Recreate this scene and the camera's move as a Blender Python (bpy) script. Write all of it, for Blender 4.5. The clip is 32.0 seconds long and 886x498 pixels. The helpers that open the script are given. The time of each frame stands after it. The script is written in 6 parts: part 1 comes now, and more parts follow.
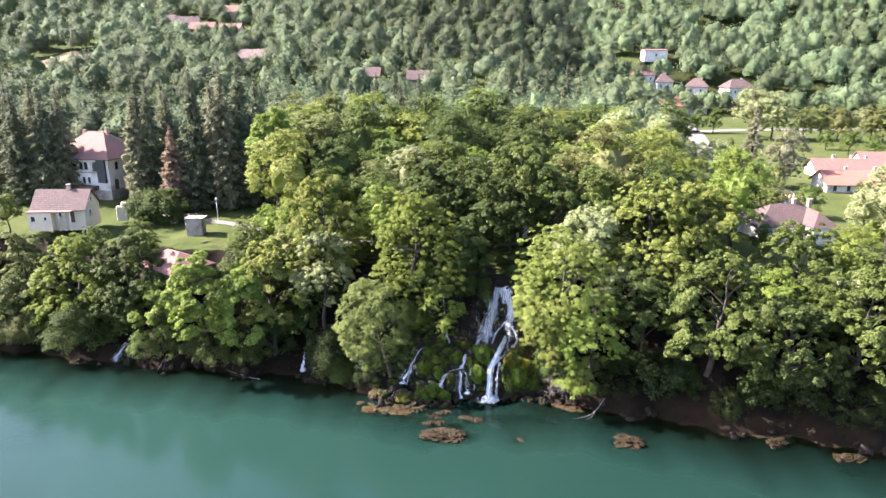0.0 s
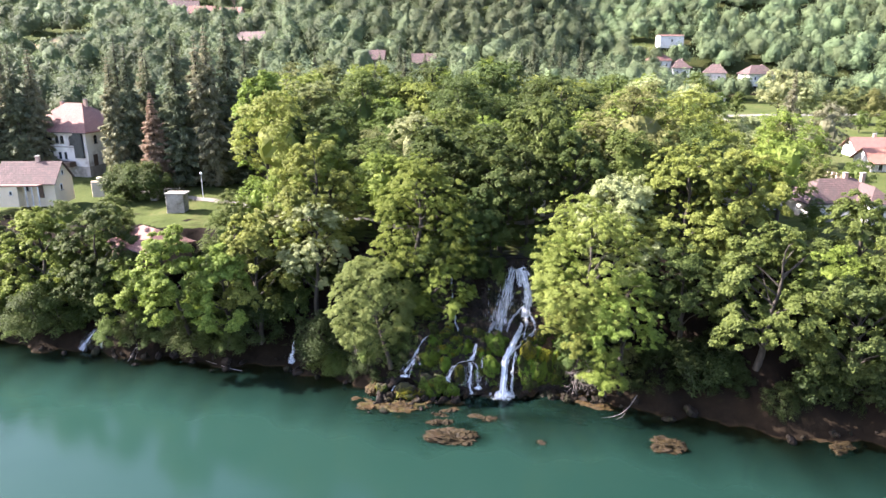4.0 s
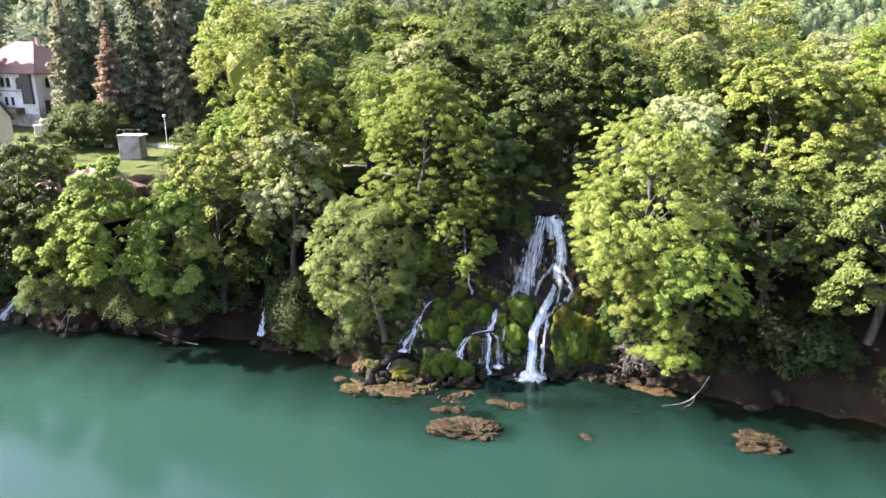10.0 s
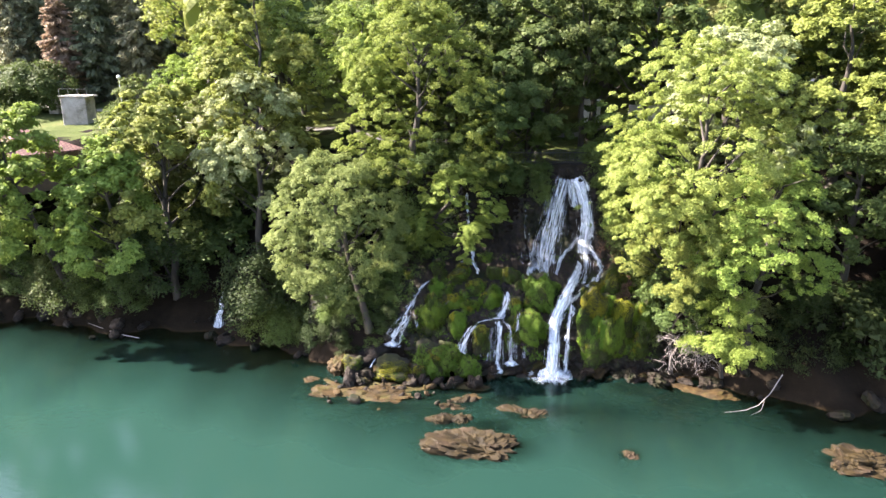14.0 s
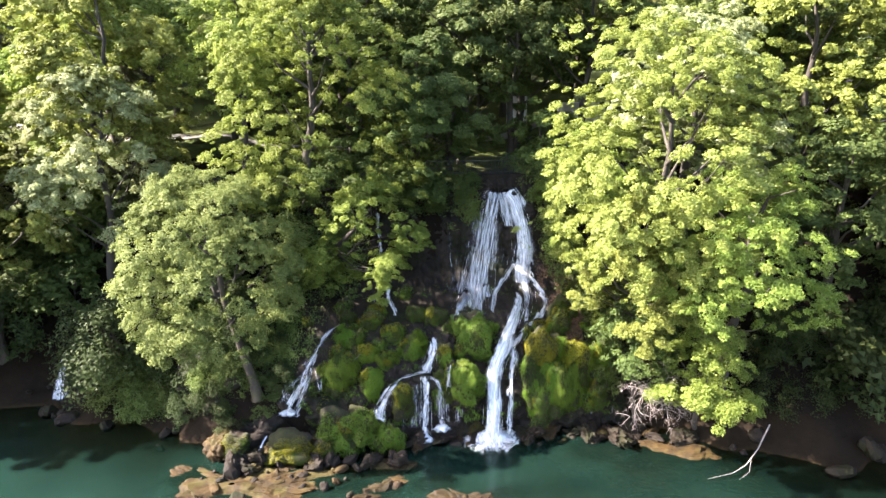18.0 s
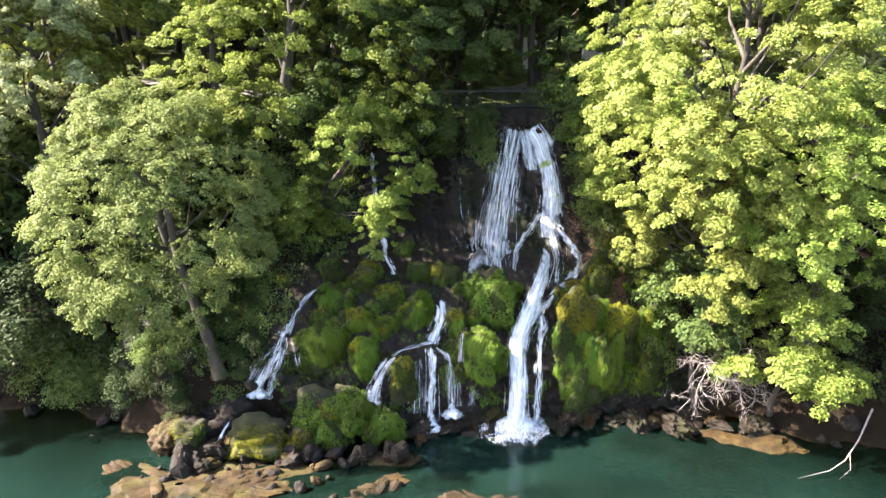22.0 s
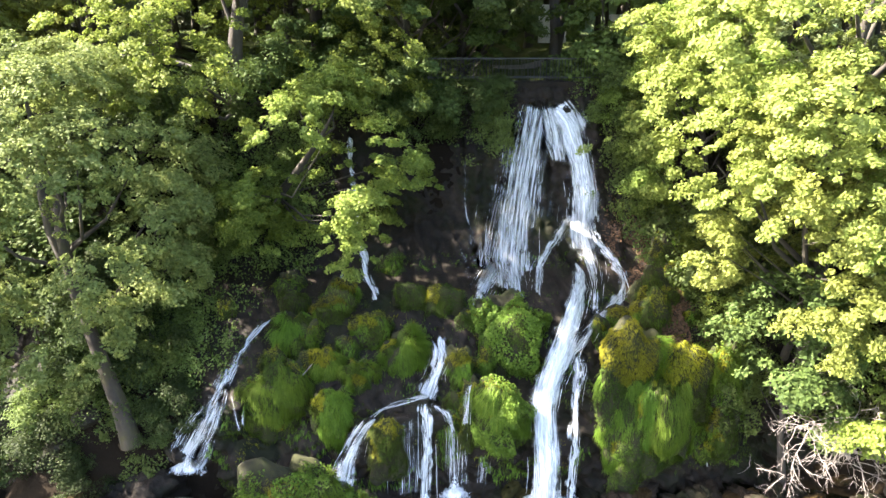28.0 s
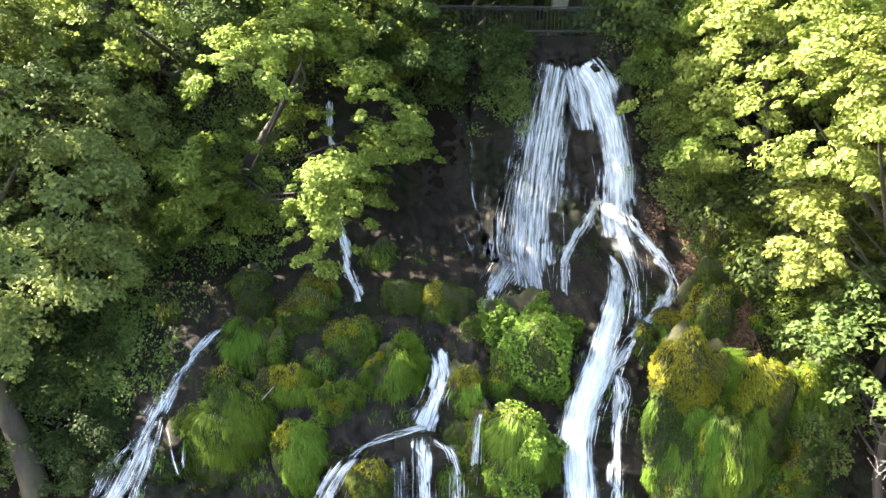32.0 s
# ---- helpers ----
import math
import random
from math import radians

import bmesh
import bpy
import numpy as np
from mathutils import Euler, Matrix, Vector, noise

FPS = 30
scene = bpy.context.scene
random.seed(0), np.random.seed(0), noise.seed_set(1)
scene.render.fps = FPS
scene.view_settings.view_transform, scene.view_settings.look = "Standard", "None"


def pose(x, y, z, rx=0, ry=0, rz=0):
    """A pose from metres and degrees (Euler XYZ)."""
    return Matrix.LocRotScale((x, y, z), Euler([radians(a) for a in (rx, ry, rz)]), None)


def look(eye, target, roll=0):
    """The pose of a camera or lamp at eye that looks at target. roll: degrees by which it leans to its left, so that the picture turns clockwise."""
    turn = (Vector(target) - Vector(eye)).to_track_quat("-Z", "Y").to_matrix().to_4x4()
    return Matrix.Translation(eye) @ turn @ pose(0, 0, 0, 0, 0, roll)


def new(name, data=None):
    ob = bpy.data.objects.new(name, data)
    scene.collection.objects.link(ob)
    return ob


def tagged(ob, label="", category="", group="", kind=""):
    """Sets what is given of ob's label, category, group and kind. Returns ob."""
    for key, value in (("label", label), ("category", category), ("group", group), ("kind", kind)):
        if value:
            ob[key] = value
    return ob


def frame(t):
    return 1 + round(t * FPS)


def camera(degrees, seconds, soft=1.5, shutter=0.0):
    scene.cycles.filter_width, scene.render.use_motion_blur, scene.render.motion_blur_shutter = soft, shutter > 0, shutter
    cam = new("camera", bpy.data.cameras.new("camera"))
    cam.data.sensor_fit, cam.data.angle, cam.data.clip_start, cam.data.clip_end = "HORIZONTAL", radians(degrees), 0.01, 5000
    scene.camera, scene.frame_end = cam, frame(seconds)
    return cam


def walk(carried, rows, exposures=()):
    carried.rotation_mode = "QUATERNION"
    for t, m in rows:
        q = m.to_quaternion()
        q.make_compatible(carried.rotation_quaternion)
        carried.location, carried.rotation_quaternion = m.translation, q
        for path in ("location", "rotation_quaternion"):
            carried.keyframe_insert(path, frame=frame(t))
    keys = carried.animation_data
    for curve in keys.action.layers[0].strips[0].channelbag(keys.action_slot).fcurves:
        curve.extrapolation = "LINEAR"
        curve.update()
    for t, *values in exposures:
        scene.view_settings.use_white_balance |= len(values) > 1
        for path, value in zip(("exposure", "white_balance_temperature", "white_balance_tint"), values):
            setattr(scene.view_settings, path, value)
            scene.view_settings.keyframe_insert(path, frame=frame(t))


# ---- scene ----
cam = camera(65.8, 32.0)
METRES, EYE, TILT, LEAN, TURN = 85.0, 49.0, -16.5, 0.0, 0.0
ROWS = [
    (0.0, 0.0, 0.0, 0.0, 0.0, 0.0, -0.0),
    (0.5, -0.0006, 0.0192, -0.0098, 0.09, -0.0, -0.05),
    (1.0, -0.0012, 0.0387, -0.0196, 0.16, -0.01, -0.1),
    (1.5, -0.0018, 0.0584, -0.0292, 0.23, -0.01, -0.14),
    (2.0, -0.0023, 0.0784, -0.038, 0.29, -0.01, -0.16),
    (2.5, -0.0026, 0.0983, -0.0447, 0.35, -0.03, -0.18),
    (3.0, -0.0029, 0.1156, -0.0447, 0.41, -0.07, -0.2),
    (3.5, -0.0033, 0.132, -0.0402, 0.46, -0.09, -0.21),
    (5.5, -0.0034, 0.2035, -0.0472, 0.61, -0.11, -0.4),
    (6.0, -0.0041, 0.2237, -0.0567, 0.64, -0.08, -0.45),
    (6.5, -0.0054, 0.2436, -0.0655, 0.66, -0.06, -0.5),
    (7.0, -0.0069, 0.2633, -0.0735, 0.67, -0.03, -0.57),
    (7.5, -0.0083, 0.283, -0.0815, 0.69, -0.02, -0.64),
    (8.0, -0.0096, 0.3022, -0.088, 0.71, -0.03, -0.68),
    (8.5, -0.0108, 0.3214, -0.0936, 0.75, -0.07, -0.66),
    (9.0, -0.0114, 0.3408, -0.0988, 0.79, -0.11, -0.64),
    (9.5, -0.0113, 0.3608, -0.1038, 0.86, -0.12, -0.61),
    (10.0, -0.0114, 0.3812, -0.1089, 0.91, -0.17, -0.61),
    (10.5, -0.0111, 0.4022, -0.1145, 0.98, -0.18, -0.6),
    (11.0, -0.0114, 0.4228, -0.1193, 1.03, -0.2, -0.61),
    (11.5, -0.0118, 0.4433, -0.1232, 1.05, -0.22, -0.57),
    (12.0, -0.0124, 0.4633, -0.1273, 1.04, -0.18, -0.56),
    (12.5, -0.013, 0.483, -0.1307, 1.02, -0.15, -0.56),
    (13.0, -0.0128, 0.5027, -0.1342, 1.02, -0.09, -0.55),
    (13.5, -0.0134, 0.5223, -0.1378, 0.94, -0.05, -0.51),
    (15.5, -0.013, 0.5956, -0.1386, 0.25, -0.14, -0.17),
    (16.0, -0.0129, 0.6119, -0.1336, 0.21, -0.13, -0.15),
    (16.5, -0.0124, 0.6282, -0.1293, -0.7, -0.03, 0.07),
    (17.0, -0.0116, 0.6445, -0.1246, -5.9, -0.03, 1.66),
    (17.5, -0.0117, 0.6592, -0.1196, -6.62, -0.05, 1.91),
    (18.0, -0.0111, 0.6733, -0.1154, -6.61, -0.02, 1.9),
    (18.5, -0.0104, 0.6857, -0.1121, -6.61, 0.04, 1.9),
    (19.0, -0.0097, 0.6994, -0.1131, -6.62, 0.1, 1.87),
    (19.5, -0.0091, 0.7146, -0.12, -6.66, 0.12, 1.88),
    (20.0, -0.0082, 0.7298, -0.1296, -6.63, 0.13, 1.84),
    (20.5, -0.0074, 0.744, -0.139, -6.6, 0.13, 1.83),
    (21.0, -0.0074, 0.757, -0.1479, -6.66, 0.19, 1.83),
    (21.5, -0.007, 0.7681, -0.1529, -6.64, 0.22, 1.83),
    (22.0, -0.0064, 0.7765, -0.1521, -6.59, 0.23, 1.84),
    (22.5, -0.0059, 0.7843, -0.1503, -6.6, 0.25, 1.86),
    (23.0, -0.005, 0.7916, -0.1475, -6.62, 0.24, 1.88),
    (23.5, -0.0038, 0.7987, -0.1448, -6.63, 0.25, 1.86),
    (24.0, -0.0029, 0.8063, -0.1418, -6.7, 0.25, 1.86),
    (24.5, -0.0015, 0.8149, -0.1386, -6.69, 0.23, 1.85),
    (25.0, -0.0004, 0.8241, -0.1352, -6.71, 0.2, 1.83),
    (25.5, 0.0009, 0.8335, -0.1319, -6.71, 0.2, 1.8),
    (27.5, 0.0061, 0.8746, -0.1395, -6.59, 0.17, 1.78),
    (28.0, 0.0067, 0.8844, -0.144, -6.58, 0.18, 1.78),
    (28.5, 0.0071, 0.8938, -0.1476, -6.59, 0.17, 1.76),
    (29.0, 0.0075, 0.903, -0.1509, -6.64, 0.16, 1.77),
    (29.5, 0.008, 0.9122, -0.1541, -6.68, 0.17, 1.76),
    (30.0, 0.0088, 0.9213, -0.1562, -6.68, 0.15, 1.77),
    (30.5, 0.0097, 0.9297, -0.1554, -6.7, 0.16, 1.79),
    (31.0, 0.0108, 0.9377, -0.153, -6.72, 0.16, 1.82),
    (31.5, 0.012, 0.9452, -0.1503, -6.71, 0.17, 1.82),
    (32.0, 0.013, 0.9502, -0.148, -6.71, 0.15, 1.81),
]
walk(cam, [(t, pose(0, 0, EYE, TILT, LEAN, TURN) @ pose(METRES * x, METRES * y, METRES * z, 90 + pitch, roll, yaw)) for t, x, y, z, yaw, pitch, roll in ROWS], exposures=[(0.0, 2.46, 5900, 25), (9.0, 2.70, 6050, 23), (14.0, 2.91, 6170, 21), (21.0, 3.06, 6270, 19), (25.0, 3.11, 6290, 16.5), (32.0, 3.44, 6380, 12)])


# ---- sky, sun ----
SUN = Vector((-0.76, 0.12, 0.64)).normalized()
world = bpy.data.worlds.new("sky")
scene.world = world
world.use_nodes = True
wn = world.node_tree.nodes
sky = wn.new("ShaderNodeTexSky")
sky.sky_type = "NISHITA"
sky.sun_disc = False
sky.dust_density = 2.5
sky.sun_elevation = math.asin(SUN.z)
sky.sun_rotation = math.atan2(SUN.x, SUN.y)
world.node_tree.links.new(sky.outputs[0], wn["Background"].inputs[0])
wn["Background"].inputs[1].default_value = 0.095
sun_data = bpy.data.lights.new("sun", "SUN")
sun_data.energy, sun_data.angle, sun_data.color = 5.0, radians(0.5), (1.0, 0.92, 0.78)
sun_lamp = new("sun", sun_data)
sun_lamp.matrix_world = look(SUN * 300, (0, 0, 0))


# ---- materials ----
class Nodes:
    """A short way to wire a node material."""

    def __init__(self, name):
        self.mat = bpy.data.materials.new(name)
        self.mat.use_nodes = True
        self.tree = self.mat.node_tree
        self.n = self.tree.nodes
        self.out = self.n["Material Output"]
        self.bsdf = self.n["Principled BSDF"]

    def add(self, kind, **inputs):
        node = self.n.new(kind)
        for k, v in inputs.items():
            self.put(node, k.replace("_", " "), v)
        return node

    def put(self, node, key, v):
        sock = node.inputs[key]
        if isinstance(v, bpy.types.NodeSocket):
            self.tree.links.new(v, sock)
        else:
            sock.default_value = v

    def link(self, a, b):
        self.tree.links.new(a, b)

    def noise(self, scale, detail=4.0, rough=0.6, stretch=None, local=False):
        coord = self.n.new("ShaderNodeTexCoord").outputs["Object"] if local else self.n.new("ShaderNodeNewGeometry").outputs["Position"]
        if stretch:
            m = self.add("ShaderNodeMapping", Scale=stretch)
            self.link(coord, m.inputs["Vector"])
            coord = m.outputs["Vector"]
        t = self.add("ShaderNodeTexNoise", Scale=scale, Detail=detail, Roughness=rough)
        self.link(coord, t.inputs["Vector"])
        return t.outputs["Fac"]

    def ramp(self, fac, stops):
        r = self.n.new("ShaderNodeValToRGB")
        el = r.color_ramp.elements
        while len(el) < len(stops):
            el.new(0.5)
        for e, (p, c) in zip(el, stops):
            e.position, e.color = p, (*c, 1) if len(c) == 3 else c
        self.link(fac, r.inputs[0])
        return r.outputs["Color"]

    def mix(self, fac, a, b, blend="MIX"):
        m = self.n.new("ShaderNodeMix")
        m.data_type, m.blend_type = "RGBA", blend
        for i, v in ((0, fac), (6, a), (7, b)):
            if isinstance(v, bpy.types.NodeSocket):
                self.link(v, m.inputs[i])
            else:
                m.inputs[i].default_value = v if i == 0 else (*v, 1)
        return m.outputs[2]

    def math(self, op, a, b=0.0):
        m = self.n.new("ShaderNodeMath")
        m.operation = op
        for i, v in ((0, a), (1, b)):
            if isinstance(v, bpy.types.NodeSocket):
                self.link(v, m.inputs[i])
            else:
                m.inputs[i].default_value = v
        return m.outputs[0]

    def bump(self, height, strength=0.3, distance=0.05):
        b = self.add("ShaderNodeBump", Strength=strength, Distance=distance, Height=height)
        return b.outputs["Normal"]


def surface(name, dark, light, scale=3.0, fine=30.0, rough=0.8, bump=0.3, distance=0.03, stain=None, stretch=None, metal=0.0, gloss=0.5):
    """A plain surface with variation at two scales, stains and relief."""
    k = Nodes(name)
    big, small = k.noise(scale, 5, stretch=stretch), k.noise(fine, 4, stretch=stretch)
    f = k.math("ADD", k.math("MULTIPLY", big, 0.65), k.math("MULTIPLY", small, 0.35))
    col = k.ramp(f, [(0.33, dark), (0.67, light)])
    if stain:
        s = k.ramp(k.noise(scale * 0.45, 6, 0.7), [(0.5, (0, 0, 0)), (0.66, (1, 1, 1))])
        col = k.mix(s, col, stain)
    k.put(k.bsdf, "Base Color", col)
    k.put(k.bsdf, "Roughness", k.math("ADD", k.math("MULTIPLY", small, 0.25), rough - 0.12))
    k.put(k.bsdf, "Metallic", metal)
    k.put(k.bsdf, "Specular IOR Level", gloss)
    k.put(k.bsdf, "Normal", k.bump(f, bump, distance))
    return k.mat


def foliage(name, dark, light, tip=None, glow=0.36, spread=0.13, joined=False):
    """Leaves: every leaf its own tone, every tree its own tint, light passing through."""
    k = Nodes(name)
    isl = k.n.new("ShaderNodeNewGeometry").outputs["Random Per Island"]
    obr = k.n.new("ShaderNodeObjectInfo").outputs["Random"]
    if joined:
        own = k.n.new("ShaderNodeAttribute")
        own.attribute_name = "tone"
        obr = own.outputs["Fac"]
    patch = k.noise(0.45, 3)
    if joined:
        grain = k.noise(1.3, 5, 0.75)
        patch = k.math("ADD", k.math("MULTIPLY", patch, 0.45), k.math("MULTIPLY", grain, 0.55))
        k.put(k.bsdf, "Normal", k.bump(grain, 1.0, 1.6))
    f = k.math("ADD", k.math("MULTIPLY", isl, 0.3 if joined else 0.5), k.math("MULTIPLY", patch, 0.8 if joined else 0.6))
    stops = [(0.15, dark), (0.75, light)]
    if tip:
        stops.append((0.98, tip))
    col = k.ramp(f, stops)
    hsv = k.add("ShaderNodeHueSaturation", Color=col)
    k.put(hsv, "Hue", k.math("ADD", k.math("MULTIPLY", obr, 0.045 if joined else 0.026), 0.466 if joined else 0.474))
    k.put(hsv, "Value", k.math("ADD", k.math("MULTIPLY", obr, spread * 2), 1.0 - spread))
    col = hsv.outputs["Color"]
    k.put(k.bsdf, "Base Color", col)
    k.put(k.bsdf, "Roughness", 0.6)
    k.put(k.bsdf, "Specular IOR Level", 0.16)
    tr = k.add("ShaderNodeBsdfTranslucent")
    k.link(k.mix(0.5, col, light, "MIX"), tr.inputs["Color"])
    mx = k.add("ShaderNodeMixShader", Fac=glow)
    k.link(k.bsdf.outputs[0], mx.inputs[1])
    k.link(tr.outputs[0], mx.inputs[2])
    k.link(mx.outputs[0], k.out.inputs["Surface"])
    return k.mat


LEAF = {
    "green": foliage("leaf_green", (0.042, 0.068, 0.016), (0.125, 0.175, 0.040), (0.225, 0.275, 0.085)),
    "bright": foliage("leaf_bright", (0.066, 0.108, 0.018), (0.215, 0.290, 0.055), (0.36, 0.43, 0.13), 0.42),
    "yellow": foliage("leaf_yellow", (0.086, 0.111, 0.025), (0.243, 0.292, 0.064), (0.38, 0.42, 0.140), 0.4),
    "grey": foliage("leaf_grey", (0.120, 0.148, 0.064), (0.34, 0.38, 0.17), (0.50, 0.52, 0.31)),
    "pale": foliage("leaf_pale", (0.064, 0.090, 0.023), (0.190, 0.232, 0.066), (0.33, 0.35, 0.14), 0.42),
    "olive": foliage("leaf_olive", (0.072, 0.090, 0.026), (0.190, 0.215, 0.072), (0.30, 0.31, 0.14)),
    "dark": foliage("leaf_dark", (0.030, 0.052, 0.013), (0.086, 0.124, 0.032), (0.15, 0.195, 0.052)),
    # Copy of the dark leaf with tree shade put into its colour.
    "in_shade": foliage("leaf_in_shade", (0.016, 0.030, 0.009), (0.048, 0.072, 0.020), (0.09, 0.12, 0.032)),
    "spruce": foliage("leaf_spruce", (0.060, 0.076, 0.044), (0.15, 0.17, 0.092), (0.25, 0.26, 0.14), 0.36),
    "larch": foliage("leaf_larch", (0.115, 0.120, 0.068), (0.25, 0.25, 0.14), (0.35, 0.33, 0.19), 0.36),
    "rust": foliage("leaf_rust", (0.16, 0.115, 0.075), (0.31, 0.23, 0.15), (0.40, 0.31, 0.20), 0.36),
    "moss": foliage("leaf_moss", (0.014, 0.028, 0.004), (0.058, 0.092, 0.012), (0.14, 0.17, 0.022), 0.3),
    # Hill leaves lean a little to blue: distance haze put into the colour.
    "wood": foliage("leaf_hill", (0.070, 0.104, 0.055), (0.175, 0.228, 0.105), (0.27, 0.33, 0.145), 0.25, 0.42, True),
}
BARK = surface("bark", (0.022, 0.018, 0.013), (0.075, 0.062, 0.046), 2.0, 18, 0.9, 0.6, 0.03, stretch=(1, 1, 0.3))
MOSSY_BARK = surface("mossy_bark", (0.018, 0.014, 0.010), (0.075, 0.058, 0.042), 2.0, 18, 0.9, 0.6, 0.03, stain=(0.05, 0.045, 0.012), stretch=(1, 1, 0.3))
DEADWOOD = surface("dead_wood", (0.20, 0.165, 0.14), (0.44, 0.38, 0.34), 4.0, 30, 0.85, 0.4)
ROCK = surface("wet_rock", (0.005, 0.004, 0.003), (0.034, 0.025, 0.017), 0.9, 7, 0.68, 0.9, 0.12, stain=(0.012, 0.015, 0.004), gloss=0.15)
SHORE_ROCK = surface("shore_rock", (0.009, 0.0055, 0.002), (0.060, 0.036, 0.010), 1.4, 9, 0.75, 0.9, 0.10, stain=(0.050, 0.042, 0.010), gloss=0.2)
RIVER_ROCK = surface("river_rock", (0.004, 0.003, 0.001), (0.034, 0.022, 0.005), 1.6, 9, 0.75, 0.9, 0.10, stain=(0.035, 0.022, 0.012), gloss=0.2)
PLASTER = surface("white_plaster", (0.58, 0.55, 0.51), (0.76, 0.73, 0.69), 0.5, 9, 0.9, 0.2, stain=(0.36, 0.33, 0.30))
CREAM = surface("cream_plaster", (0.60, 0.50, 0.36), (0.74, 0.63, 0.46), 0.5, 9, 0.9, 0.2)
PINKISH = surface("salmon_plaster", (0.5, 0.33, 0.25), (0.62, 0.43, 0.33), 0.5, 9, 0.9, 0.2)
CONCRETE = surface("old_concrete", (0.20, 0.18, 0.15), (0.42, 0.39, 0.34), 0.7, 10, 0.9, 0.4, stain=(0.12, 0.11, 0.08))
GLASS = surface("window_glass", (0.012, 0.015, 0.018), (0.03, 0.035, 0.04), 2, 20, 0.2, 0.02)
WOODWORK = surface("dark_woodwork", (0.06, 0.04, 0.028), (0.14, 0.09, 0.06), 2, 20, 0.7, 0.3)
IRON = surface("dark_iron", (0.012, 0.012, 0.012), (0.04, 0.04, 0.04), 5, 40, 0.6, 0.2)
WHITE_METAL = surface("white_metal", (0.65, 0.65, 0.65), (0.8, 0.8, 0.8), 3, 30, 0.5, 0.05)
ROAD = surface("pale_gravel", (0.12, 0.108, 0.09), (0.20, 0.185, 0.155), 0.5, 12, 0.95, 0.3)


def roof_tiles(name, dark, light, moss=(0.10, 0.09, 0.05)):
    k = Nodes(name)
    coord = k.n.new("ShaderNodeTexCoord").outputs["Object"]
    br = k.add("ShaderNodeTexBrick", Scale=1.0, Color1=(*dark, 1), Color2=(*light, 1), Mortar=(*[c * 0.5 for c in dark], 1))
    br.inputs["Mortar Size"].default_value = 0.03
    br.inputs["Brick Width"].default_value = 0.28
    br.inputs["Row Height"].default_value = 0.34
    k.link(coord, br.inputs["Vector"])
    patches = k.ramp(k.noise(0.7, 5, 0.7), [(0.5, (0, 0, 0)), (0.72, (1, 1, 1))])
    k.put(k.bsdf, "Base Color", k.mix(patches, br.outputs["Color"], moss))
    k.put(k.bsdf, "Roughness", 0.85)
    k.put(k.bsdf, "Normal", k.bump(br.outputs["Fac"], 0.4, 0.03))
    return k.mat


TILE_RED = roof_tiles("orange_tiles", (0.27, 0.115, 0.075), (0.35, 0.16, 0.11), (0.22, 0.13, 0.095))
TILE_PINK = roof_tiles("faded_tiles", (0.19, 0.09, 0.07), (0.26, 0.13, 0.10), (0.14, 0.09, 0.068))
TILE_BROWN = roof_tiles("brown_tiles", (0.085, 0.055, 0.048), (0.140, 0.085, 0.074), (0.070, 0.054, 0.046))


def ground_material():
    k = Nodes("ground")
    geo = k.n.new("ShaderNodeNewGeometry")
    sep = k.add("ShaderNodeSeparateXYZ")
    k.link(geo.outputs["True Normal"], sep.inputs[0])
    pos = k.add("ShaderNodeSeparateXYZ")
    k.link(geo.outputs["Position"], pos.inputs[0])
    n1, n2 = k.noise(0.12, 5), k.noise(1.6, 6, 0.7)
    f = k.math("ADD", k.math("MULTIPLY", n1, 0.55), k.math("MULTIPLY", n2, 0.45))
    grass = k.ramp(f, [(0.30, (0.030, 0.044, 0.010)), (0.5, (0.056, 0.072, 0.018)), (0.7, (0.100, 0.092, 0.036))])
    # Bank earth is near black: the shade of overhanging trees is in its colour.
    shaded_soil = k.ramp(f, [(0.3, (0.004, 0.003, 0.002)), (0.7, (0.015, 0.010, 0.006))])
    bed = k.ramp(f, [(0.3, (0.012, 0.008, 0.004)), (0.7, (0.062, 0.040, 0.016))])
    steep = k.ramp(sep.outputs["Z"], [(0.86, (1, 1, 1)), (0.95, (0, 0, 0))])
    col = k.mix(steep, grass, shaded_soil)
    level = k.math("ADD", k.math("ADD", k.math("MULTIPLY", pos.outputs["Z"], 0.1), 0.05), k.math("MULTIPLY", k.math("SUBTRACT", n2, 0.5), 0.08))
    # Wet mud low on the bank, darkened further for the shade there.
    shaded_mud = k.ramp(f, [(0.3, (0.006, 0.0045, 0.003)), (0.7, (0.026, 0.018, 0.010))])
    col = k.mix(k.ramp(level, [(0.16, (1, 1, 1)), (0.28, (0, 0, 0))]), col, shaded_mud)
    col = k.mix(k.ramp(level, [(0.045, (1, 1, 1)), (0.062, (0, 0, 0))]), col, bed)
    k.put(k.bsdf, "Base Color", col)
    k.put(k.bsdf, "Roughness", 0.95)
    k.put(k.bsdf, "Specular IOR Level", 0.1)
    k.put(k.bsdf, "Normal", k.bump(n2, 0.7, 0.15))
    return k.mat


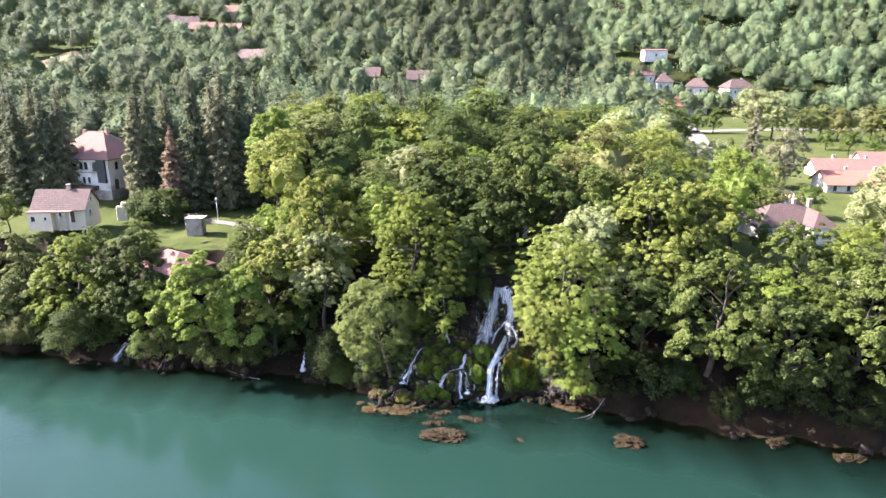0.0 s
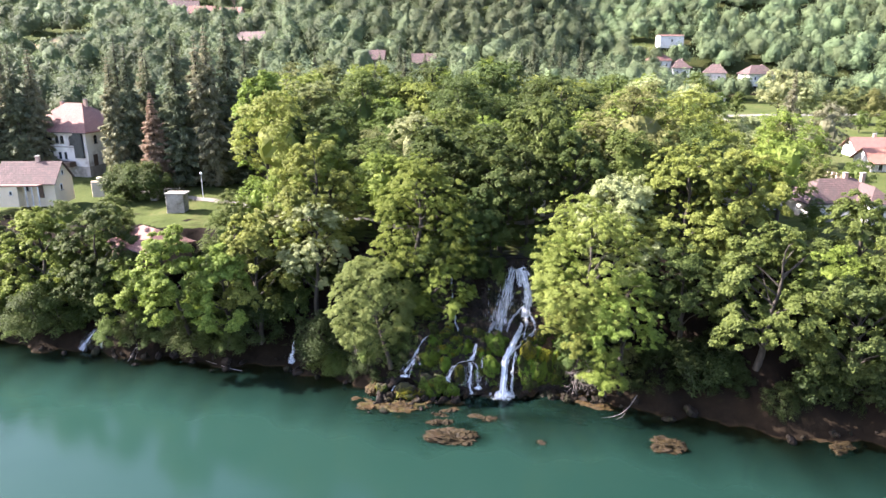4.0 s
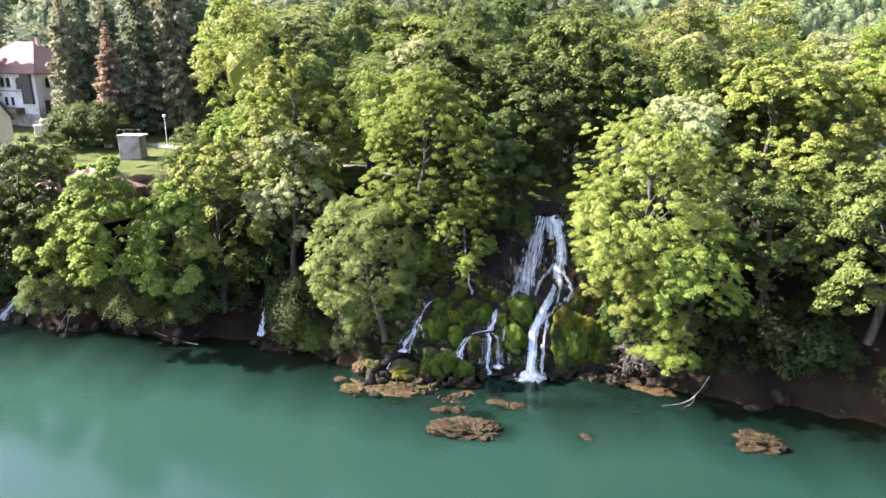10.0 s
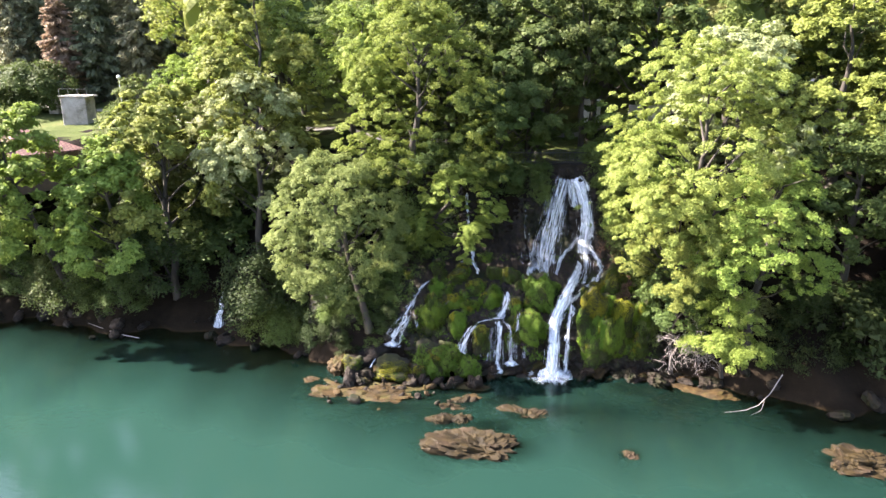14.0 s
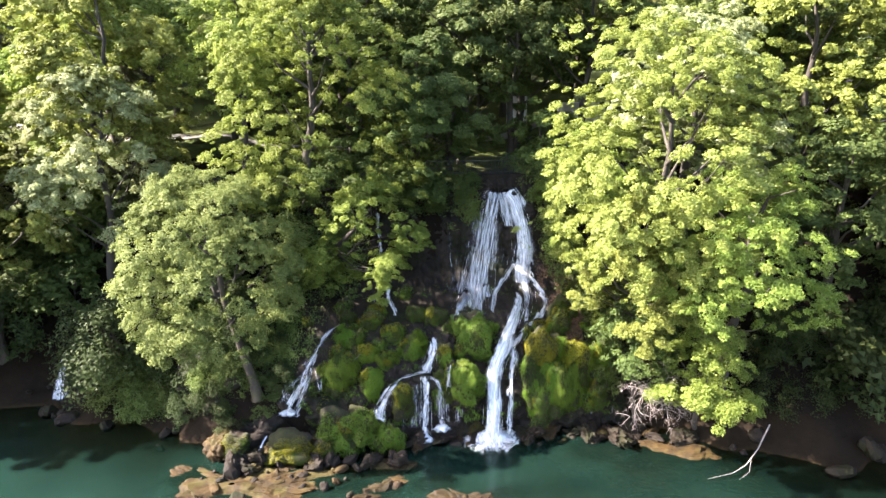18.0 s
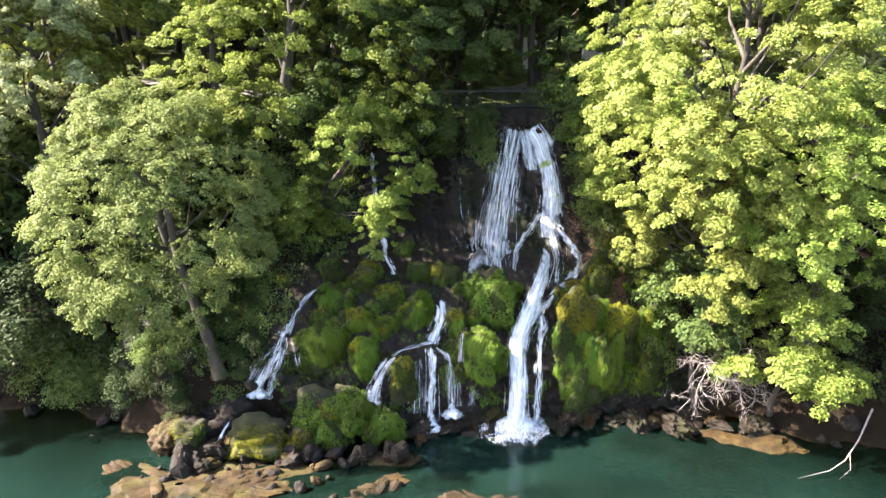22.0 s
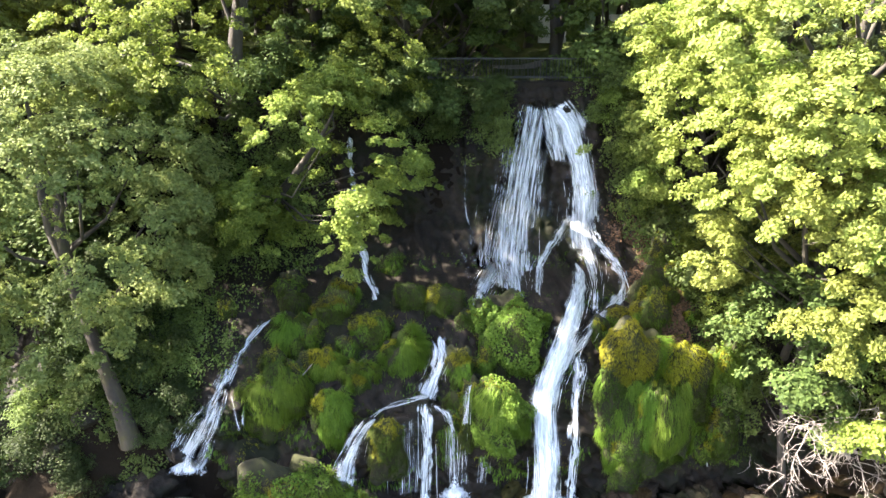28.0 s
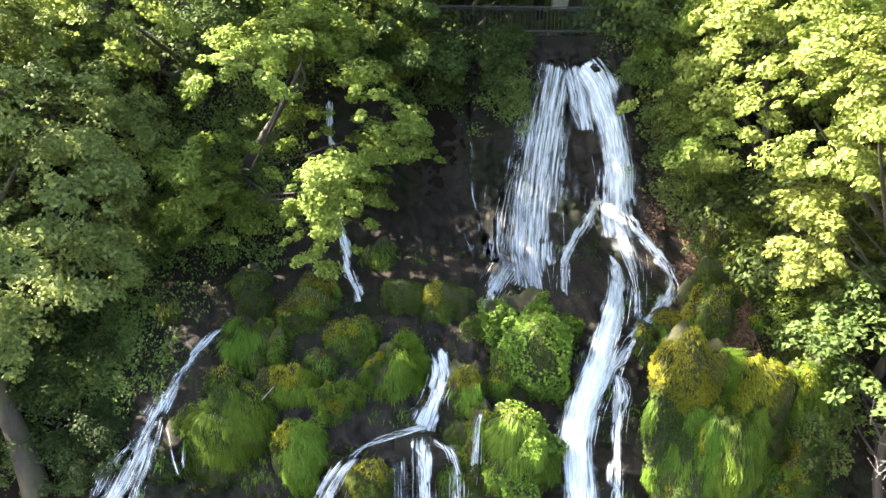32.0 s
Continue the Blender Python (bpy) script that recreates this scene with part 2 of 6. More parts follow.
def water_material():
    k = Nodes("river_water")
    att = k.n.new("ShaderNodeAttribute")
    att.attribute_name = "shallow"
    n1, n2 = k.noise(0.5, 3, stretch=(0.6, 1.0, 1)), k.noise(3.2, 3, stretch=(0.7, 1, 1))
    slow = k.noise(0.035, 3)
    h = k.math("ADD", k.math("MULTIPLY", n1, 0.6), k.math("MULTIPLY", n2, 0.40))
    normal = k.bump(h, 0.18, 0.16)
    teal = k.ramp(slow, [(0.3, (0.0078, 0.0258, 0.0190)), (0.7, (0.0135, 0.0362, 0.0270))])
    # Body colour darkens eastwards, painting in the trees' shade and dark reflection.
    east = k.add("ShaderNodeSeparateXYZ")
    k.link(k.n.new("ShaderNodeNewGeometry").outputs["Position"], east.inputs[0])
    tree_shade = k.ramp(k.math("ADD", k.math("MULTIPLY", east.outputs["X"], 0.008), k.math("MULTIPLY", slow, 0.8)), [(0.10, (1.15, 1.12, 1.12)), (0.85, (0.58, 0.64, 0.64))])
    body = k.add("ShaderNodeBsdfDiffuse", Color=k.mix(1.0, teal, tree_shade, "MULTIPLY"))
    clear = k.add("ShaderNodeBsdfTransparent", Color=(0.66, 0.80, 0.60, 1))
    m1 = k.add("ShaderNodeMixShader", Fac=att.outputs["Fac"])
    k.link(body.outputs[0], m1.inputs[1])
    k.link(clear.outputs[0], m1.inputs[2])
    gl = k.add("ShaderNodeBsdfGlossy", Roughness=0.06, Normal=normal)
    fr = k.add("ShaderNodeFresnel", IOR=1.33, Normal=normal)
    m2 = k.add("ShaderNodeMixShader", Fac=fr.outputs[0])
    k.link(m1.outputs[0], m2.inputs[1])
    k.link(gl.outputs[0], m2.inputs[2])
    k.link(m2.outputs[0], k.out.inputs["Surface"])
    return k.mat


def white_water(name, cover):
    """Falling water: streaks drawn out along the flow, thin at the edges."""
    k = Nodes(name)
    flow = k.n.new("ShaderNodeAttribute")
    flow.attribute_name = "flow"
    body = k.n.new("ShaderNodeAttribute")
    body.attribute_name = "body"

    def along(stretch, detail):
        m = k.add("ShaderNodeMapping", Scale=stretch)
        k.link(flow.outputs["Vector"], m.inputs["Vector"])
        t = k.add("ShaderNodeTexNoise", Scale=1.0, Detail=detail, Roughness=0.6)
        k.link(m.outputs["Vector"], t.inputs["Vector"])
        return t.outputs["Fac"]

    broad, fine = along((8.0, 0.42, 1), 4), along((40.0, 0.8, 1), 3)
    streak = k.math("ADD", k.math("MULTIPLY", k.math("ADD", k.math("MULTIPLY", broad, 0.55), k.math("MULTIPLY", fine, 0.45)), 1.6), -0.30)
    k.put(k.bsdf, "Base Color", k.ramp(streak, [(0.28, (0.62, 0.67, 0.71)), (0.60, (0.90, 0.92, 0.93))]))
    k.put(k.bsdf, "Roughness", 0.4)
    k.put(k.bsdf, "Normal", k.bump(streak, 0.5, 0.06))
    tr = k.add("ShaderNodeBsdfTransparent")
    level = k.math("ADD", streak, k.math("MULTIPLY", k.math("SUBTRACT", body.outputs["Fac"], 0.5), 0.62))
    gap = k.ramp(level, [(cover - 0.14, (0, 0, 0)), (cover + 0.34, (1, 1, 1))])
    mx = k.n.new("ShaderNodeMixShader")
    k.link(gap, mx.inputs[0])
    k.link(tr.outputs[0], mx.inputs[1])
    k.link(k.bsdf.outputs[0], mx.inputs[2])
    k.link(mx.outputs[0], k.out.inputs["Surface"])
    return k.mat


GROUND, WATER = ground_material(), water_material()
FOAM, VEIL = white_water("foaming_water", 0.42), white_water("water_veil", 0.52)


# ---- mesh helpers ----
def mesh_of(name, verts, faces, smooth=False):
    """A mesh from arrays; all faces with the same number of corners."""
    v, f = np.asarray(verts, np.float32), np.asarray(faces, np.int32)
    me = bpy.data.meshes.new(name)
    me.vertices.add(len(v))
    me.vertices.foreach_set("co", v.ravel())
    n = f.shape[1]
    me.loops.add(f.size)
    me.loops.foreach_set("vertex_index", f.ravel())
    me.polygons.add(len(f))
    me.polygons.foreach_set("loop_start", np.arange(0, f.size, n, dtype=np.int32))
    me.polygons.foreach_set("use_smooth", np.full(len(f), smooth))
    me.update()
    me.validate()
    return me


def part(name, me, material, parent=None, label="", at=None):
    """Links a mesh or bmesh as one object under a thing or a part."""
    if isinstance(me, bmesh.types.BMesh):
        bm, me = me, bpy.data.meshes.new(name)
        bm.to_mesh(me)
        bm.free()
    if not me.materials:
        me.materials.append(material)
    ob = new(name, me)
    if parent:
        ob.parent = parent
    if at:
        ob.location = at
    if label:
        ob["label"] = label
    return ob


def thing(name, at, label, category, group="", turn=0.0, kind=""):
    ob = tagged(new(name), label, category, group, kind)
    ob.empty_display_size = 0.3
    ob.matrix_world = pose(*at, 0, 0, turn)
    return ob


def box(bm, x0, y0, z0, x1, y1, z1, bevel=0.0):
    g = bmesh.ops.create_cube(bm, size=1)["verts"]
    for v in g:
        v.co = ((x0 + x1) / 2 + v.co.x * (x1 - x0), (y0 + y1) / 2 + v.co.y * (y1 - y0), (z0 + z1) / 2 + v.co.z * (z1 - z0))
    if bevel:
        bmesh.ops.bevel(bm, geom=list({e for v in g for e in v.link_edges}), offset=bevel, segments=1, affect="EDGES")


def boxed(*a, bevel=0.0):
    bm = bmesh.new()
    box(bm, *a, bevel=bevel)
    return bm


def grid_faces(nu, nv):
    i = np.arange(nu * nv).reshape(nu, nv)
    return np.stack([i[:-1, :-1], i[1:, :-1], i[1:, 1:], i[:-1, 1:]], -1).reshape(-1, 4)


def tubes(lines, sides=6):
    """Tapered tubes along lines of (x, y, z, radius)."""
    vs, fs, base = [], [], 0
    ang = np.arange(sides) * 2 * np.pi / sides
    for ln in lines:
        ln = np.asarray(ln, float)
        d = np.gradient(ln[:, :3], axis=0)
        d /= np.linalg.norm(d, axis=1)[:, None] + 1e-9
        ref = np.where(np.abs(d[:, 2:3]) > 0.9, np.array([[1.0, 0, 0]]), np.array([[0, 0, 1.0]]))
        a = np.cross(d, ref)
        a /= np.linalg.norm(a, axis=1)[:, None]
        b = np.cross(d, a)
        ring = ln[:, None, :3] + ln[:, None, 3:4] * (a[:, None] * np.cos(ang)[None, :, None] + b[:, None] * np.sin(ang)[None, :, None])
        n = len(ln)
        vs.append(ring.reshape(-1, 3))
        i = np.arange(n * sides).reshape(n, sides) + base
        j = np.roll(i, -1, 1)
        fs.append(np.stack([i[:-1], j[:-1], j[1:], i[1:]], -1).reshape(-1, 4))
        base += n * sides
    return np.concatenate(vs), np.concatenate(fs)


def vnoise(p, f=1.0, seed=0.0, octaves=3):
    """Smooth noise of points, about -1 to 1: sums of rotated waves."""
    p = np.asarray(p, float) * f
    r = np.random.RandomState(int(seed * 7 + 11))
    out, amp = 0, 1.0
    for o in range(octaves):
        for _ in range(4):
            k = r.normal(size=p.shape[-1])
            k *= (1.6 + r.rand()) * 2 ** o / np.linalg.norm(k)
            out = out + amp * np.sin(p @ k + r.rand() * 6.28 + 0.8 * np.sin(p[..., ::-1] @ k * 0.7))
        amp *= 0.5
    return out / (4 ** 0.5 * 1.6)


# ---- the lie of the land ----
SHORE_X = np.array([-400, -120, -76, -60, -48, -34, -26, -17, -12, -6, 0, 6, 14, 21, 28, 35, 45, 56, 80, 120, 400.0])
SHORE_Y = np.array([150, 118, 106.5, 102, 100, 97.5, 96.5, 94.5, 91.5, 89.8, 89.2, 89.2, 88.4, 86.6, 83.8, 80.8, 78, 76, 72, 66, 40.0])


def shore(x):
    return np.interp(x, SHORE_X, SHORE_Y)


def face_y(z):
    """How far back the rock of the falls lies at the height z."""
    return np.interp(z, [-2, 0, 2, 4, 6, 6.8, 7.2, 9, 13.5, 14.5, 20], [88.4, 89.6, 89.7, 90.2, 92.3, 93.5, 95.2, 97, 99.5, 100.2, 102])


def gorge(x):
    """1 in the notch of the falls, 0 away from it."""
    return np.clip(np.minimum((x + 13) / 4, (17.5 - x) / 4), 0, 1)


def land(x, y):
    x, y = np.asarray(x, float), np.asarray(y, float)
    d = y - shore(x) - 0.9 * np.sin(x * 0.45) - 0.6 * np.sin(x * 1.1 + 1)
    bank = np.interp(d, [-60, -14, -5, -0.5, 1, 3, 8, 17, 40, 80], [-5, -3.2, -1.1, -0.15, 0.5, 2.0, 7.0, 14.5, 17.0, 17.8])
    zs = np.linspace(-2, 20, 80)
    notch = np.interp(y, face_y(zs) + 0.9, zs) - 0.3
    notch = np.where(y > 100.8, 13.4 + 0.03 * (y - 100.8), notch)
    z = bank + (np.minimum(notch, 17.5) - bank) * gorge(x) * np.clip((135 - y) / 25, 0, 1) * np.clip((y - 83.5) / 3.5, 0, 1)
    u = x / np.maximum(y, 50)
    s = np.clip((u - 0.14) / 0.18, 0, 1)
    left = 0.19 * np.maximum(0, y - 232) + 0.00042 * np.maximum(0, y - 232) ** 2
    right = 0.52 * np.maximum(0, y - 335)
    notch2 = 1 - 0.35 * np.exp(-((u - 0.2) / 0.07) ** 2)
    hill = (left * (1 - s) + right * s) * notch2
    hill = hill + np.where(hill > 4, 5 * np.sin(x * 0.021 + 1) * np.sin(y * 0.017), 0)
    hill = 260 * np.tanh(hill / 260)
    far = np.maximum(0, -70 - y)
    other = np.minimum(far * 0.35, 12 + far * 0.12)
    return np.where(y > 60, z + hill, np.where(y < -55, -4 + np.minimum(other, 120), z))


gx = np.unique(np.concatenate([np.linspace(-1400, -200, 25), np.linspace(-200, -80, 41), np.linspace(-80, 70, 151), np.linspace(70, 200, 41), np.linspace(200, 1400, 25)]))
gy = np.unique(np.concatenate([np.linspace(-900, 60, 50), np.linspace(60, 76, 12), np.linspace(76, 125, 99), np.linspace(125, 260, 70), np.linspace(260, 620, 60), np.linspace(620, 2200, 30)]))
GX, GY = np.meshgrid(gx, gy, indexing="ij")
GZ = land(GX, GY)
rough = 0.18 * vnoise(np.stack([GX, GY], -1), 0.9, 3) * (np.abs(GY - 100) < 60)
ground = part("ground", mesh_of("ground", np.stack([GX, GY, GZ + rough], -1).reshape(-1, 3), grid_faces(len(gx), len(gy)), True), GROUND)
tagged(ground, "grassy river valley floor with an earthy wooded bank", "ground", kind="structure")

ROCKS = [
    # x, y, length, width, height, turn, kind
    (0.6, 79.0, 5.0, 2.2, 0.62, -14, "river"), (23.8, 77.6, 3.4, 1.8, 0.6, -16, "river"), (4.0, 83.0, 2.6, 1.4, 0.22, -10, "river"),
    (-1.0, 82.1, 2.4, 1.6, 0.10, 15, "river"), (-0.6, 84.7, 2.6, 1.6, 0.06, 0, "river"), (10.0, 78.2, 1.0, 0.8, 0.05, 0, "river"),
    (-8.6, 85.8, 5.2, 3.0, 0.10, -12, "shore"), (-5.4, 84.0, 3.0, 2.0, 0.04, 30, "shore"), (-3.4, 85.8, 4.6, 2.4, 0.08, 8, "shore"),
    (-6.3, 86.6, 4.0, 2.0, 0.22, -5, "shore"), (-11.2, 87.2, 2.4, 1.8, 0.12, 0, "shore"), (0.4, 86.4, 2.6, 1.6, 0.12, 0, "shore"), (2.6, 84.9, 2.6, 1.6, -0.34, 20, "shore"), (6.4, 83.4, 2.4, 1.5, -0.38, -12, "shore"), (1.6, 81.4, 2.2, 1.5, -0.34, 8, "river"), (12.8, 87.0, 3.6, 2.2, -0.10, -8, "shore"), (16.4, 86.2, 4.2, 2.6, -0.06, -14, "shore"), (20.4, 84.8, 3.8, 2.4, -0.10, -16, "shore"), (14.6, 85.0, 3.2, 2.0, -0.30, -12, "shore"),
    (43.0, 77.4, 2.4, 1.4, 0.3, 10, "river"), (50.0, 73.6, 3.4, 2.0, 0.25, -10, "river"),
]
wx = np.unique(np.concatenate([np.linspace(-1400, -80, 20), np.linspace(-80, 75, 311), np.linspace(75, 1400, 20)]))
wy = np.unique(np.concatenate([np.linspace(-120, 60, 12), np.linspace(60, 104, 89), np.linspace(104, 160, 15)]))
WX, WY = np.meshgrid(wx, wy, indexing="ij")
depth = -land(WX, WY)
shallow = np.maximum(np.clip(1.12 - depth / 2.8, 0, 1), np.clip(1.05 - (shore(WX) - WY) / 9.0, 0, 1) * np.clip(1.3 - depth / 4, 0, 1))
for rx_, ry_, rl, rw, rh, rt, rk in ROCKS:
    shallow = np.maximum(shallow, 0.85 * np.clip(1.7 - np.hypot((WX - rx_) / rl, (WY - ry_) / rw) * 1.55, 0, 1))
wmesh = mesh_of("river", np.stack([WX, WY, WX * 0], -1).reshape(-1, 3), grid_faces(len(wx), len(wy)), True)
attr = wmesh.attributes.new("shallow", "FLOAT", "POINT")
attr.data.foreach_set("value", (0.9 * shallow).astype(np.float32).ravel())
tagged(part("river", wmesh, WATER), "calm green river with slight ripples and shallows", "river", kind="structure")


# ---- rocks ----
def boulder(name, at, size, material, seed, label, group="", turn=0.0, detail=22, jag=0.3, smooth=False):
    nu, nv = detail, detail // 2 + 1
    a, b = np.meshgrid(np.linspace(0, 2 * np.pi, nu), np.linspace(0.02, np.pi - 0.02, nv), indexing="ij")
    p = np.stack([np.cos(a) * np.sin(b), np.sin(a) * np.sin(b), np.cos(b)], -1)
    r = 1 + jag * vnoise(p, 1.3, seed, 4) + 0.4 * jag * np.abs(vnoise(p, 5.0, seed + 3, 3)) - 0.22 * jag * np.abs(vnoise(p, 9.0, seed + 5, 2))
    p = np.sign(p) * np.abs(p) ** 0.8 * r[..., None] * np.asarray(size) / 2
    me = mesh_of(name, p.reshape(-1, 3), grid_faces(nu, nv), smooth)
    ob = tagged(part(name, me, material, at=at), label, "rock", group)
    ob.rotation_euler.z = radians(turn)
    return ob


for i, (rx_, ry_, rl, rw, rh, rt, rk) in enumerate(ROCKS):
    boulder("rock", (rx_, ry_, rh - rw * (0.45 if rk == "river" else 0.29)), (rl * 1.15, rw * 1.3, rw * (0.95 if rk == "river" else 0.5)), RIVER_ROCK if rk == "river" else SHORE_ROCK, i,
            "brown rock showing just under the clear shallows" if rh < 0 else "mossy brown rock breaking the green river surface" if rk == "river" else "flat sunlit brown travertine rock on the shore", "rocks at the falls", rt, 72, 0.46)

# ---- trees ----
def leaf_quads(rng, pts, out, size, up=0.9, wild=1.05, shape=0.6, corners=4):
    """One small rhombic or three-cornered leaf at every point, turned about outwards."""
    n = len(pts)
    nrm = out + np.array([0, 0, up]) + wild * rng.normal(size=(n, 3)) * 0.6
    nrm /= np.linalg.norm(nrm, axis=1)[:, None] + 1e-9
    t = np.cross(nrm, rng.normal(size=(n, 3)))
    t /= np.linalg.norm(t, axis=1)[:, None] + 1e-9
    s = np.cross(nrm, t)
    L = size * (0.6 + 0.8 * rng.rand(n, 1)) / 2
    if corners == 3:
        return np.stack([pts - t * L, pts + t * L * 0.6 - s * L * shape, pts + t * L * 0.8 + s * L * shape], 1).reshape(-1, 3)
    v = np.stack([pts - t * L, pts - s * L * shape, pts + t * L, pts + s * L * shape], 1)
    return v.reshape(-1, 3)


def crown_points(rng, radii, clumps, clump_r, leaves, seed, flat=0.56, inner=0.45, top=1.0, rugged=1.0, lobes=0):
    """Leaf places: a crown of several bulging limbs' lobes, each hung with flat drooping sprays of uneven size."""
    radii = np.asarray(radii, float)
    n = lobes or int(14 + 0.34 * radii[0] * radii[2])
    k = np.arange(n) + 0.5
    up = 1 - 2 * k / n
    turn = k * 2.399963 + seed
    d = np.stack([np.sqrt(1 - up ** 2) * np.cos(turn), np.sqrt(1 - up ** 2) * np.sin(turn), up], -1) + 0.28 * rng.normal(size=(n, 3))
    d /= np.linalg.norm(d, axis=1)[:, None]
    d[:, 2] = np.where(d[:, 2] < -0.8, -d[:, 2], d[:, 2])
    lr = radii[0] * (0.36 if n < 60 else 0.26) * (1 + 0.45 * rugged * (2 * rng.rand(n) - 1))
    mid = d * (1 - 0.72 * lr / radii[0])[:, None] * radii * (1 + 0.06 * rugged - 0.32 * rugged * rng.rand(n))[:, None]
    mid[:, :2] *= np.where(d[:, 2:3] < 0, np.clip(1 - d[:, 2:3] ** 2, 0.2, 1) ** -0.22, 1)
    mid[:, :2] *= 1 - (1 - top) * np.clip(mid[:, 2:3] / radii[2], 0, 1)
    own = rng.choice(n, clumps, p=lr ** 2 / np.sum(lr ** 2))
    e = rng.normal(size=(clumps, 3)) * 0.75 + 0.62 * d[own] + np.array([0, 0, 0.28])
    e /= np.linalg.norm(e, axis=1)[:, None]
    rr = lr[own] * (inner + (1.08 - inner) * rng.rand(clumps) ** 0.5) * (1 + 0.20 * rugged * vnoise(e + own[:, None], 2.2, seed, 2) + 0.16 * rugged * rng.normal(size=clumps))
    c = mid[own] + e * rr[:, None] * np.array([1, 1, 0.85])
    cr = clump_r * np.clip(np.exp(0.45 * rng.normal(size=clumps)), 0.35, 2.2)
    per = rng.multinomial(leaves, cr ** 1.6 / np.sum(cr ** 1.6))
    k = np.repeat(np.arange(clumps), per)
    q = rng.normal(size=(leaves, 3))
    q /= np.linalg.norm(q, axis=1)[:, None]
    q *= rng.rand(leaves, 1) ** 0.42
    off = q * cr[k][:, None] * np.array([1, 1, flat])
    off[:, 2] -= 0.40 * np.sum(off[:, :2] * e[k, :2], 1) + 0.16 * (off[:, 0] ** 2 + off[:, 1] ** 2) / np.maximum(cr[k], 0.1)
    return c[k] + off, e[k] * 0.75 + q * 0.5, c


def tree_meshes(seed, radii, height, clumps, clump_r, leaves, leaf, trunk_r=0.28, top=1.0, up=0.9, root=(0, 0, 0), inner=0.45, rugged=1.0, corners=4, core=0.0, lobes=0):
    """Crown and trunk of a broad-leaved tree; its top is at the height, its trunk starts at the root and leans under the crown."""
    rng = np.random.RandomState(seed)
    pts, out, c = crown_points(rng, radii, clumps, clump_r, leaves, seed, top=top, inner=inner, rugged=rugged, lobes=lobes)
    mid = np.array([0, 0, height - radii[2]])
    v = leaf_quads(rng, pts + mid, out, leaf, up, corners=corners)
    # Solid hull added inside the crown to block light and deepen its shade.
    a, e = np.meshgrid(np.arange(14) * 2 * np.pi / 14, np.linspace(-1.5, 1.5, 9), indexing="ij")
    d = np.stack([np.cos(a) * np.cos(e), np.sin(a) * np.cos(e), np.sin(e)], -1).reshape(-1, 3)
    q = d * (core * (0.95 + 0.25 * vnoise(d, 2.0, seed + 7, 2)))[:, None] * np.asarray(radii)
    q[:, :2] *= 1 - (1 - top) * np.clip(q[:, 2:3] / radii[2], 0, 1)
    i = np.arange(126).reshape(14, 9)
    j = np.roll(i, -1, 0)
    blocker = np.stack([i[:, :-1], j[:, :-1], j[:, 1:], i[:, 1:]], -1).reshape(-1, 4)
    if corners == 3:
        blocker = np.concatenate([blocker[:, [0, 1, 2]], blocker[:, [0, 2, 3]]])
    faces = np.arange(len(v)).reshape(-1, corners)
    if core:
        v, faces = np.concatenate([v, q + mid]), np.concatenate([faces, blocker + len(v)])
    crown = mesh_of("crown", v, faces)
    lean = rng.normal(size=2) * 0.03
    hs = np.linspace(root[2] - 0.6, height - radii[2] * 0.3, 9)

    def stem(h):
        f = np.clip((hs[-1] - h) / (hs[-1] - hs[0]), 0, 1) ** 1.5
        return np.array([root[0] * f + lean[0] * h + 0.18 * math.sin(h * 0.8 + seed), root[1] * f + lean[1] * h + 0.15 * math.sin(h * 1.1 + seed * 2), h])

    lines = [[(*stem(h), trunk_r * (1.2 - 1.1 * i / 8)) for i, h in enumerate(hs)]]
    for k in rng.choice(len(c), min(16, len(c)), replace=False):
        e = c[k] * 0.84 + mid
        h0 = max(height * 0.12, e[2] - np.hypot(e[0], e[1]) * 0.8 - 0.5)
        a = stem(float(np.clip(h0, hs[0] + 0.5, hs[-1] - 0.3)))
        m = (a + e) / 2 + np.array([0, 0, -0.05 * np.linalg.norm(e - a)]) + rng.normal(size=3) * 0.25
        lines.append([(*a, trunk_r * 0.34), (*m, trunk_r * 0.19), (*e, trunk_r * 0.05)])
    tv, tf = tubes(lines)
    return crown, mesh_of("trunk", tv, tf, True)


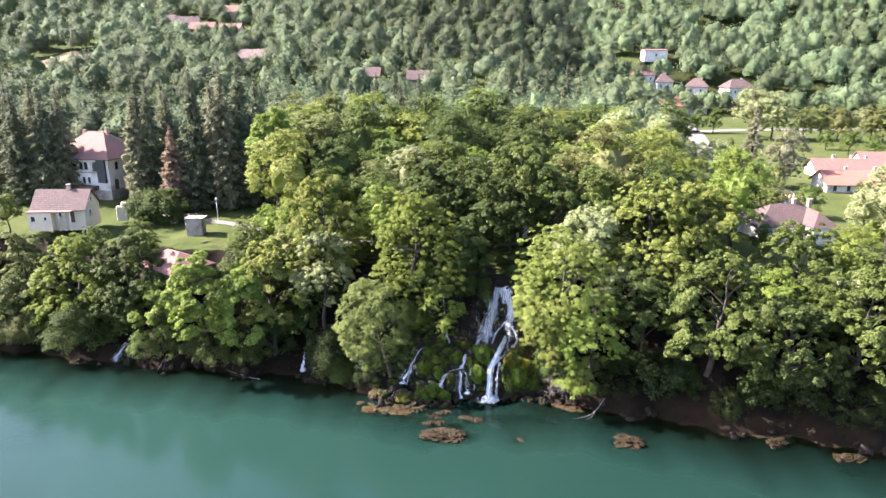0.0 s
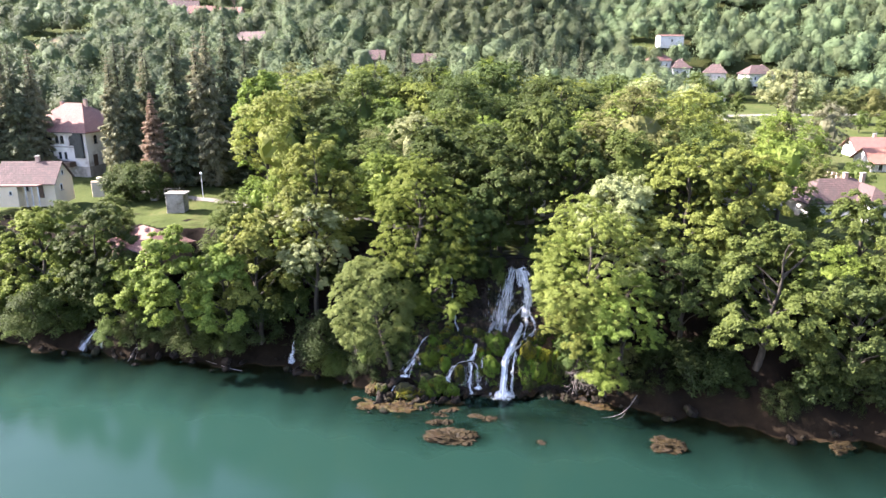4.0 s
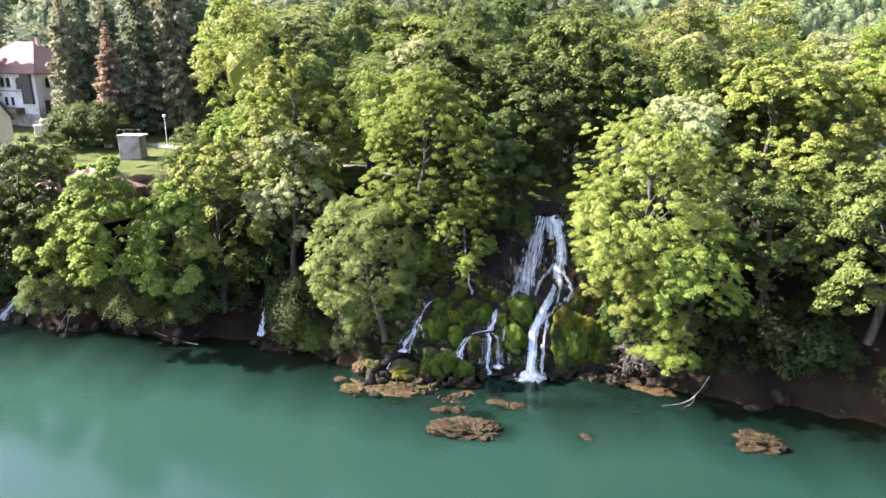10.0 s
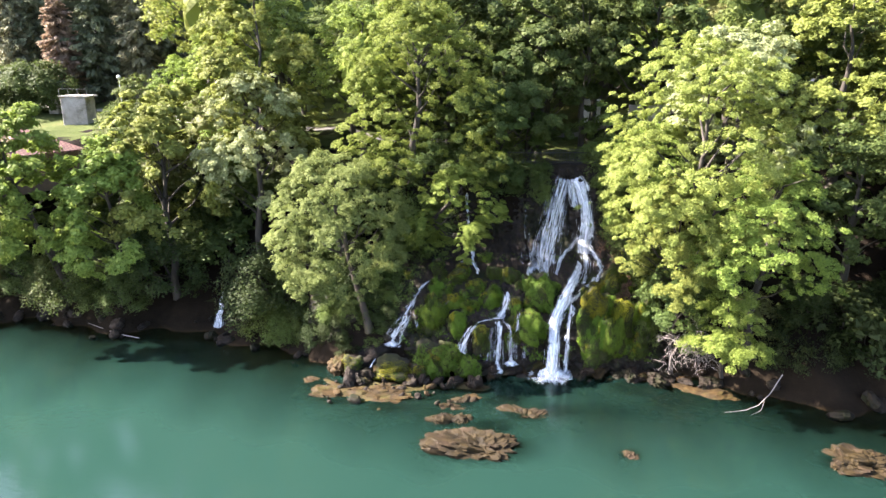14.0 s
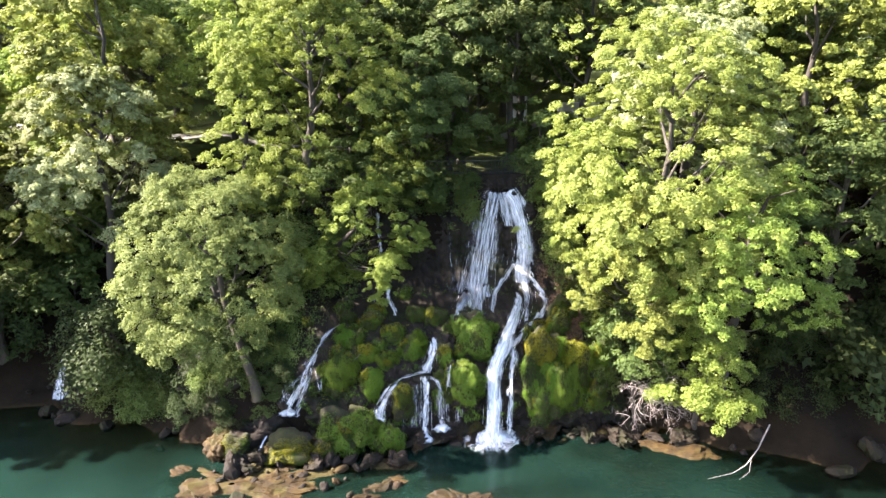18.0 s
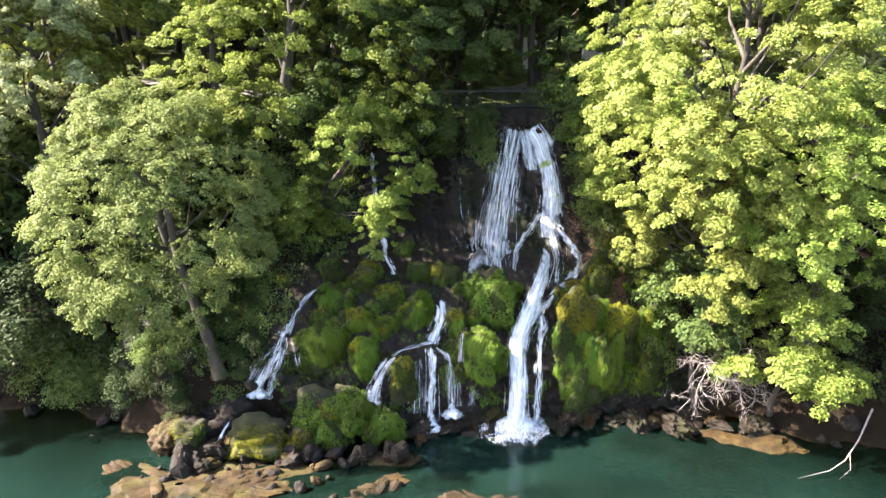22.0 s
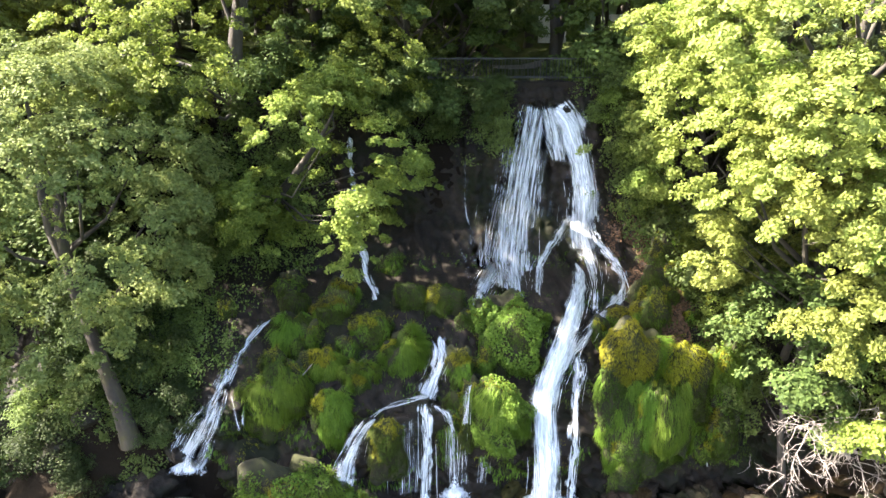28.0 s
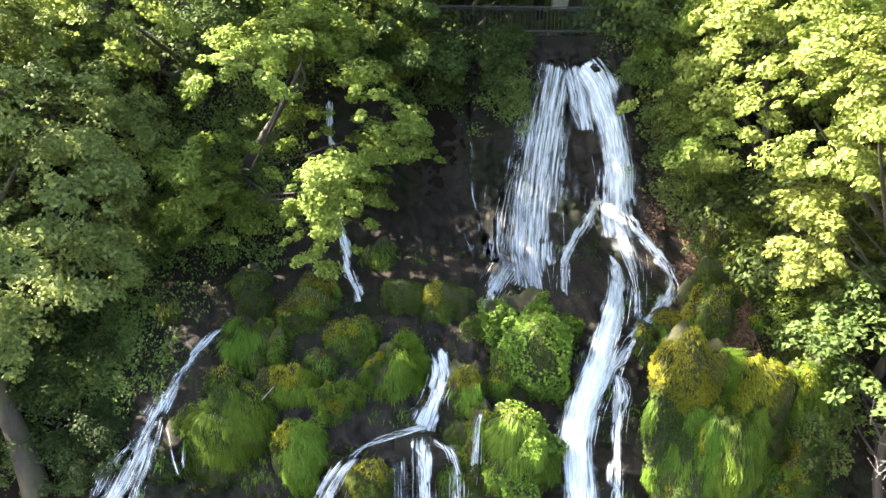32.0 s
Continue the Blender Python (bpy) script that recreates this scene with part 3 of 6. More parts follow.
def conifer_meshes(seed, height, radius, bare=0.08, density=1.0, ragged=0.5):
    """A conifer: whorls of drooping boughs, each hung with narrow twigs, the tip bare and pointed."""
    rng = np.random.RandomState(seed)
    P, O, S, lines = [], [], [], []
    z = height * bare
    while z < height - 0.25:
        t = (z - height * bare) / (height * (1 - bare))
        r = radius * ((1 - t) ** 1.0 * min(1.0, 0.5 + 2.2 * t)) * (1 - ragged * 0.6 * rng.rand()) + 0.12
        nb = 4 + rng.randint(4)
        for a in rng.rand() * 6.28 + np.arange(nb) * 6.28 / nb:
            a += rng.normal() * 0.3
            rb = r * (1 - ragged * rng.rand())
            m = max(4, int((5 + 20 * rb) * density))
            s = rng.rand(m) ** 0.75
            w = 0.20 * rb * (1.1 - 0.8 * s) * rng.normal(size=m)
            lift = z - 0.16 * rb * s - 0.22 * rb * s ** 2 + 0.10 * rb * np.maximum(0, s - 0.75) * 4
            P.append(np.stack([np.cos(a) * s * rb - np.sin(a) * w, np.sin(a) * s * rb + np.cos(a) * w, lift - 0.55 * rng.rand(m) ** 1.5 * min(1.0, rb)], -1))
            O.append(np.tile([np.cos(a), np.sin(a), 0.0], (m, 1)))
            S.append(np.full((m, 1), min(1.0, 0.4 + 0.35 * rb)))
            lines.append([(0, 0, z, 0.055), (np.cos(a) * rb * 0.5, np.sin(a) * rb * 0.5, z - 0.12 * rb, 0.03), (np.cos(a) * rb * 0.95, np.sin(a) * rb * 0.95, z - 0.30 * rb, 0.012)])
        z += (0.55 + 0.45 * rng.rand()) * (1.15 - 0.4 * t)
    P, O = np.concatenate(P), np.concatenate(O)
    n = len(P)
    along = O * 0.7 + np.array([0, 0, -0.75]) + 0.35 * rng.normal(size=(n, 3))
    along /= np.linalg.norm(along, axis=1)[:, None]
    wide = np.cross(along, O + 0.6 * rng.normal(size=(n, 3)))
    wide /= np.linalg.norm(wide, axis=1)[:, None] + 1e-9
    L = 0.60 * (0.6 + 0.8 * rng.rand(n, 1)) * np.concatenate(S)
    v = np.stack([P - wide * L * 0.22, P + along * L, P + wide * L * 0.22], 1).reshape(-1, 3)
    crown = mesh_of("crown", v, np.arange(len(v)).reshape(-1, 3))
    tv, tf = tubes(lines[::3] + [[(0, 0, -0.5, 0.36), (0, 0, height * 0.5, 0.22), (0, 0, height, 0.03)]], 5)
    return crown, mesh_of("trunk", tv, tf, True)


def plant(name, at, meshes, leaf_kind, label, category="tree", group="", turn=0.0, scale=(1, 1, 1)):
    ob = thing(name, at, label, category, group, turn)
    part("trunk", meshes[1], BARK, ob)
    part("crown", meshes[0], LEAF[leaf_kind], ob)
    ob.scale = scale
    return ob


# The front row: x, y, foot of the crown, top, radius, leaf kind, words.
FRONT = [
    (-10.2, 93.2, 4.3, 16.6, 5.4, "pale", "dense round-crowned pale olive-green tree on the river bank", 1.0),
    (-3.9, 98.6, 7.2, 30.2, 6.6, "bright", "tall leafy green tree beside the falls", 0.8),
    (-0.8, 94.4, 6.8, 15.6, 4.0, "bright", "green tree drooping over the dark rock face", 1.0),
    (-19.0, 105.0, 9.0, 32.3, 5.4, "yellow", "tall yellow-green tree with a narrow crown", 0.85),
    (-18.8, 101.0, 8.0, 24.0, 4.8, "grey", "pale grey-green climber-covered tree on the bank", 0.9),
    # Lighter leaf kinds paint in sunlight on the left bank.
    (-26.5, 100.0, 4.0, 22.0, 5.6, "yellow", "leafy green tree on the river bank", 0.9),
    (-30.5, 97.0, 1.8, 17.5, 4.2, "bright", "leafy tree hanging over the water", 0.9),
    (-37.0, 96.2, 3.0, 20.8, 4.3, "bright", "sunlit yellow-green tree leaning over the water", 0.85),
    (-45.5, 102.3, 2.5, 14.2, 4.6, "bright", "leafy green tree on the river bank", 0.9),
    (-51.0, 105.5, 2.0, 21.5, 6.3, "dark", "dense dark green tree on the river bank", 0.9),
    (-61.0, 108.0, 1.5, 19.5, 6.6, "bright", "broad green tree on the river bank", 0.9),
    (-72.0, 112.0, 1.5, 18.5, 7.0, "olive", "broad olive-green tree on the river bank", 0.9),
    (16.6, 89.6, 5.5, 26.5, 7.2, "yellow", "big sunlit yellow-green maple beside the falls", 0.9),
    (20.0, 86.0, 6.0, 18.0, 5.0, "bright", "bright green tree leaning over the shore", 0.9),
    (14.7, 88.2, 4.4, 17.0, 3.7, "yellow", "sunlit branches of a young maple beside the falls", 0.9),
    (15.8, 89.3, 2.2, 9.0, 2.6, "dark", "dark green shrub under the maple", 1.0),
    (18.2, 85.2, 1.2, 9.0, 2.7, "bright", "bright green young tree over the shore rocks", 1.0),
    # Leaf kind dark on this bank puts the shade into the colour.
    (28.5, 88.8, 8.0, 19.5, 4.8, "dark", "leafy tree on the river bank with shade in its leaf colour", 0.9),
    (36.6, 84.6, 6.2, 23.9, 7.6, "green", "tiered sunlit tree on the river bank", 0.75),
    (31.0, 98.5, 11.0, 31.5, 7.4, "yellow", "tall pale yellow-green flowering lime tree", 0.9),
    (39.0, 100.5, 10.0, 30.0, 6.8, "yellow", "tall pale yellow-green flowering lime tree", 0.9),
    (22.0, 98.0, 9.0, 27.5, 6.0, "grey", "greyish green tree above the bank", 0.9),
    (45.5, 82.2, 5.0, 19.0, 6.0, "dark", "leafy green tree on the river bank", 0.9),
    (55.0, 81.4, 5.0, 24.5, 6.6, "green", "tall sunlit tree on the river bank", 0.85),
    (66.0, 79.6, 4.5, 22.0, 7.0, "dark", "leafy green tree on the river bank", 0.9),
    (50.5, 93.0, 8.0, 26.5, 6.0, "green", "tall green tree on the river bank", 0.9),
    # Above the falls the dark leaves stand for shade under the canopy.
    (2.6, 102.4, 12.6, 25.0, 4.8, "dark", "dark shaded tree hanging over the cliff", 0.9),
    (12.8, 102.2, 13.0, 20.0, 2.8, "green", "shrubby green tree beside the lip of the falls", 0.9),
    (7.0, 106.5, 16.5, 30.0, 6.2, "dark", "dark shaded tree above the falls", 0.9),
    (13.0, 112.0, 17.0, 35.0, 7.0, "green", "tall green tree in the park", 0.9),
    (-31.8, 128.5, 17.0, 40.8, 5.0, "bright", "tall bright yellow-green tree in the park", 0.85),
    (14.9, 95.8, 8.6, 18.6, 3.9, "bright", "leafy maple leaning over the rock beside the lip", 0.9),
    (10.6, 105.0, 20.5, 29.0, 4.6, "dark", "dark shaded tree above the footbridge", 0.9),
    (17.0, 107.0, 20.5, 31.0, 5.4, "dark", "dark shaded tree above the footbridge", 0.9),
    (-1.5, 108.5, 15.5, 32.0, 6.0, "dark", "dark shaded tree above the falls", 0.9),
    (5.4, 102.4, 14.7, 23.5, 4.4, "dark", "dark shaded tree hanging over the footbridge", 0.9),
]
ROOTS = {35: (0.6, 1.8), 1: (-1.0, 2.0), 2: (-2.6, 4.2), 31: (1.5, 2.0), 13: (1.0, 3.0), 14: (2.2, 3.4), 16: (1.4, 3.0), 17: (0.4, 2.4), 18: (0.0, 1.6), 7: (0.8, 4.6), 6: (0.3, 3.0), 12: (0.6, 1.4), 0: (0.5, 1.0), 22: (0.3, 2.0), 23: (0.0, 2.0)}
for i, (x, y, z0, z1, r, leafkind, words, top) in enumerate(FRONT):
    rx_, ry_ = ROOTS.get(i, (0.0, 0.0))
    foot = float(land(x, y))
    root = (rx_, ry_, float(land(x + rx_, y + ry_)) - foot)
    near = y < 106 and -24 < x < 32
    close = near and -20 < x < 21 and y < 102
    area = r * (z1 - z0)
    n = int(area * (640 if close else 420 if near else 290))
    fine = {0: (2.0, 0.115), 1: (1.7, 0.135), 2: (2.6, 0.115), 12: (2.0, 0.125), 13: (1.8, 0.125), 14: (2.4, 0.12), 31: (2.2, 0.12), 16: (2.0, 0.125), 26: (4.5, 0.15), 35: (4.5, 0.15)}.get(i)
    if i == 0:
        n = 84000
    if fine:
        n = int(n * fine[0])
    clumps = 2200 if i == 0 else int(area * (9.0 if close else 5.0 if near else 2.6)) + 30
    meshes = tree_meshes(100 + i, (r, r, (z1 - z0) / 2), z1 - foot, clumps, 0.25 if i == 0 else 0.29 if close else 0.38 if near else 0.48, n, fine[1] if fine else 0.18 if close else 0.28 if near else 0.38, (0.22 if r > 4 else 0.10) + r * 0.02, top,
                         root=root, inner=0.74 if i == 0 else 0.36 if close else 0.45, rugged=0.45 if i == 0 else 1.0, corners=4 if i in (0, 1, 2, 12, 14, 16) else 3, lobes=80 if i == 0 else 0)
    ob = plant("tree", (x, y, foot), meshes, leafkind, words, group="trees on the bank")
    if i == 0:
        tv, tf = tubes([[(2.6, -2.6, -1.4, 0.36), (2.3, -2.4, 0.0, 0.28), (1.6, -1.9, 2.2, 0.22), (0.9, -1.4, 4.4, 0.18), (0.4, -0.4, 7.0, 0.18)]], 10)
        part("trunk", mesh_of("trunk", tv, tf, True), MOSSY_BARK, ob, "leaning mossy second trunk")

# Trees of the park and the village, from a few grown forms.
FORMS = [tree_meshes(300 + s, (4.2 + 0.5 * s, 4.2 + 0.5 * s, 7.2 + (s % 3)), 18.0 + 1.5 * (s % 3), 520, 0.42, 15000, 0.32, 0.3, 0.85, rugged=1.0, inner=0.5, corners=3, core=0.42) for s in range(5)]
FAR_FORMS = [tree_meshes(350 + s, (4.2 + 0.5 * s, 4.2 + 0.5 * s, 7.2 + (s % 3)), 18.0 + 1.5 * (s % 3), 360, 0.50, 9000, 0.42, 0.3, 0.85, rugged=1.0, inner=0.5, corners=3, core=0.42) for s in range(5)]
OVER = [tree_meshes(540 + s, (3.3, 3.3, 2.9 + 0.4 * s), 7.0 + 0.8 * s, 240, 0.55, 10000, 0.22, 0.12, 0.9, root=(0.4, 3.4, 2.2), corners=3) for s in range(4)]
SPRUCES = [conifer_meshes(400 + s, 27.0, 5.2 + 0.5 * s, 0.04, (1.7, 1.5, 1.3)[s], (0.45, 0.55, 0.65)[s]) for s in range(3)]
BUSHES = [tree_meshes(500 + s, (1.9, 1.9, 1.5), 2.8, 50, 0.6, 2200, 0.34, 0.06, corners=3) for s in range(4)]
FINE_BUSHES = [tree_meshes(520 + s, (1.9, 1.9, 1.5), 2.8, 260, 0.30, 12000, 0.11, 0.06, inner=0.3, corners=4) for s in range(3)]
FORM_H = [18.0 + 1.5 * (s % 3) for s in range(5)]
rng = np.random.RandomState(5)
taken = [(r[0], r[1], r[4] * 0.7) for r in FRONT]
CLEAR = [(-44.6, 108.6, 7.5), (-78, 150, 15), (-70, 123, 12), (-74, 136, 8), (-53, 124, 9), (-42, 116, 9), (-44, 131, 5), (-50, 128, 8), (-57, 131, 8), (-98, 150, 16), (60, 113, 13), (52, 122, 6), (88, 152, 14), (104, 150, 14), (93, 168, 14), (108, 176, 14),
         (96, 240, 30), (110, 245, 30), (125, 250, 30), (85, 218, 12), (80, 205, 6), (104, 315, 10), (120, 155, 12), (72, 135, 5), (9, 101, 4)]


def free(x, y, r):
    return all(math.hypot(x - a, y - b) > r + c for a, b, c in taken) and all(math.hypot(x - a, y - b) > c for a, b, c in CLEAR)


VILLAGE_TREES = [(65, 161, 11, "grey"), (65, 151, 11, "yellow"), (79, 157, 15, "larch"), (64, 136, 8, "green"), (55, 161, 13, "grey"), (89, 258, 10, "green"), (95, 258, 10, "green"),
                 (101, 258, 10, "green"), (108, 242, 19, "grey"), (114, 239, 18, "grey"), (125, 239, 13, "olive"), (131, 239, 13, "olive"), (134, 234, 13, "olive"), (140, 234, 13, "grey"), (143, 230, 14, "olive"),
                 (146, 228, 14, "olive"), (120, 215, 7, "green"), (125, 198, 8, "green"), (67, 242, 14, "grey"), (56, 184, 13, "grey"), (90, 215, 4, "green"), (152, 232, 13, "olive"), (160, 236, 13, "grey"), (74, 260, 13, "green"), (70, 128, 7, "green"), (76, 141, 4, "green"), (57, 135, 11, "bright"), (50, 132, 12, "yellow"), (46, 121, 12, "olive"), (81, 130, 5, "green"), (54, 147, 13, "grey"),
                 (60, 170, 9, "grey"), (66, 200, 8, "green"), (60, 215, 13, "green"), (75, 228, 11, "green"), (117, 160, 6, "green"), (113, 139, 8, "green"), (88, 141, 5, "green"), (126, 150, 8, "green"),
                 (135, 192, 9, "olive"), (121, 204, 8, "green"), (44, 140, 14, "green"), (48, 160, 14, "bright"), (40, 128, 13, "grey"), (52, 107, 6, "green"), (71, 108, 6, "bright"), (77, 112, 7, "green"), (84, 118, 8, "olive"), (91, 126, 9, "green"), (97, 136, 9, "grey"), (80, 124, 5, "bright"), (104, 140, 7, "green"), (73, 148, 7, "olive")]
KINDS = ["green", "green", "bright", "olive", "grey", "dark", "yellow", "dark", "bright"]
count = 0
for _ in range(5000):
    y = 104 + 66 * rng.rand()
    x = (-0.62 + 1.3 * rng.rand()) * (y + 15)
    if y - shore(x) < 12 or x < -0.235 * y or not free(x, y, 2.9 + 0.008 * (y - 100)):
        continue
    if x > 0.33 * y and y > 112:
        continue
    if x < -0.2 * y and y > 165 and rng.rand() < 0.5:
        continue
    taken.append((x, y, 2.2 + 1.6 * rng.rand()))
    f = rng.randint(5)
    h = (13.0 + 8.5 * rng.rand() + 0.03 * (y - 104)) / FORM_H[f]
    w = h * (1.0 + 0.4 * rng.rand())
    kind = KINDS[rng.randint(len(KINDS))]
    ob = plant("tree", (x, y, float(land(x, y))), (FAR_FORMS if y > 138 else FORMS)[f], "green", "leafy green tree in the wooded park", group="trees of the park", turn=rng.rand() * 360, scale=(w, w, h))
    for ch in ob.children:
        if ch.name.startswith("crown"):
            ch.material_slots[0].link = "OBJECT"
            ch.material_slots[0].material = LEAF[kind]
    count += 1
    if count > 190:
        break

for x, y, h, s, kind in [(-62.8, 140, 24, 0, "larch"), (-60, 141, 26, 1, "spruce"), (-58.4, 145, 25, 2, "larch"), (-57, 143, 24, 0, "spruce"), (-54, 136, 18, 0, "rust"), (-50, 138, 28, 1, "spruce"), (-47, 141, 27, 2, "larch"),
                         (-44, 138, 29, 0, "larch"), (-41, 140, 30, 1, "spruce"), (-38.5, 143, 27, 2, "spruce"), (-90, 145, 25, 0, "spruce"), (-87, 147, 26, 1, "larch"), (-84, 145, 26, 2, "spruce"), (-81.5, 147, 25, 0, "larch"), (-66, 150, 27, 2, "spruce"),
                         (-54, 150, 27, 0, "spruce"), (-94, 150, 25, 1, "spruce"), (-99, 147, 24, 2, "larch"), (-35, 150, 17, 0, "rust"), (-33, 155, 20, 1, "spruce"), (-105, 165, 25, 1, "spruce"), (-112, 158, 24, 2, "spruce"), (-10, 165, 24, 0, "spruce"),
                         (-16, 160, 21, 1, "spruce"), (28, 250, 26, 0, "spruce"), (34, 246, 24, 1, "spruce"), (45, 255, 24, 2, "spruce"), (38, 258, 25, 0, "spruce"), (70, 155, 20, 2, "larch")]:
    f = h / 27.0
    ob = plant("conifer", (x, y, float(land(x, y))), SPRUCES[s], "spruce", {"spruce": "tall dark green spruce", "larch": "tall sparse grey-green conifer", "rust": "dying spruce with rust-brown needles"}[kind], "tree", "conifers of the park", rng.rand() * 360, (f * (1.6 if kind == "rust" else 1.25), f * (1.6 if kind == "rust" else 1.25), f))
    for ch in ob.children:
        if ch.name.startswith("crown"):
            ch.material_slots[0].link = "OBJECT"
            ch.material_slots[0].material = LEAF[kind]

# Small spruces scattered in front of the far hill.
for i, (x, y, h) in enumerate([(24, 252, 21), (28, 256, 17), (37, 250, 20), (45, 254, 18), (19, 258, 18), (12, 250, 17), (-13, 240, 19), (-17, 250, 22), (-29, 236, 20), (-33, 252, 17), (-9, 262, 20), (-25, 262, 19), (4, 262, 16), (31, 266, 19), (51, 262, 17), (-40, 246, 18), (-60, 238, 21), (-66, 244, 18), (-48, 262, 17)]):
    w = h / 27.0 * 1.15
    plant("conifer", (x, y, float(land(x, y))), SPRUCES[i % 3], "spruce", "slender dark spruce below the wooded hill", "tree", "conifers below the hill", i * 71, (w, w, h / 27.0))

fill = np.random.RandomState(17)
for _ in range(1200):
    if len(VILLAGE_TREES) >= 88:
        break
    y = 108 + 120 * fill.rand()
    x = (0.34 + 0.36 * fill.rand()) * (y + 10)
    if free(x, y, 1.0) and all(math.hypot(x - a, y - c) > 5.0 for a, c, h, k in VILLAGE_TREES) and math.hypot(x - 96, y - 225) > 16 and not (x > 66 and y > 165) and not (x > 72 and 128 < y <= 165):
        VILLAGE_TREES.append((x, y, 4.5 + 3.5 * fill.rand() + max(0.0, 0.03 * (y - 118)), ("green", "olive", "grey", "bright")[fill.randint(4)]))
for x, y, h, kind in VILLAGE_TREES:
    f = rng.randint(5)
    s = h / FORM_H[f]
    ob = plant("tree", (x, y, float(land(x, y))), FAR_FORMS[f], "green", "leafy tree among the village houses", group="trees of the village", turn=rng.rand() * 360, scale=(s * 1.25, s * 1.25, s * 1.1))
    ob.location.z -= 0.14 * h
    for ch in ob.children:
        if ch.name.startswith("crown"):
            ch.material_slots[0].link = "OBJECT"
            ch.material_slots[0].material = LEAF[kind]

# Smaller trees that fill the slope of the bank.
for i in range(400):
    x = -95 + 175 * rng.rand()
    d = 5 + 13 * rng.rand()
    y = float(shore(x)) + d
    if -16 < x < 24 or (x > 22 and d < 9) or not free(x, y, 0.6) or any(math.hypot(x - a, y - b) < 3.4 for a, b, c in taken[-140:]):
        continue
    taken.append((x, y, 2.4))
    f = rng.randint(5)
    h = (7.5 + 4.5 * rng.rand()) / FORM_H[f]
    ob = plant("tree", (x, y, float(land(x, y)) - 0.5), FORMS[f], "green", "young leafy tree on the steep bank", group="young trees on the bank", turn=rng.rand() * 360, scale=(h * 1.15, h * 1.15, h))
    for ch in ob.children:
        if ch.name.startswith("crown"):
            ch.material_slots[0].link = "OBJECT"
            ch.material_slots[0].material = LEAF[KINDS[rng.randint(5)]]

# Shrubby trees that lean out from the bank and hang over the water.
xo = -84.0
while xo < 74:
    xo += 2.3 + 1.3 * rng.rand()
    if -14.2 < xo < 16.8 or -24.5 < xo < -19.5 or -54.5 < xo < -49.5:
        continue
    y = float(shore(xo)) + 0.9 * math.sin(xo * 0.45) + 0.6 * math.sin(xo * 1.1 + 1) + 0.2 + 1.6 * rng.rand() + (3.6 if xo > 16 else 0.0)
    f, s = rng.randint(4), (0.62 + 0.45 * rng.rand()) * (1.15 if -27 < xo < -13 else 0.75 if xo > 0 else 1.0)
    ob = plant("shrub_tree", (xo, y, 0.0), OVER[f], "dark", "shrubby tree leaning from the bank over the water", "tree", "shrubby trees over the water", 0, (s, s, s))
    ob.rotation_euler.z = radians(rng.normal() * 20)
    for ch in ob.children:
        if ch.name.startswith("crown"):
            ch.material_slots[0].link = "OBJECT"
            # Shrubs near the falls and eastwards carry shade in their leaf colour.
            ch.material_slots[0].material = LEAF["in_shade" if -27 < xo < -13 or xo > 22 else ("dark", "dark", "green", "dark", "olive")[rng.randint(5)]]

# Undergrowth of the bank.
for i in range(120):
    x = -80 + 150 * rng.rand()
    d = 3.2 + 8 * rng.rand()
    if gorge(x) > 0.05 and x < 15:
        continue
    y = float(shore(x)) + d
    s = 0.7 + 1.0 * rng.rand()
    ob = plant("bush", (x, y, float(land(x, y)) - 0.2), (FINE_BUSHES[i % 3] if -20 < x < 26 else BUSHES[i % 4]), "green", "leafy green bush on the steep bank", "bush", "bushes on the bank", rng.rand() * 360, (s, s, s))
    for ch in ob.children:
        if ch.name.startswith("crown"):
            ch.material_slots[0].link = "OBJECT"
            # On the right bank the shade under the crowns is in the leaf colour.
            ch.material_slots[0].material = LEAF["in_shade" if x > 20 else "dark" if i > 95 or i % 3 else "green"]

for i, (x, y, s) in enumerate([(-16.8, 95.6, 1.3), (-15.2, 94.6, 1.1), (-14.0, 94.4, 0.9), (-5.5, 101.2, 1.2), (-3.2, 100.6, 1.3), (-1.0, 100.4, 1.1), (1.2, 100.3, 1.2), (3.2, 100.2, 1.1), (4.9, 100.3, 1.0), (12.3, 100.5, 1.1), (14.2, 100.4, 1.5), (16.4, 100.2, 1.6), (4.2, 102.6, 1.5), (0.2, 102.8, 1.6), (14.0, 104.2, 1.6), (-8.5, 99.0, 1.8), (-10.5, 97.0, 1.8), (16.5, 95.5, 1.6), (17.5, 92.0, 1.5), (-12.5, 94.6, 1.2), (-9.2, 93.4, 1.0), (-8.6, 94.4, 1.2), (-7.4, 92.6, 0.9), (-7.0, 90.2, 0.6), (-6.2, 91.4, 0.6), (-10.4, 91.4, 0.75), (-11.8, 92.4, 0.9), (-9.4, 90.6, 0.55)]):
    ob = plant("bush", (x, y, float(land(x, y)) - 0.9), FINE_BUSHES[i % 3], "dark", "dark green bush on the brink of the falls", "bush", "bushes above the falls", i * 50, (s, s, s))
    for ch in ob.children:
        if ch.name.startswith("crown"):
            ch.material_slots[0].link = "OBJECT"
            # Low bushes left of the falls have their shade in the leaf colour.
            ch.material_slots[0].material = LEAF["green" if x < -13.5 else "in_shade" if x < -6 and y < 95 else "dark" if i % 3 or x < 0 else "green"]

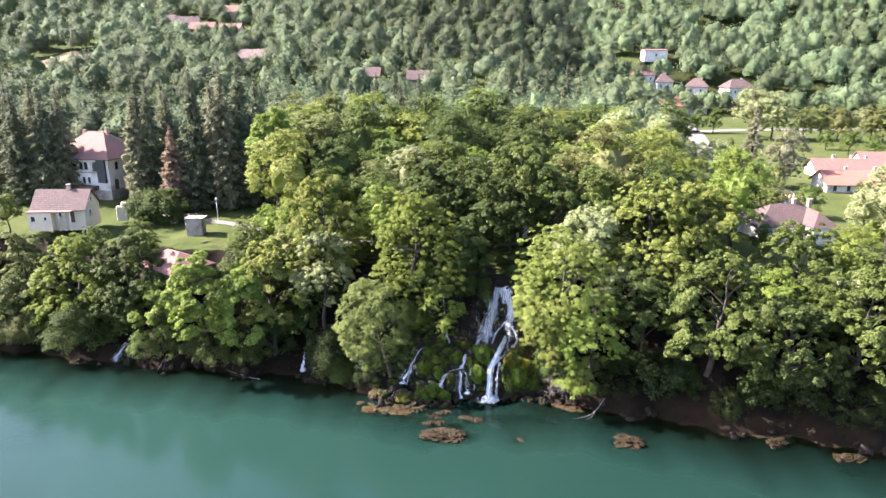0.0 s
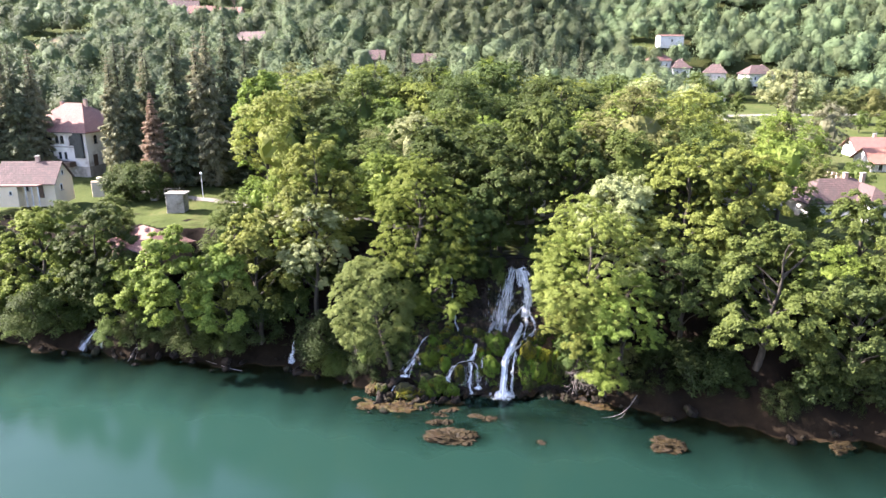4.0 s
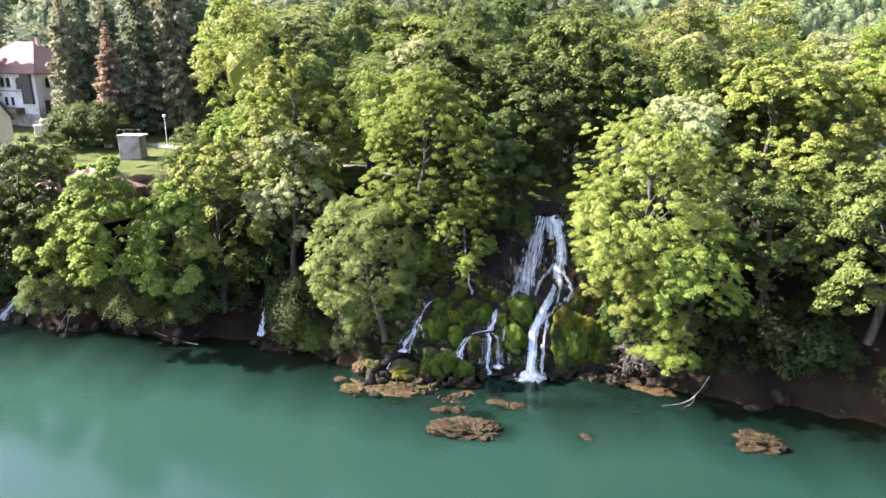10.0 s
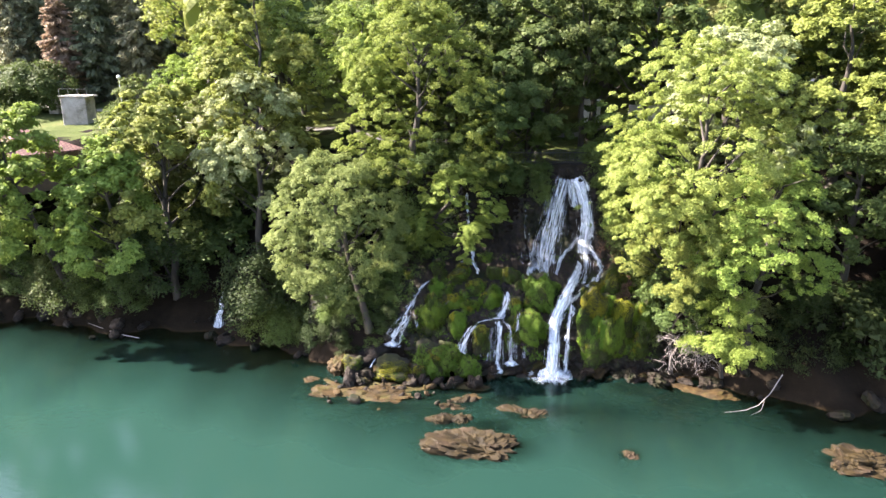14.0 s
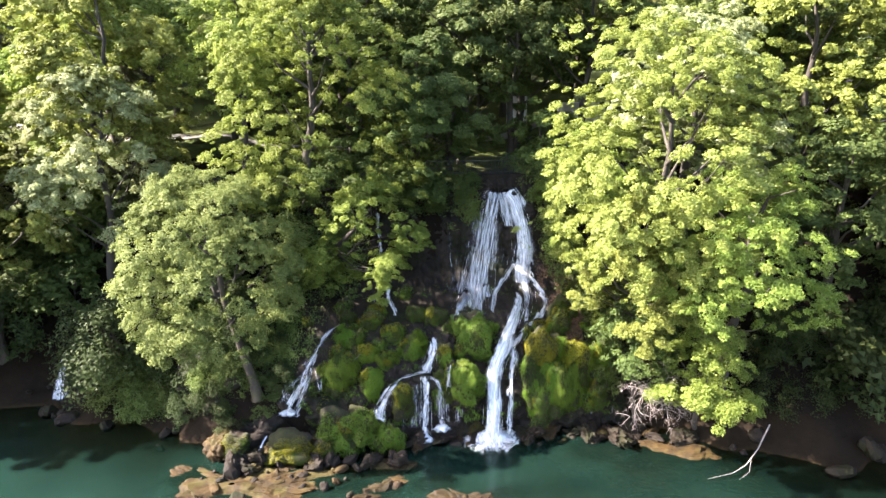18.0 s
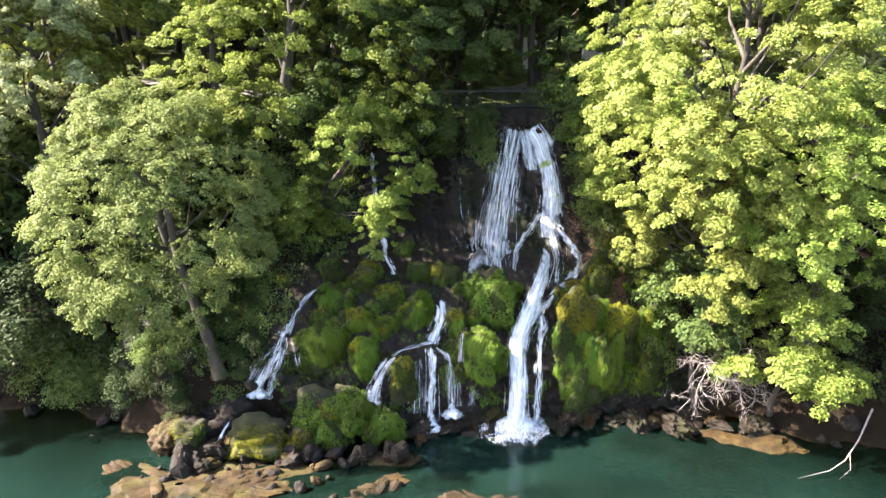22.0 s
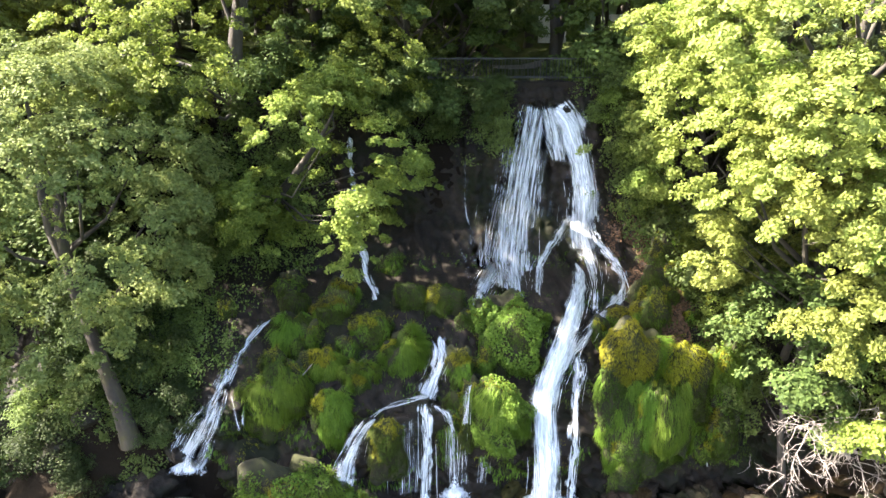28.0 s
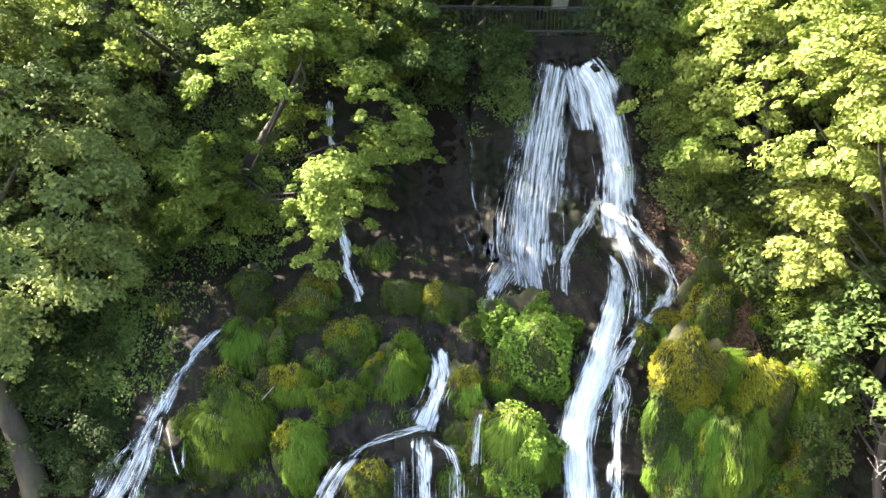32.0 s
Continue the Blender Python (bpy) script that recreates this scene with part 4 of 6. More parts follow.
# The wooded valley floor and hills: too many trees to count.
def wood(x, y, per, reach, rise, centre, leaf, seed):
    """Leaves of many joined trees over rounded crowns, and a tone for every tree that also carries the hill's sun and
    shade.
    """
    rng = np.random.RandomState(seed)
    n_tree = len(x)
    size = 0.72 + 0.7 * rng.rand(n_tree) ** 1.3
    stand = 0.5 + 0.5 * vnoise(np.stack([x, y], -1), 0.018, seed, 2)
    # Painted hill light: a shaded band by bearing, the sunlit right side lighter.
    shade_band = np.exp(-((x / y - 0.06) / 0.11) ** 2) * np.clip((y - 300) / 60, 0, 1)
    own = np.clip(0.25 * stand + 0.65 * rng.rand(n_tree) + np.where(x / y > 0.19, 0.25, 0.05) - 0.45 * shade_band, 0, 1)
    at = np.stack([x, y, land(x, y) + centre], -1)
    k = np.repeat(np.arange(n_tree), per)
    q = rng.normal(size=(n_tree * per, 3))
    q /= np.linalg.norm(q, axis=1)[:, None]
    q[:, 2] = np.abs(q[:, 2]) - 0.45 * rng.rand(len(q))

    def skin(q, k):
        return (0.84 + 0.34 * vnoise(q + k[:, None] * 0.37, 1.9, 9, 2) + 0.20 * vnoise(q + k[:, None] * 0.61, 4.5, 10, 1)) * size[k]

    P = at[k] + q * (skin(q, k) * (0.80 + 0.26 * rng.rand(len(q))))[:, None] * np.array([reach, reach, rise])
    leaves = leaf_quads(rng, P, q, leaf, 0.25, 0.30, 0.75, 3)
    a, e = np.meshgrid(np.arange(10) * 2 * np.pi / 10, np.linspace(-0.5, 1.5, 6), indexing="ij")
    d = np.stack([np.cos(a) * np.cos(e), np.sin(a) * np.cos(e), np.sin(e)], -1).reshape(-1, 3)
    kk = np.repeat(np.arange(n_tree), len(d))
    dd = np.tile(d, (n_tree, 1))
    H = at[kk] + dd * (skin(dd, kk) * 0.66)[:, None] * np.array([reach, reach, rise])
    i = np.arange(60).reshape(10, 6)
    j = np.roll(i, -1, 0)
    t1 = np.concatenate([np.stack([i[:, :-1], j[:, :-1], j[:, 1:]], -1).reshape(-1, 3), np.stack([i[:, :-1], j[:, 1:], i[:, 1:]], -1).reshape(-1, 3)])
    faces = (t1[None] + 60 * np.arange(n_tree)[:, None, None]).reshape(-1, 3)
    V = np.concatenate([leaves, H])
    F = np.concatenate([np.arange(len(leaves)).reshape(-1, 3), faces + len(leaves)])
    return V, F, np.concatenate([np.repeat(own, per * 3), np.repeat(own, 60)])


def spread(x0, x1, y0, y1, step, seed):
    r = np.random.RandomState(seed)
    x, y = np.meshgrid(np.arange(x0, x1, step), np.arange(y0, y1, step), indexing="ij")
    x, y = x.ravel() + r.normal(size=x.size) * step * 0.27, y.ravel() + r.normal(size=x.size) * step * 0.27
    ok = (np.abs(x) < 0.74 * y + 15) & ~((x / y > 0.26) & (y < 318) & (y > 210)) & ~((x / y > 0.33) & (y <= 210))
    for a, c, d in CLEAR + [(-126, 376, 12), (-109, 372, 14), (-142, 388, 13), (-121, 418, 9), (-168, 322, 15), (-180, 330, 15), (-170, 336, 10), (-163, 306, 11), (-176, 308, 11), (-85, 316, 9), (-32, 303, 7), (-11, 304, 7), (160, 415, 14), (100, 370, 9), (-132, 175, 12), (-100, 205, 10), (126, 346, 10), (145, 344, 12), (110, 349, 8), (112, 374, 9)]:
        ok &= np.hypot(x - a, y - c) > d
    return x[ok], y[ok]


ax, ay = spread(-160, 90, 168, 236, 7.2, 61)
bx, by = spread(-420, 460, 236, 560, 8.8, 62)
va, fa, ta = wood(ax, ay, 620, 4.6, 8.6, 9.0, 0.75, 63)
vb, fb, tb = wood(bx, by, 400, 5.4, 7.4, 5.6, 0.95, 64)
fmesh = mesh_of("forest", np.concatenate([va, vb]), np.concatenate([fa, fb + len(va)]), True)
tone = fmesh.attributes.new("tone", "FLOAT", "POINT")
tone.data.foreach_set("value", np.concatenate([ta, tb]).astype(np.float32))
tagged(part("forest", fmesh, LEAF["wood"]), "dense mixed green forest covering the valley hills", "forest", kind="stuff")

# ---- the falls ----
def rock_y(x, z):
    """The rock face of the falls: how far back it lies, with its bulges and flutes."""
    x, z = np.asarray(x, float), np.asarray(z, float)
    side = np.interp(x, [-16, -12, -8, -5, 0, 11, 13, 18], [3.4, 2.6, 1.7, 0.9, 0, 0, 0.2, 0.4])
    p = np.stack([x, z], -1)
    lumps = 0.42 * vnoise(p, 0.62, 4, 3) * np.clip((9.5 - z) / 4, 0.25, 1)
    flutes = 0.20 * vnoise(np.stack([x * 3.2, z * 0.35], -1), 0.8, 6, 3) * np.clip((z - 5.5) / 2, 0, 1)
    cracks = 0.20 * np.abs(vnoise(p, 2.6, 8, 3)) + 0.09 * vnoise(p, 6.5, 18, 2)
    alcove = 1.0 * np.exp(-((x - 3.6) / 2.6) ** 2) * np.clip((z - 6.5) / 2.5, 0, 1)
    return face_y(z) + side - lumps - flutes + cracks + alcove


cx, cz = np.linspace(-12.8, 18.5, 360), np.linspace(-1.6, 14.3, 220)
CX, CZ = np.meshgrid(cx, cz, indexing="ij")
cliff = mesh_of("rock_face", np.stack([CX, rock_y(CX, CZ), CZ], -1).reshape(-1, 3), grid_faces(len(cx), len(cz)), True)
tagged(part("rock_face", cliff, ROCK), "dark wet travertine rock face behind the waterfall", "cliff", kind="structure")


def stream(lines, strands, seed, name, label, material=None, width=0.07, float_off=0.10, group="streams of the falls", parent=None):
    """Falling water: layered sheets and loose threads along a path of (x, z, breadth) on the rock, or (x, y, z, breadth) free of it."""
    rng = np.random.RandomState(seed)
    for path, n in zip(lines, strands):
        path = np.asarray(path, float)
        if path.shape[1] == 3:
            yy = rock_y(path[:, 0], path[:, 1])
            yy = np.minimum.accumulate(yy + 0.0) if path[0, 1] - path[-1, 1] > 0.5 else yy
            path = np.stack([path[:, 0], yy - float_off, path[:, 1], path[:, 2]], -1)
        s = np.concatenate([[0], np.cumsum(np.linalg.norm(np.diff(path[:, :3], axis=0), axis=1))])
        dense = n / 100.0
        V, F, B, W, base = [], [], [], [], 0
        for layer in range(4):
            nt, nu = max(8, int(s[-1] / 0.09)), 15
            t, u = np.linspace(0, s[-1], nt), np.linspace(-0.5, 0.5, nu)
            q = np.stack([np.interp(t, s, path[:, j]) for j in range(4)], -1)
            h = min(4, nt // 4)
            for c in (0, 1, 2, 3, 0, 1, 2, 3):
                pad = np.concatenate([2 * q[0, c] - q[h:0:-1, c], q[:, c], 2 * q[-1, c] - q[-2:-2 - h:-1, c]])
                q[:, c] = np.convolve(pad, np.ones(2 * h + 1) / (2 * h + 1), "valid")
            d = np.gradient(q[:, :3], axis=0)
            ln = np.hypot(d[:, 0], d[:, 2]) + 1e-6
            slim = np.clip((0.9 - q[:, 3]) / 0.5, 0, 1)
            wav = (0.10 + 0.28 * slim) * vnoise(np.stack([t, t * 0.3], -1), 1.7, seed * 5 + layer, 3)
            edge = (1.35 - 0.2 * layer) * (1 + (0.20 + 0.25 * slim) * vnoise(np.stack([t, t * 0.3], -1), 1.6, seed * 3 + layer + 4, 4)) * (1 - 0.25 * slim)
            across = (u[None, :] * edge[:, None] + wav[:, None]) * q[:, 3:4]
            X = q[:, 0:1] - (d[:, 2] / ln)[:, None] * across
            Z = q[:, 2:3] + (d[:, 0] / ln)[:, None] * across
            Y = q[:, 1:2] - 0.05 * layer - 0.16 * (1 - (2 * u) ** 2)[None, :] * np.minimum(q[:, 3:4], 0.8) + 0.05 * vnoise(np.stack([X * 3, Z * 0.8], -1), 1.5, seed + layer, 3)
            V.append(np.stack([X, Y, Z], -1).reshape(-1, 3))
            F.append(grid_faces(nt, nu) + base)
            ends = np.clip(np.minimum(t + 0.05, s[-1] - t + 0.25) / 0.30, 0, 1)[:, None]
            B.append(((1 - np.abs(2 * u) ** 1.4)[None, :] * dense * ends - 0.35 * (1 - ends) - 0.06 * layer).ravel())
            W.append(np.stack([across, np.repeat(t[:, None], nu, 1), np.full_like(X, seed * 3.7 + layer * 5.1)], -1).reshape(-1, 3))
            base += nt * nu
        for _ in range(int(10 + 40 * dense) if parent else 0):
            L = min(s[-1], 0.5 + 1.4 * rng.rand())
            a = rng.rand() * (s[-1] - L)
            t = np.linspace(a, a + L, 8)
            q = np.stack([np.interp(t, s, path[:, j]) for j in range(4)], -1)
            x = q[:, 0] + rng.normal() * 0.33 * q[:, 3]
            y = q[:, 1] - 0.12 - 0.12 * rng.rand()
            w = 0.010 * (0.4 + 0.8 * rng.rand()) * np.sin(np.linspace(0.2, 2.95, 8)) * (width / 0.035) ** 0.5
            V.append(np.stack([np.stack([x - w, y, q[:, 2]], -1), np.stack([x + w, y, q[:, 2]], -1)], 1).reshape(-1, 3))
            F.append(grid_faces(8, 2) + base)
            B.append(np.full(16, 0.65))
            W.append(np.stack([np.repeat(x, 2), np.repeat(t, 2), np.full(16, rng.rand() * 9)], -1))
            base += 16
        base_at = np.array(parent.location) if parent else path[-1, :3]
        me = mesh_of(name, np.concatenate(V) - base_at, np.concatenate(F), True)
        me.attributes.new("body", "FLOAT", "POINT").data.foreach_set("value", np.concatenate(B).astype(np.float32))
        me.attributes.new("flow", "FLOAT_VECTOR", "POINT").data.foreach_set("vector", np.concatenate(W).astype(np.float32).ravel())
        if parent:
            tagged(part(name, me, VEIL, parent, label), kind="stuff")
        else:
            fall = thing(name, tuple(float(c) for c in base_at), label, "waterfall", group)
            tagged(part("stream", me, material or VEIL, fall), kind="stuff")


MAIN = thing("waterfall", (6.5, 88.0, 0.0), "tall branching white waterfall plunging over dark mossy rock", "waterfall")
LEDGE = thing("waterfall", (2.4, 88.5, 0.0), "small white waterfall spilling from a mossy ledge", "waterfall")
stream([[(8.55, 13.55, 1.4), (8.08, 12.2, 1.75), (7.6, 10.5, 2.4), (7.15, 8.7, 3.2), (6.75, 7.3, 3.5), (6.5, 6.75, 3.5)], [(7.7, 13.0, 0.3), (7.0, 11.2, 0.45), (6.3, 9.0, 0.6), (5.5, 7.2, 0.9)], [(6.0, 7.25, 1.0), (5.3, 6.9, 0.9), (4.75, 6.4, 0.4)], [(9.1, 13.55, 1.7), (9.2, 12.9, 1.7), (9.25, 12.3, 1.3), (9.3, 11.2, 0.6)]], [50, 36, 84, 60], 1, "veil", "white veil of falling water over dark rock", width=0.026, parent=MAIN)
stream([[(9.3, 13.5, 1.3), (9.8, 12.9, 1.4), (10.2, 11.3, 1.15), (10.32, 9.9, 1.15), (10.2, 8.9, 1.25), (9.98, 8.3, 1.4), (9.95, 7.8, 1.0)]], [90], 2, "jet", "dense white jet at the top of the falls", width=0.036, parent=MAIN)
stream([[(9.85, 9.0, 0.6), (9.35, 8.6, 0.6), (8.85, 8.3, 0.45), (8.25, 7.8, 0.38), (7.75, 7.3, 0.38), (7.25, 6.8, 0.4)], [(9.9, 9.0, 1.2), (9.9, 8.5, 1.3), (9.98, 7.7, 1.1), (10.0, 7.1, 0.75), (9.6, 6.7, 0.5), (9.35, 6.1, 0.4)]], [66, 50], 3, "branch_stream", "thin white branch of falling water", width=0.03, parent=MAIN)
stream([[(9.4, 7.4, 0.55), (9.0, 7.0, 0.8), (8.4, 6.5, 0.85), (7.85, 5.8, 0.95), (7.3, 5.1, 1.0), (6.95, 4.4, 0.95), (6.75, 3.5, 0.9), (6.65, 2.0, 0.88), (6.65, 0.05, 1.0)]], [112], 4, "cascade", "main white cascade plunging into the river", width=0.042, float_off=0.85, parent=MAIN)
stream([[(10.1, 9.1, 0.5), (10.35, 8.5, 0.45), (10.85, 7.65, 0.34), (11.1, 7.1, 0.36), (10.85, 6.8, 0.45), (10.05, 6.25, 0.45), (9.0, 5.85, 0.5), (8.3, 5.4, 0.6), (7.6, 5.0, 0.6)]], [68], 5, "side_stream", "thin curling side stream on the rock", width=0.03, float_off=0.3, parent=MAIN)
stream([[(8.2, 5.2, 0.25), (8.27, 4.9, 0.32), (8.08, 4.4, 0.27), (7.9, 3.9, 0.3), (7.75, 2.6, 0.3), (7.7, 0.05, 0.35)]], [70], 6, "thin_jet", "thin white jet beside the main cascade", width=0.03, float_off=0.6, parent=MAIN)
stream([[(0.13, 12.4, 0.28), (0.2, 10.0, 0.34), (0.39, 8.3, 0.38), (0.63, 7.2, 0.4), (0.94, 6.7, 0.6)], [(-0.2, 7.4, 0.12), (-0.6, 6.9, 0.14)]], [66, 45], 7, "waterfall", "thin side fall half hidden by leaves", width=0.025)
stream([[(-2.3, 6.45, 0.14), (-2.6, 6.35, 0.16), (-3.27, 6.1, 0.2), (-3.71, 5.6, 0.24), (-4.16, 5.2, 0.34), (-4.3, 4.8, 0.42), (-4.55, 4.4, 0.5), (-4.95, 3.7, 0.65), (-5.35, 3.0, 0.7), (-5.7, 2.4, 0.9), (-6.0, 1.9, 1.1)],
        [(-4.35, 4.7, 0.3), (-4.5, 4.0, 0.35), (-4.6, 3.5, 0.45), (-4.95, 2.9, 0.45), (-5.1, 2.3, 0.55), (-5.45, 1.9, 0.6)],
        [(-4.6, 4.5, 0.25), (-5.2, 3.9, 0.3), (-5.8, 3.2, 0.4), (-6.15, 2.6, 0.5), (-6.35, 2.0, 0.6)], [(-4.2, 4.6, 0.16), (-4.0, 4.2, 0.14), (-3.85, 3.3, 0.14)], [(-3.7, 4.8, 0.12), (-3.8, 3.3, 0.14)]], [52, 40, 40, 36, 36], 8, "waterfall", "small fanning cascade at the side of the falls", width=0.03, float_off=0.3)
stream([[(3.15, 5.85, 0.3), (3.25, 5.4, 0.5), (2.95, 4.7, 0.45), (2.6, 4.2, 0.9)], [(2.85, 4.25, 0.3), (1.95, 4.16, 0.09), (1.0, 4.1, 0.08), (0.6, 3.95, 0.10)], [(0.85, 4.02, 0.14), (0.5, 3.8, 0.28), (0.12, 3.2, 0.5), (-0.25, 2.4, 0.7), (-0.4, 1.7, 0.9)]], [70, 58, 60], 9, "cascade", "white cascade spilling along a mossy ledge", width=0.03, float_off=0.48, parent=LEDGE)
ledge = float(rock_y(2.5, 3.9)) - 1.0
stream([[(2.55, ledge + 0.3, 4.25, 0.5), (2.5, ledge, 3.9, 0.4), (2.5, ledge - 0.25, 2.5, 0.4), (2.45, ledge - 0.35, 0.3, 0.55)], [(2.7, ledge + 0.2, 4.2, 0.2), (3.2, ledge - 0.05, 3.95, 0.2), (3.4, ledge - 0.2, 3.3, 0.25), (3.45, ledge - 0.3, 0.9, 0.4)]], [66, 44], 10, "free_jet", "white free-falling jets below the ledge", width=0.03, parent=LEDGE)
stream([[(1.75, ledge, 3.95, 1.1), (1.75, ledge - 0.2, 2.5, 1.1), (1.75, ledge - 0.25, 0.9, 1.1)], [(4.1, ledge + 0.1, 5.1, 0.14), (3.96, ledge, 4.65, 0.22), (3.8, ledge - 0.1, 1.0, 0.36)], [(4.65, ledge, 3.9, 0.22), (4.6, ledge, 0.9, 0.4)]], [30, 46, 36], 11, "drip_curtain", "curtain of dripping threads below the ledge", width=0.014, parent=LEDGE)
stream([[(5.2, 12.5, 0.2), (5.1, 9, 0.2), (5.3, 7.2, 0.25)], [(4.4, 8.8, 0.14), (4.8, 7.0, 0.2)], [(13.1, 5.0, 0.2), (13.2, 0.8, 0.3)]], [20, 20, 24], 12, "waterfall", "sparse dripping threads of water", width=0.012)
stream([[(-21.6, 98.2, 3.4, 0.2), (-21.7, 97.6, 2.2, 0.5), (-21.9, 96.9, 0.3, 0.9)]], [70], 13, "waterfall", "small white spring trickling down the bank", width=0.06, group="")
stream([[(-51.5, 103.5, 2.6, 0.7), (-52.3, 102.0, 1.6, 1.1), (-53.0, 100.9, 0.2, 1.8)], [(-50.2, 103.0, 2.0, 0.5), (-50.6, 101.6, 0.2, 0.9)]], [46, 44], 14, "waterfall", "small white spring spilling into the river", width=0.16, group="")
stream([[(-6.9, 88.8, 1.5, 0.2), (-7.3, 88.3, 1.0, 0.28), (-7.5, 87.8, 0.4, 0.25)], [(-5.4, 88.9, 1.5, 0.2), (-5.6, 88.3, 0.5, 0.25)]], [55, 55], 15, "waterfall", "small stream between the shore rocks", width=0.07)


boulder("rock", (2.1, ledge + 1.15, 3.35), (4.2, 2.3, 1.5), ROCK, 91, "dark overhanging ledge of wet rock", "rocks at the falls", 0, 40, 0.22)


rr_ = np.random.RandomState(29)
FOOT = [(-7.9, 90.3, 0.3, 2.6, 1.9, 2.4), (-9.6, 89.4, 0.2, 2.0, 1.7, 1.3)]
for x, y in [(-7.4, 87.6), (-4.6, 87.9), (-3.4, 88.2), (-8.4, 87.3), (-4.2, 86.9), (1.1, 87.2), (2.0, 87.7), (3.6, 87.9), (4.7, 88.1), (9.2, 87.7), (10.8, 87.5), (12.4, 87.3), (13.9, 87.1), (16.0, 86.8), (17.6, 86.2), (-6.2, 88.0), (-1.0, 86.9)]:
    for _ in range(3):
        s = 0.45 + 0.75 * rr_.rand() ** 1.5
        if x > 0.5:
            FOOT.append((x + 0.8 * rr_.normal(), y + 1.5 + 0.35 * rr_.normal(), -0.05 + 0.3 * rr_.rand(), 1.5 * s * (1 + 0.6 * rr_.rand()), s, s * (0.45 + 0.5 * rr_.rand())))
        else:
            FOOT.append((x + 0.7 * rr_.normal(), y + 0.5 + 0.3 * rr_.normal(), 0.05 + 0.35 * rr_.rand(), s * (1 + 0.5 * rr_.rand()), s, s * (0.7 + 0.4 * rr_.rand())))
for i, (x, y, z, sx, sy, sz) in enumerate(FOOT):
    ob = boulder("rock", (x, y, z), (sx, sy, sz), SHORE_ROCK if i % 5 == 3 or (x < 0 and i % 2) else ROCK, 120 + i, "rough dark wet rock at the foot of the falls", "rocks at the falls", i * 47, 64 if i < 2 else 44 if sx > 1.5 else 26, 0.55, i < 2)
    if i > 1:
        ob.rotation_euler = (rr_.rand() - 0.5, rr_.rand() - 0.5, rr_.rand() * 6)


def splash(at, radius, n, seed, label):
    """Foam spread on the water and fine flying drops where a jet strikes."""
    rng = np.random.RandomState(seed)
    n = int(n * 4.0)
    r, a = radius * np.minimum(np.abs(rng.normal(size=n)), 2.2) * 0.40, rng.rand(n) * 6.28
    z = 0.03 + 0.85 * np.exp(-(r / (radius * 0.34)) ** 2) * rng.rand(n) ** 1.8
    p = np.stack([r * np.cos(a), -0.25 * radius + r * np.sin(a) * 0.85, z], -1)
    v = leaf_quads(rng, p, np.tile([0.0, -0.5, 0.8], (n, 1)), 0.024 if radius < 1 else 0.032, 0.4, 0.5, 0.8)
    nr, na = 18, 48
    rr, aa = np.meshgrid(np.linspace(0.02, 1.1, nr), np.linspace(0, 2 * np.pi, na), indexing="ij")
    rag = 1 + 0.22 * vnoise(np.stack([np.cos(aa), np.sin(aa)], -1), 2.2, seed, 3)
    X, Y = rr * radius * rag * np.cos(aa), -0.25 * radius + rr * radius * rag * np.sin(aa) * 0.85
    Z = 0.03 + 0.40 * min(radius, 1.2) * np.exp(-(rr / 0.45) ** 2) * (1 + 0.5 * vnoise(np.stack([X, Y], -1), 3.5, seed, 2))
    sheet = np.stack([X, Y, Z], -1).reshape(-1, 3)
    me = mesh_of("splash", np.concatenate([v, sheet]), np.concatenate([np.arange(len(v)).reshape(-1, 4), grid_faces(nr, na) + len(v)]), True)
    body = np.concatenate([np.full(len(v), 1.0), (1.30 - 1.15 * rr).ravel()])
    flow = np.concatenate([v, sheet]) * np.array([0.5, 5.0, 2.0]) + seed
    me.attributes.new("body", "FLOAT", "POINT").data.foreach_set("value", body.astype(np.float32))
    me.attributes.new("flow", "FLOAT_VECTOR", "POINT").data.foreach_set("vector", flow.astype(np.float32).ravel())
    tagged(part("splash", me, FOAM, at=at), label, "foam", "foam below the falls", "stuff")


splash((6.6, float(rock_y(6.5, 0.1)) - 0.5, 0), 1.9, 2600, 1, "white foam where the main cascade strikes the river")
splash((2.45, ledge - 0.4, 0.2), 0.7, 500, 2, "white foam below the small jets")
splash((3.5, ledge - 0.3, 0.75), 0.6, 300, 3, "white foam below the small jets")
splash((-5.9, float(rock_y(-6, 1.8)) - 0.4, 1.6), 0.8, 350, 4, "white foam at the foot of the side cascade")
splash((-0.5, float(rock_y(-0.5, 1.7)) - 0.3, 1.6), 0.55, 260, 5, "white foam at the foot of the ledge cascade")


def blades(rng, pts, out, length, width, drop=0.9):
    """Hanging blades of grass and moss."""
    n = len(pts)
    t = np.array([0, 0, -drop]) + 0.0 * out
    t = t - out * np.sum(t * out, 1)[:, None]
    t = t / (np.linalg.norm(t, axis=1)[:, None] + 1e-6) + out * 0.16 + np.array([0, 0, -0.45]) + 0.24 * rng.normal(size=(n, 3))
    t /= np.linalg.norm(t, axis=1)[:, None]
    s = np.cross(t, out + 0.3 * rng.normal(size=(n, 3)))
    s /= np.linalg.norm(s, axis=1)[:, None] + 1e-9
    L = length * (0.4 + 0.9 * rng.rand(n, 1))
    w = width * (0.6 + 0.7 * rng.rand(n, 1))
    return np.stack([pts - s * w * 0.4, pts + t * L * 0.5 - s * w + out * 0.03, pts + t * L, pts + t * L * 0.5 + s * w + out * 0.03], 1).reshape(-1, 3)


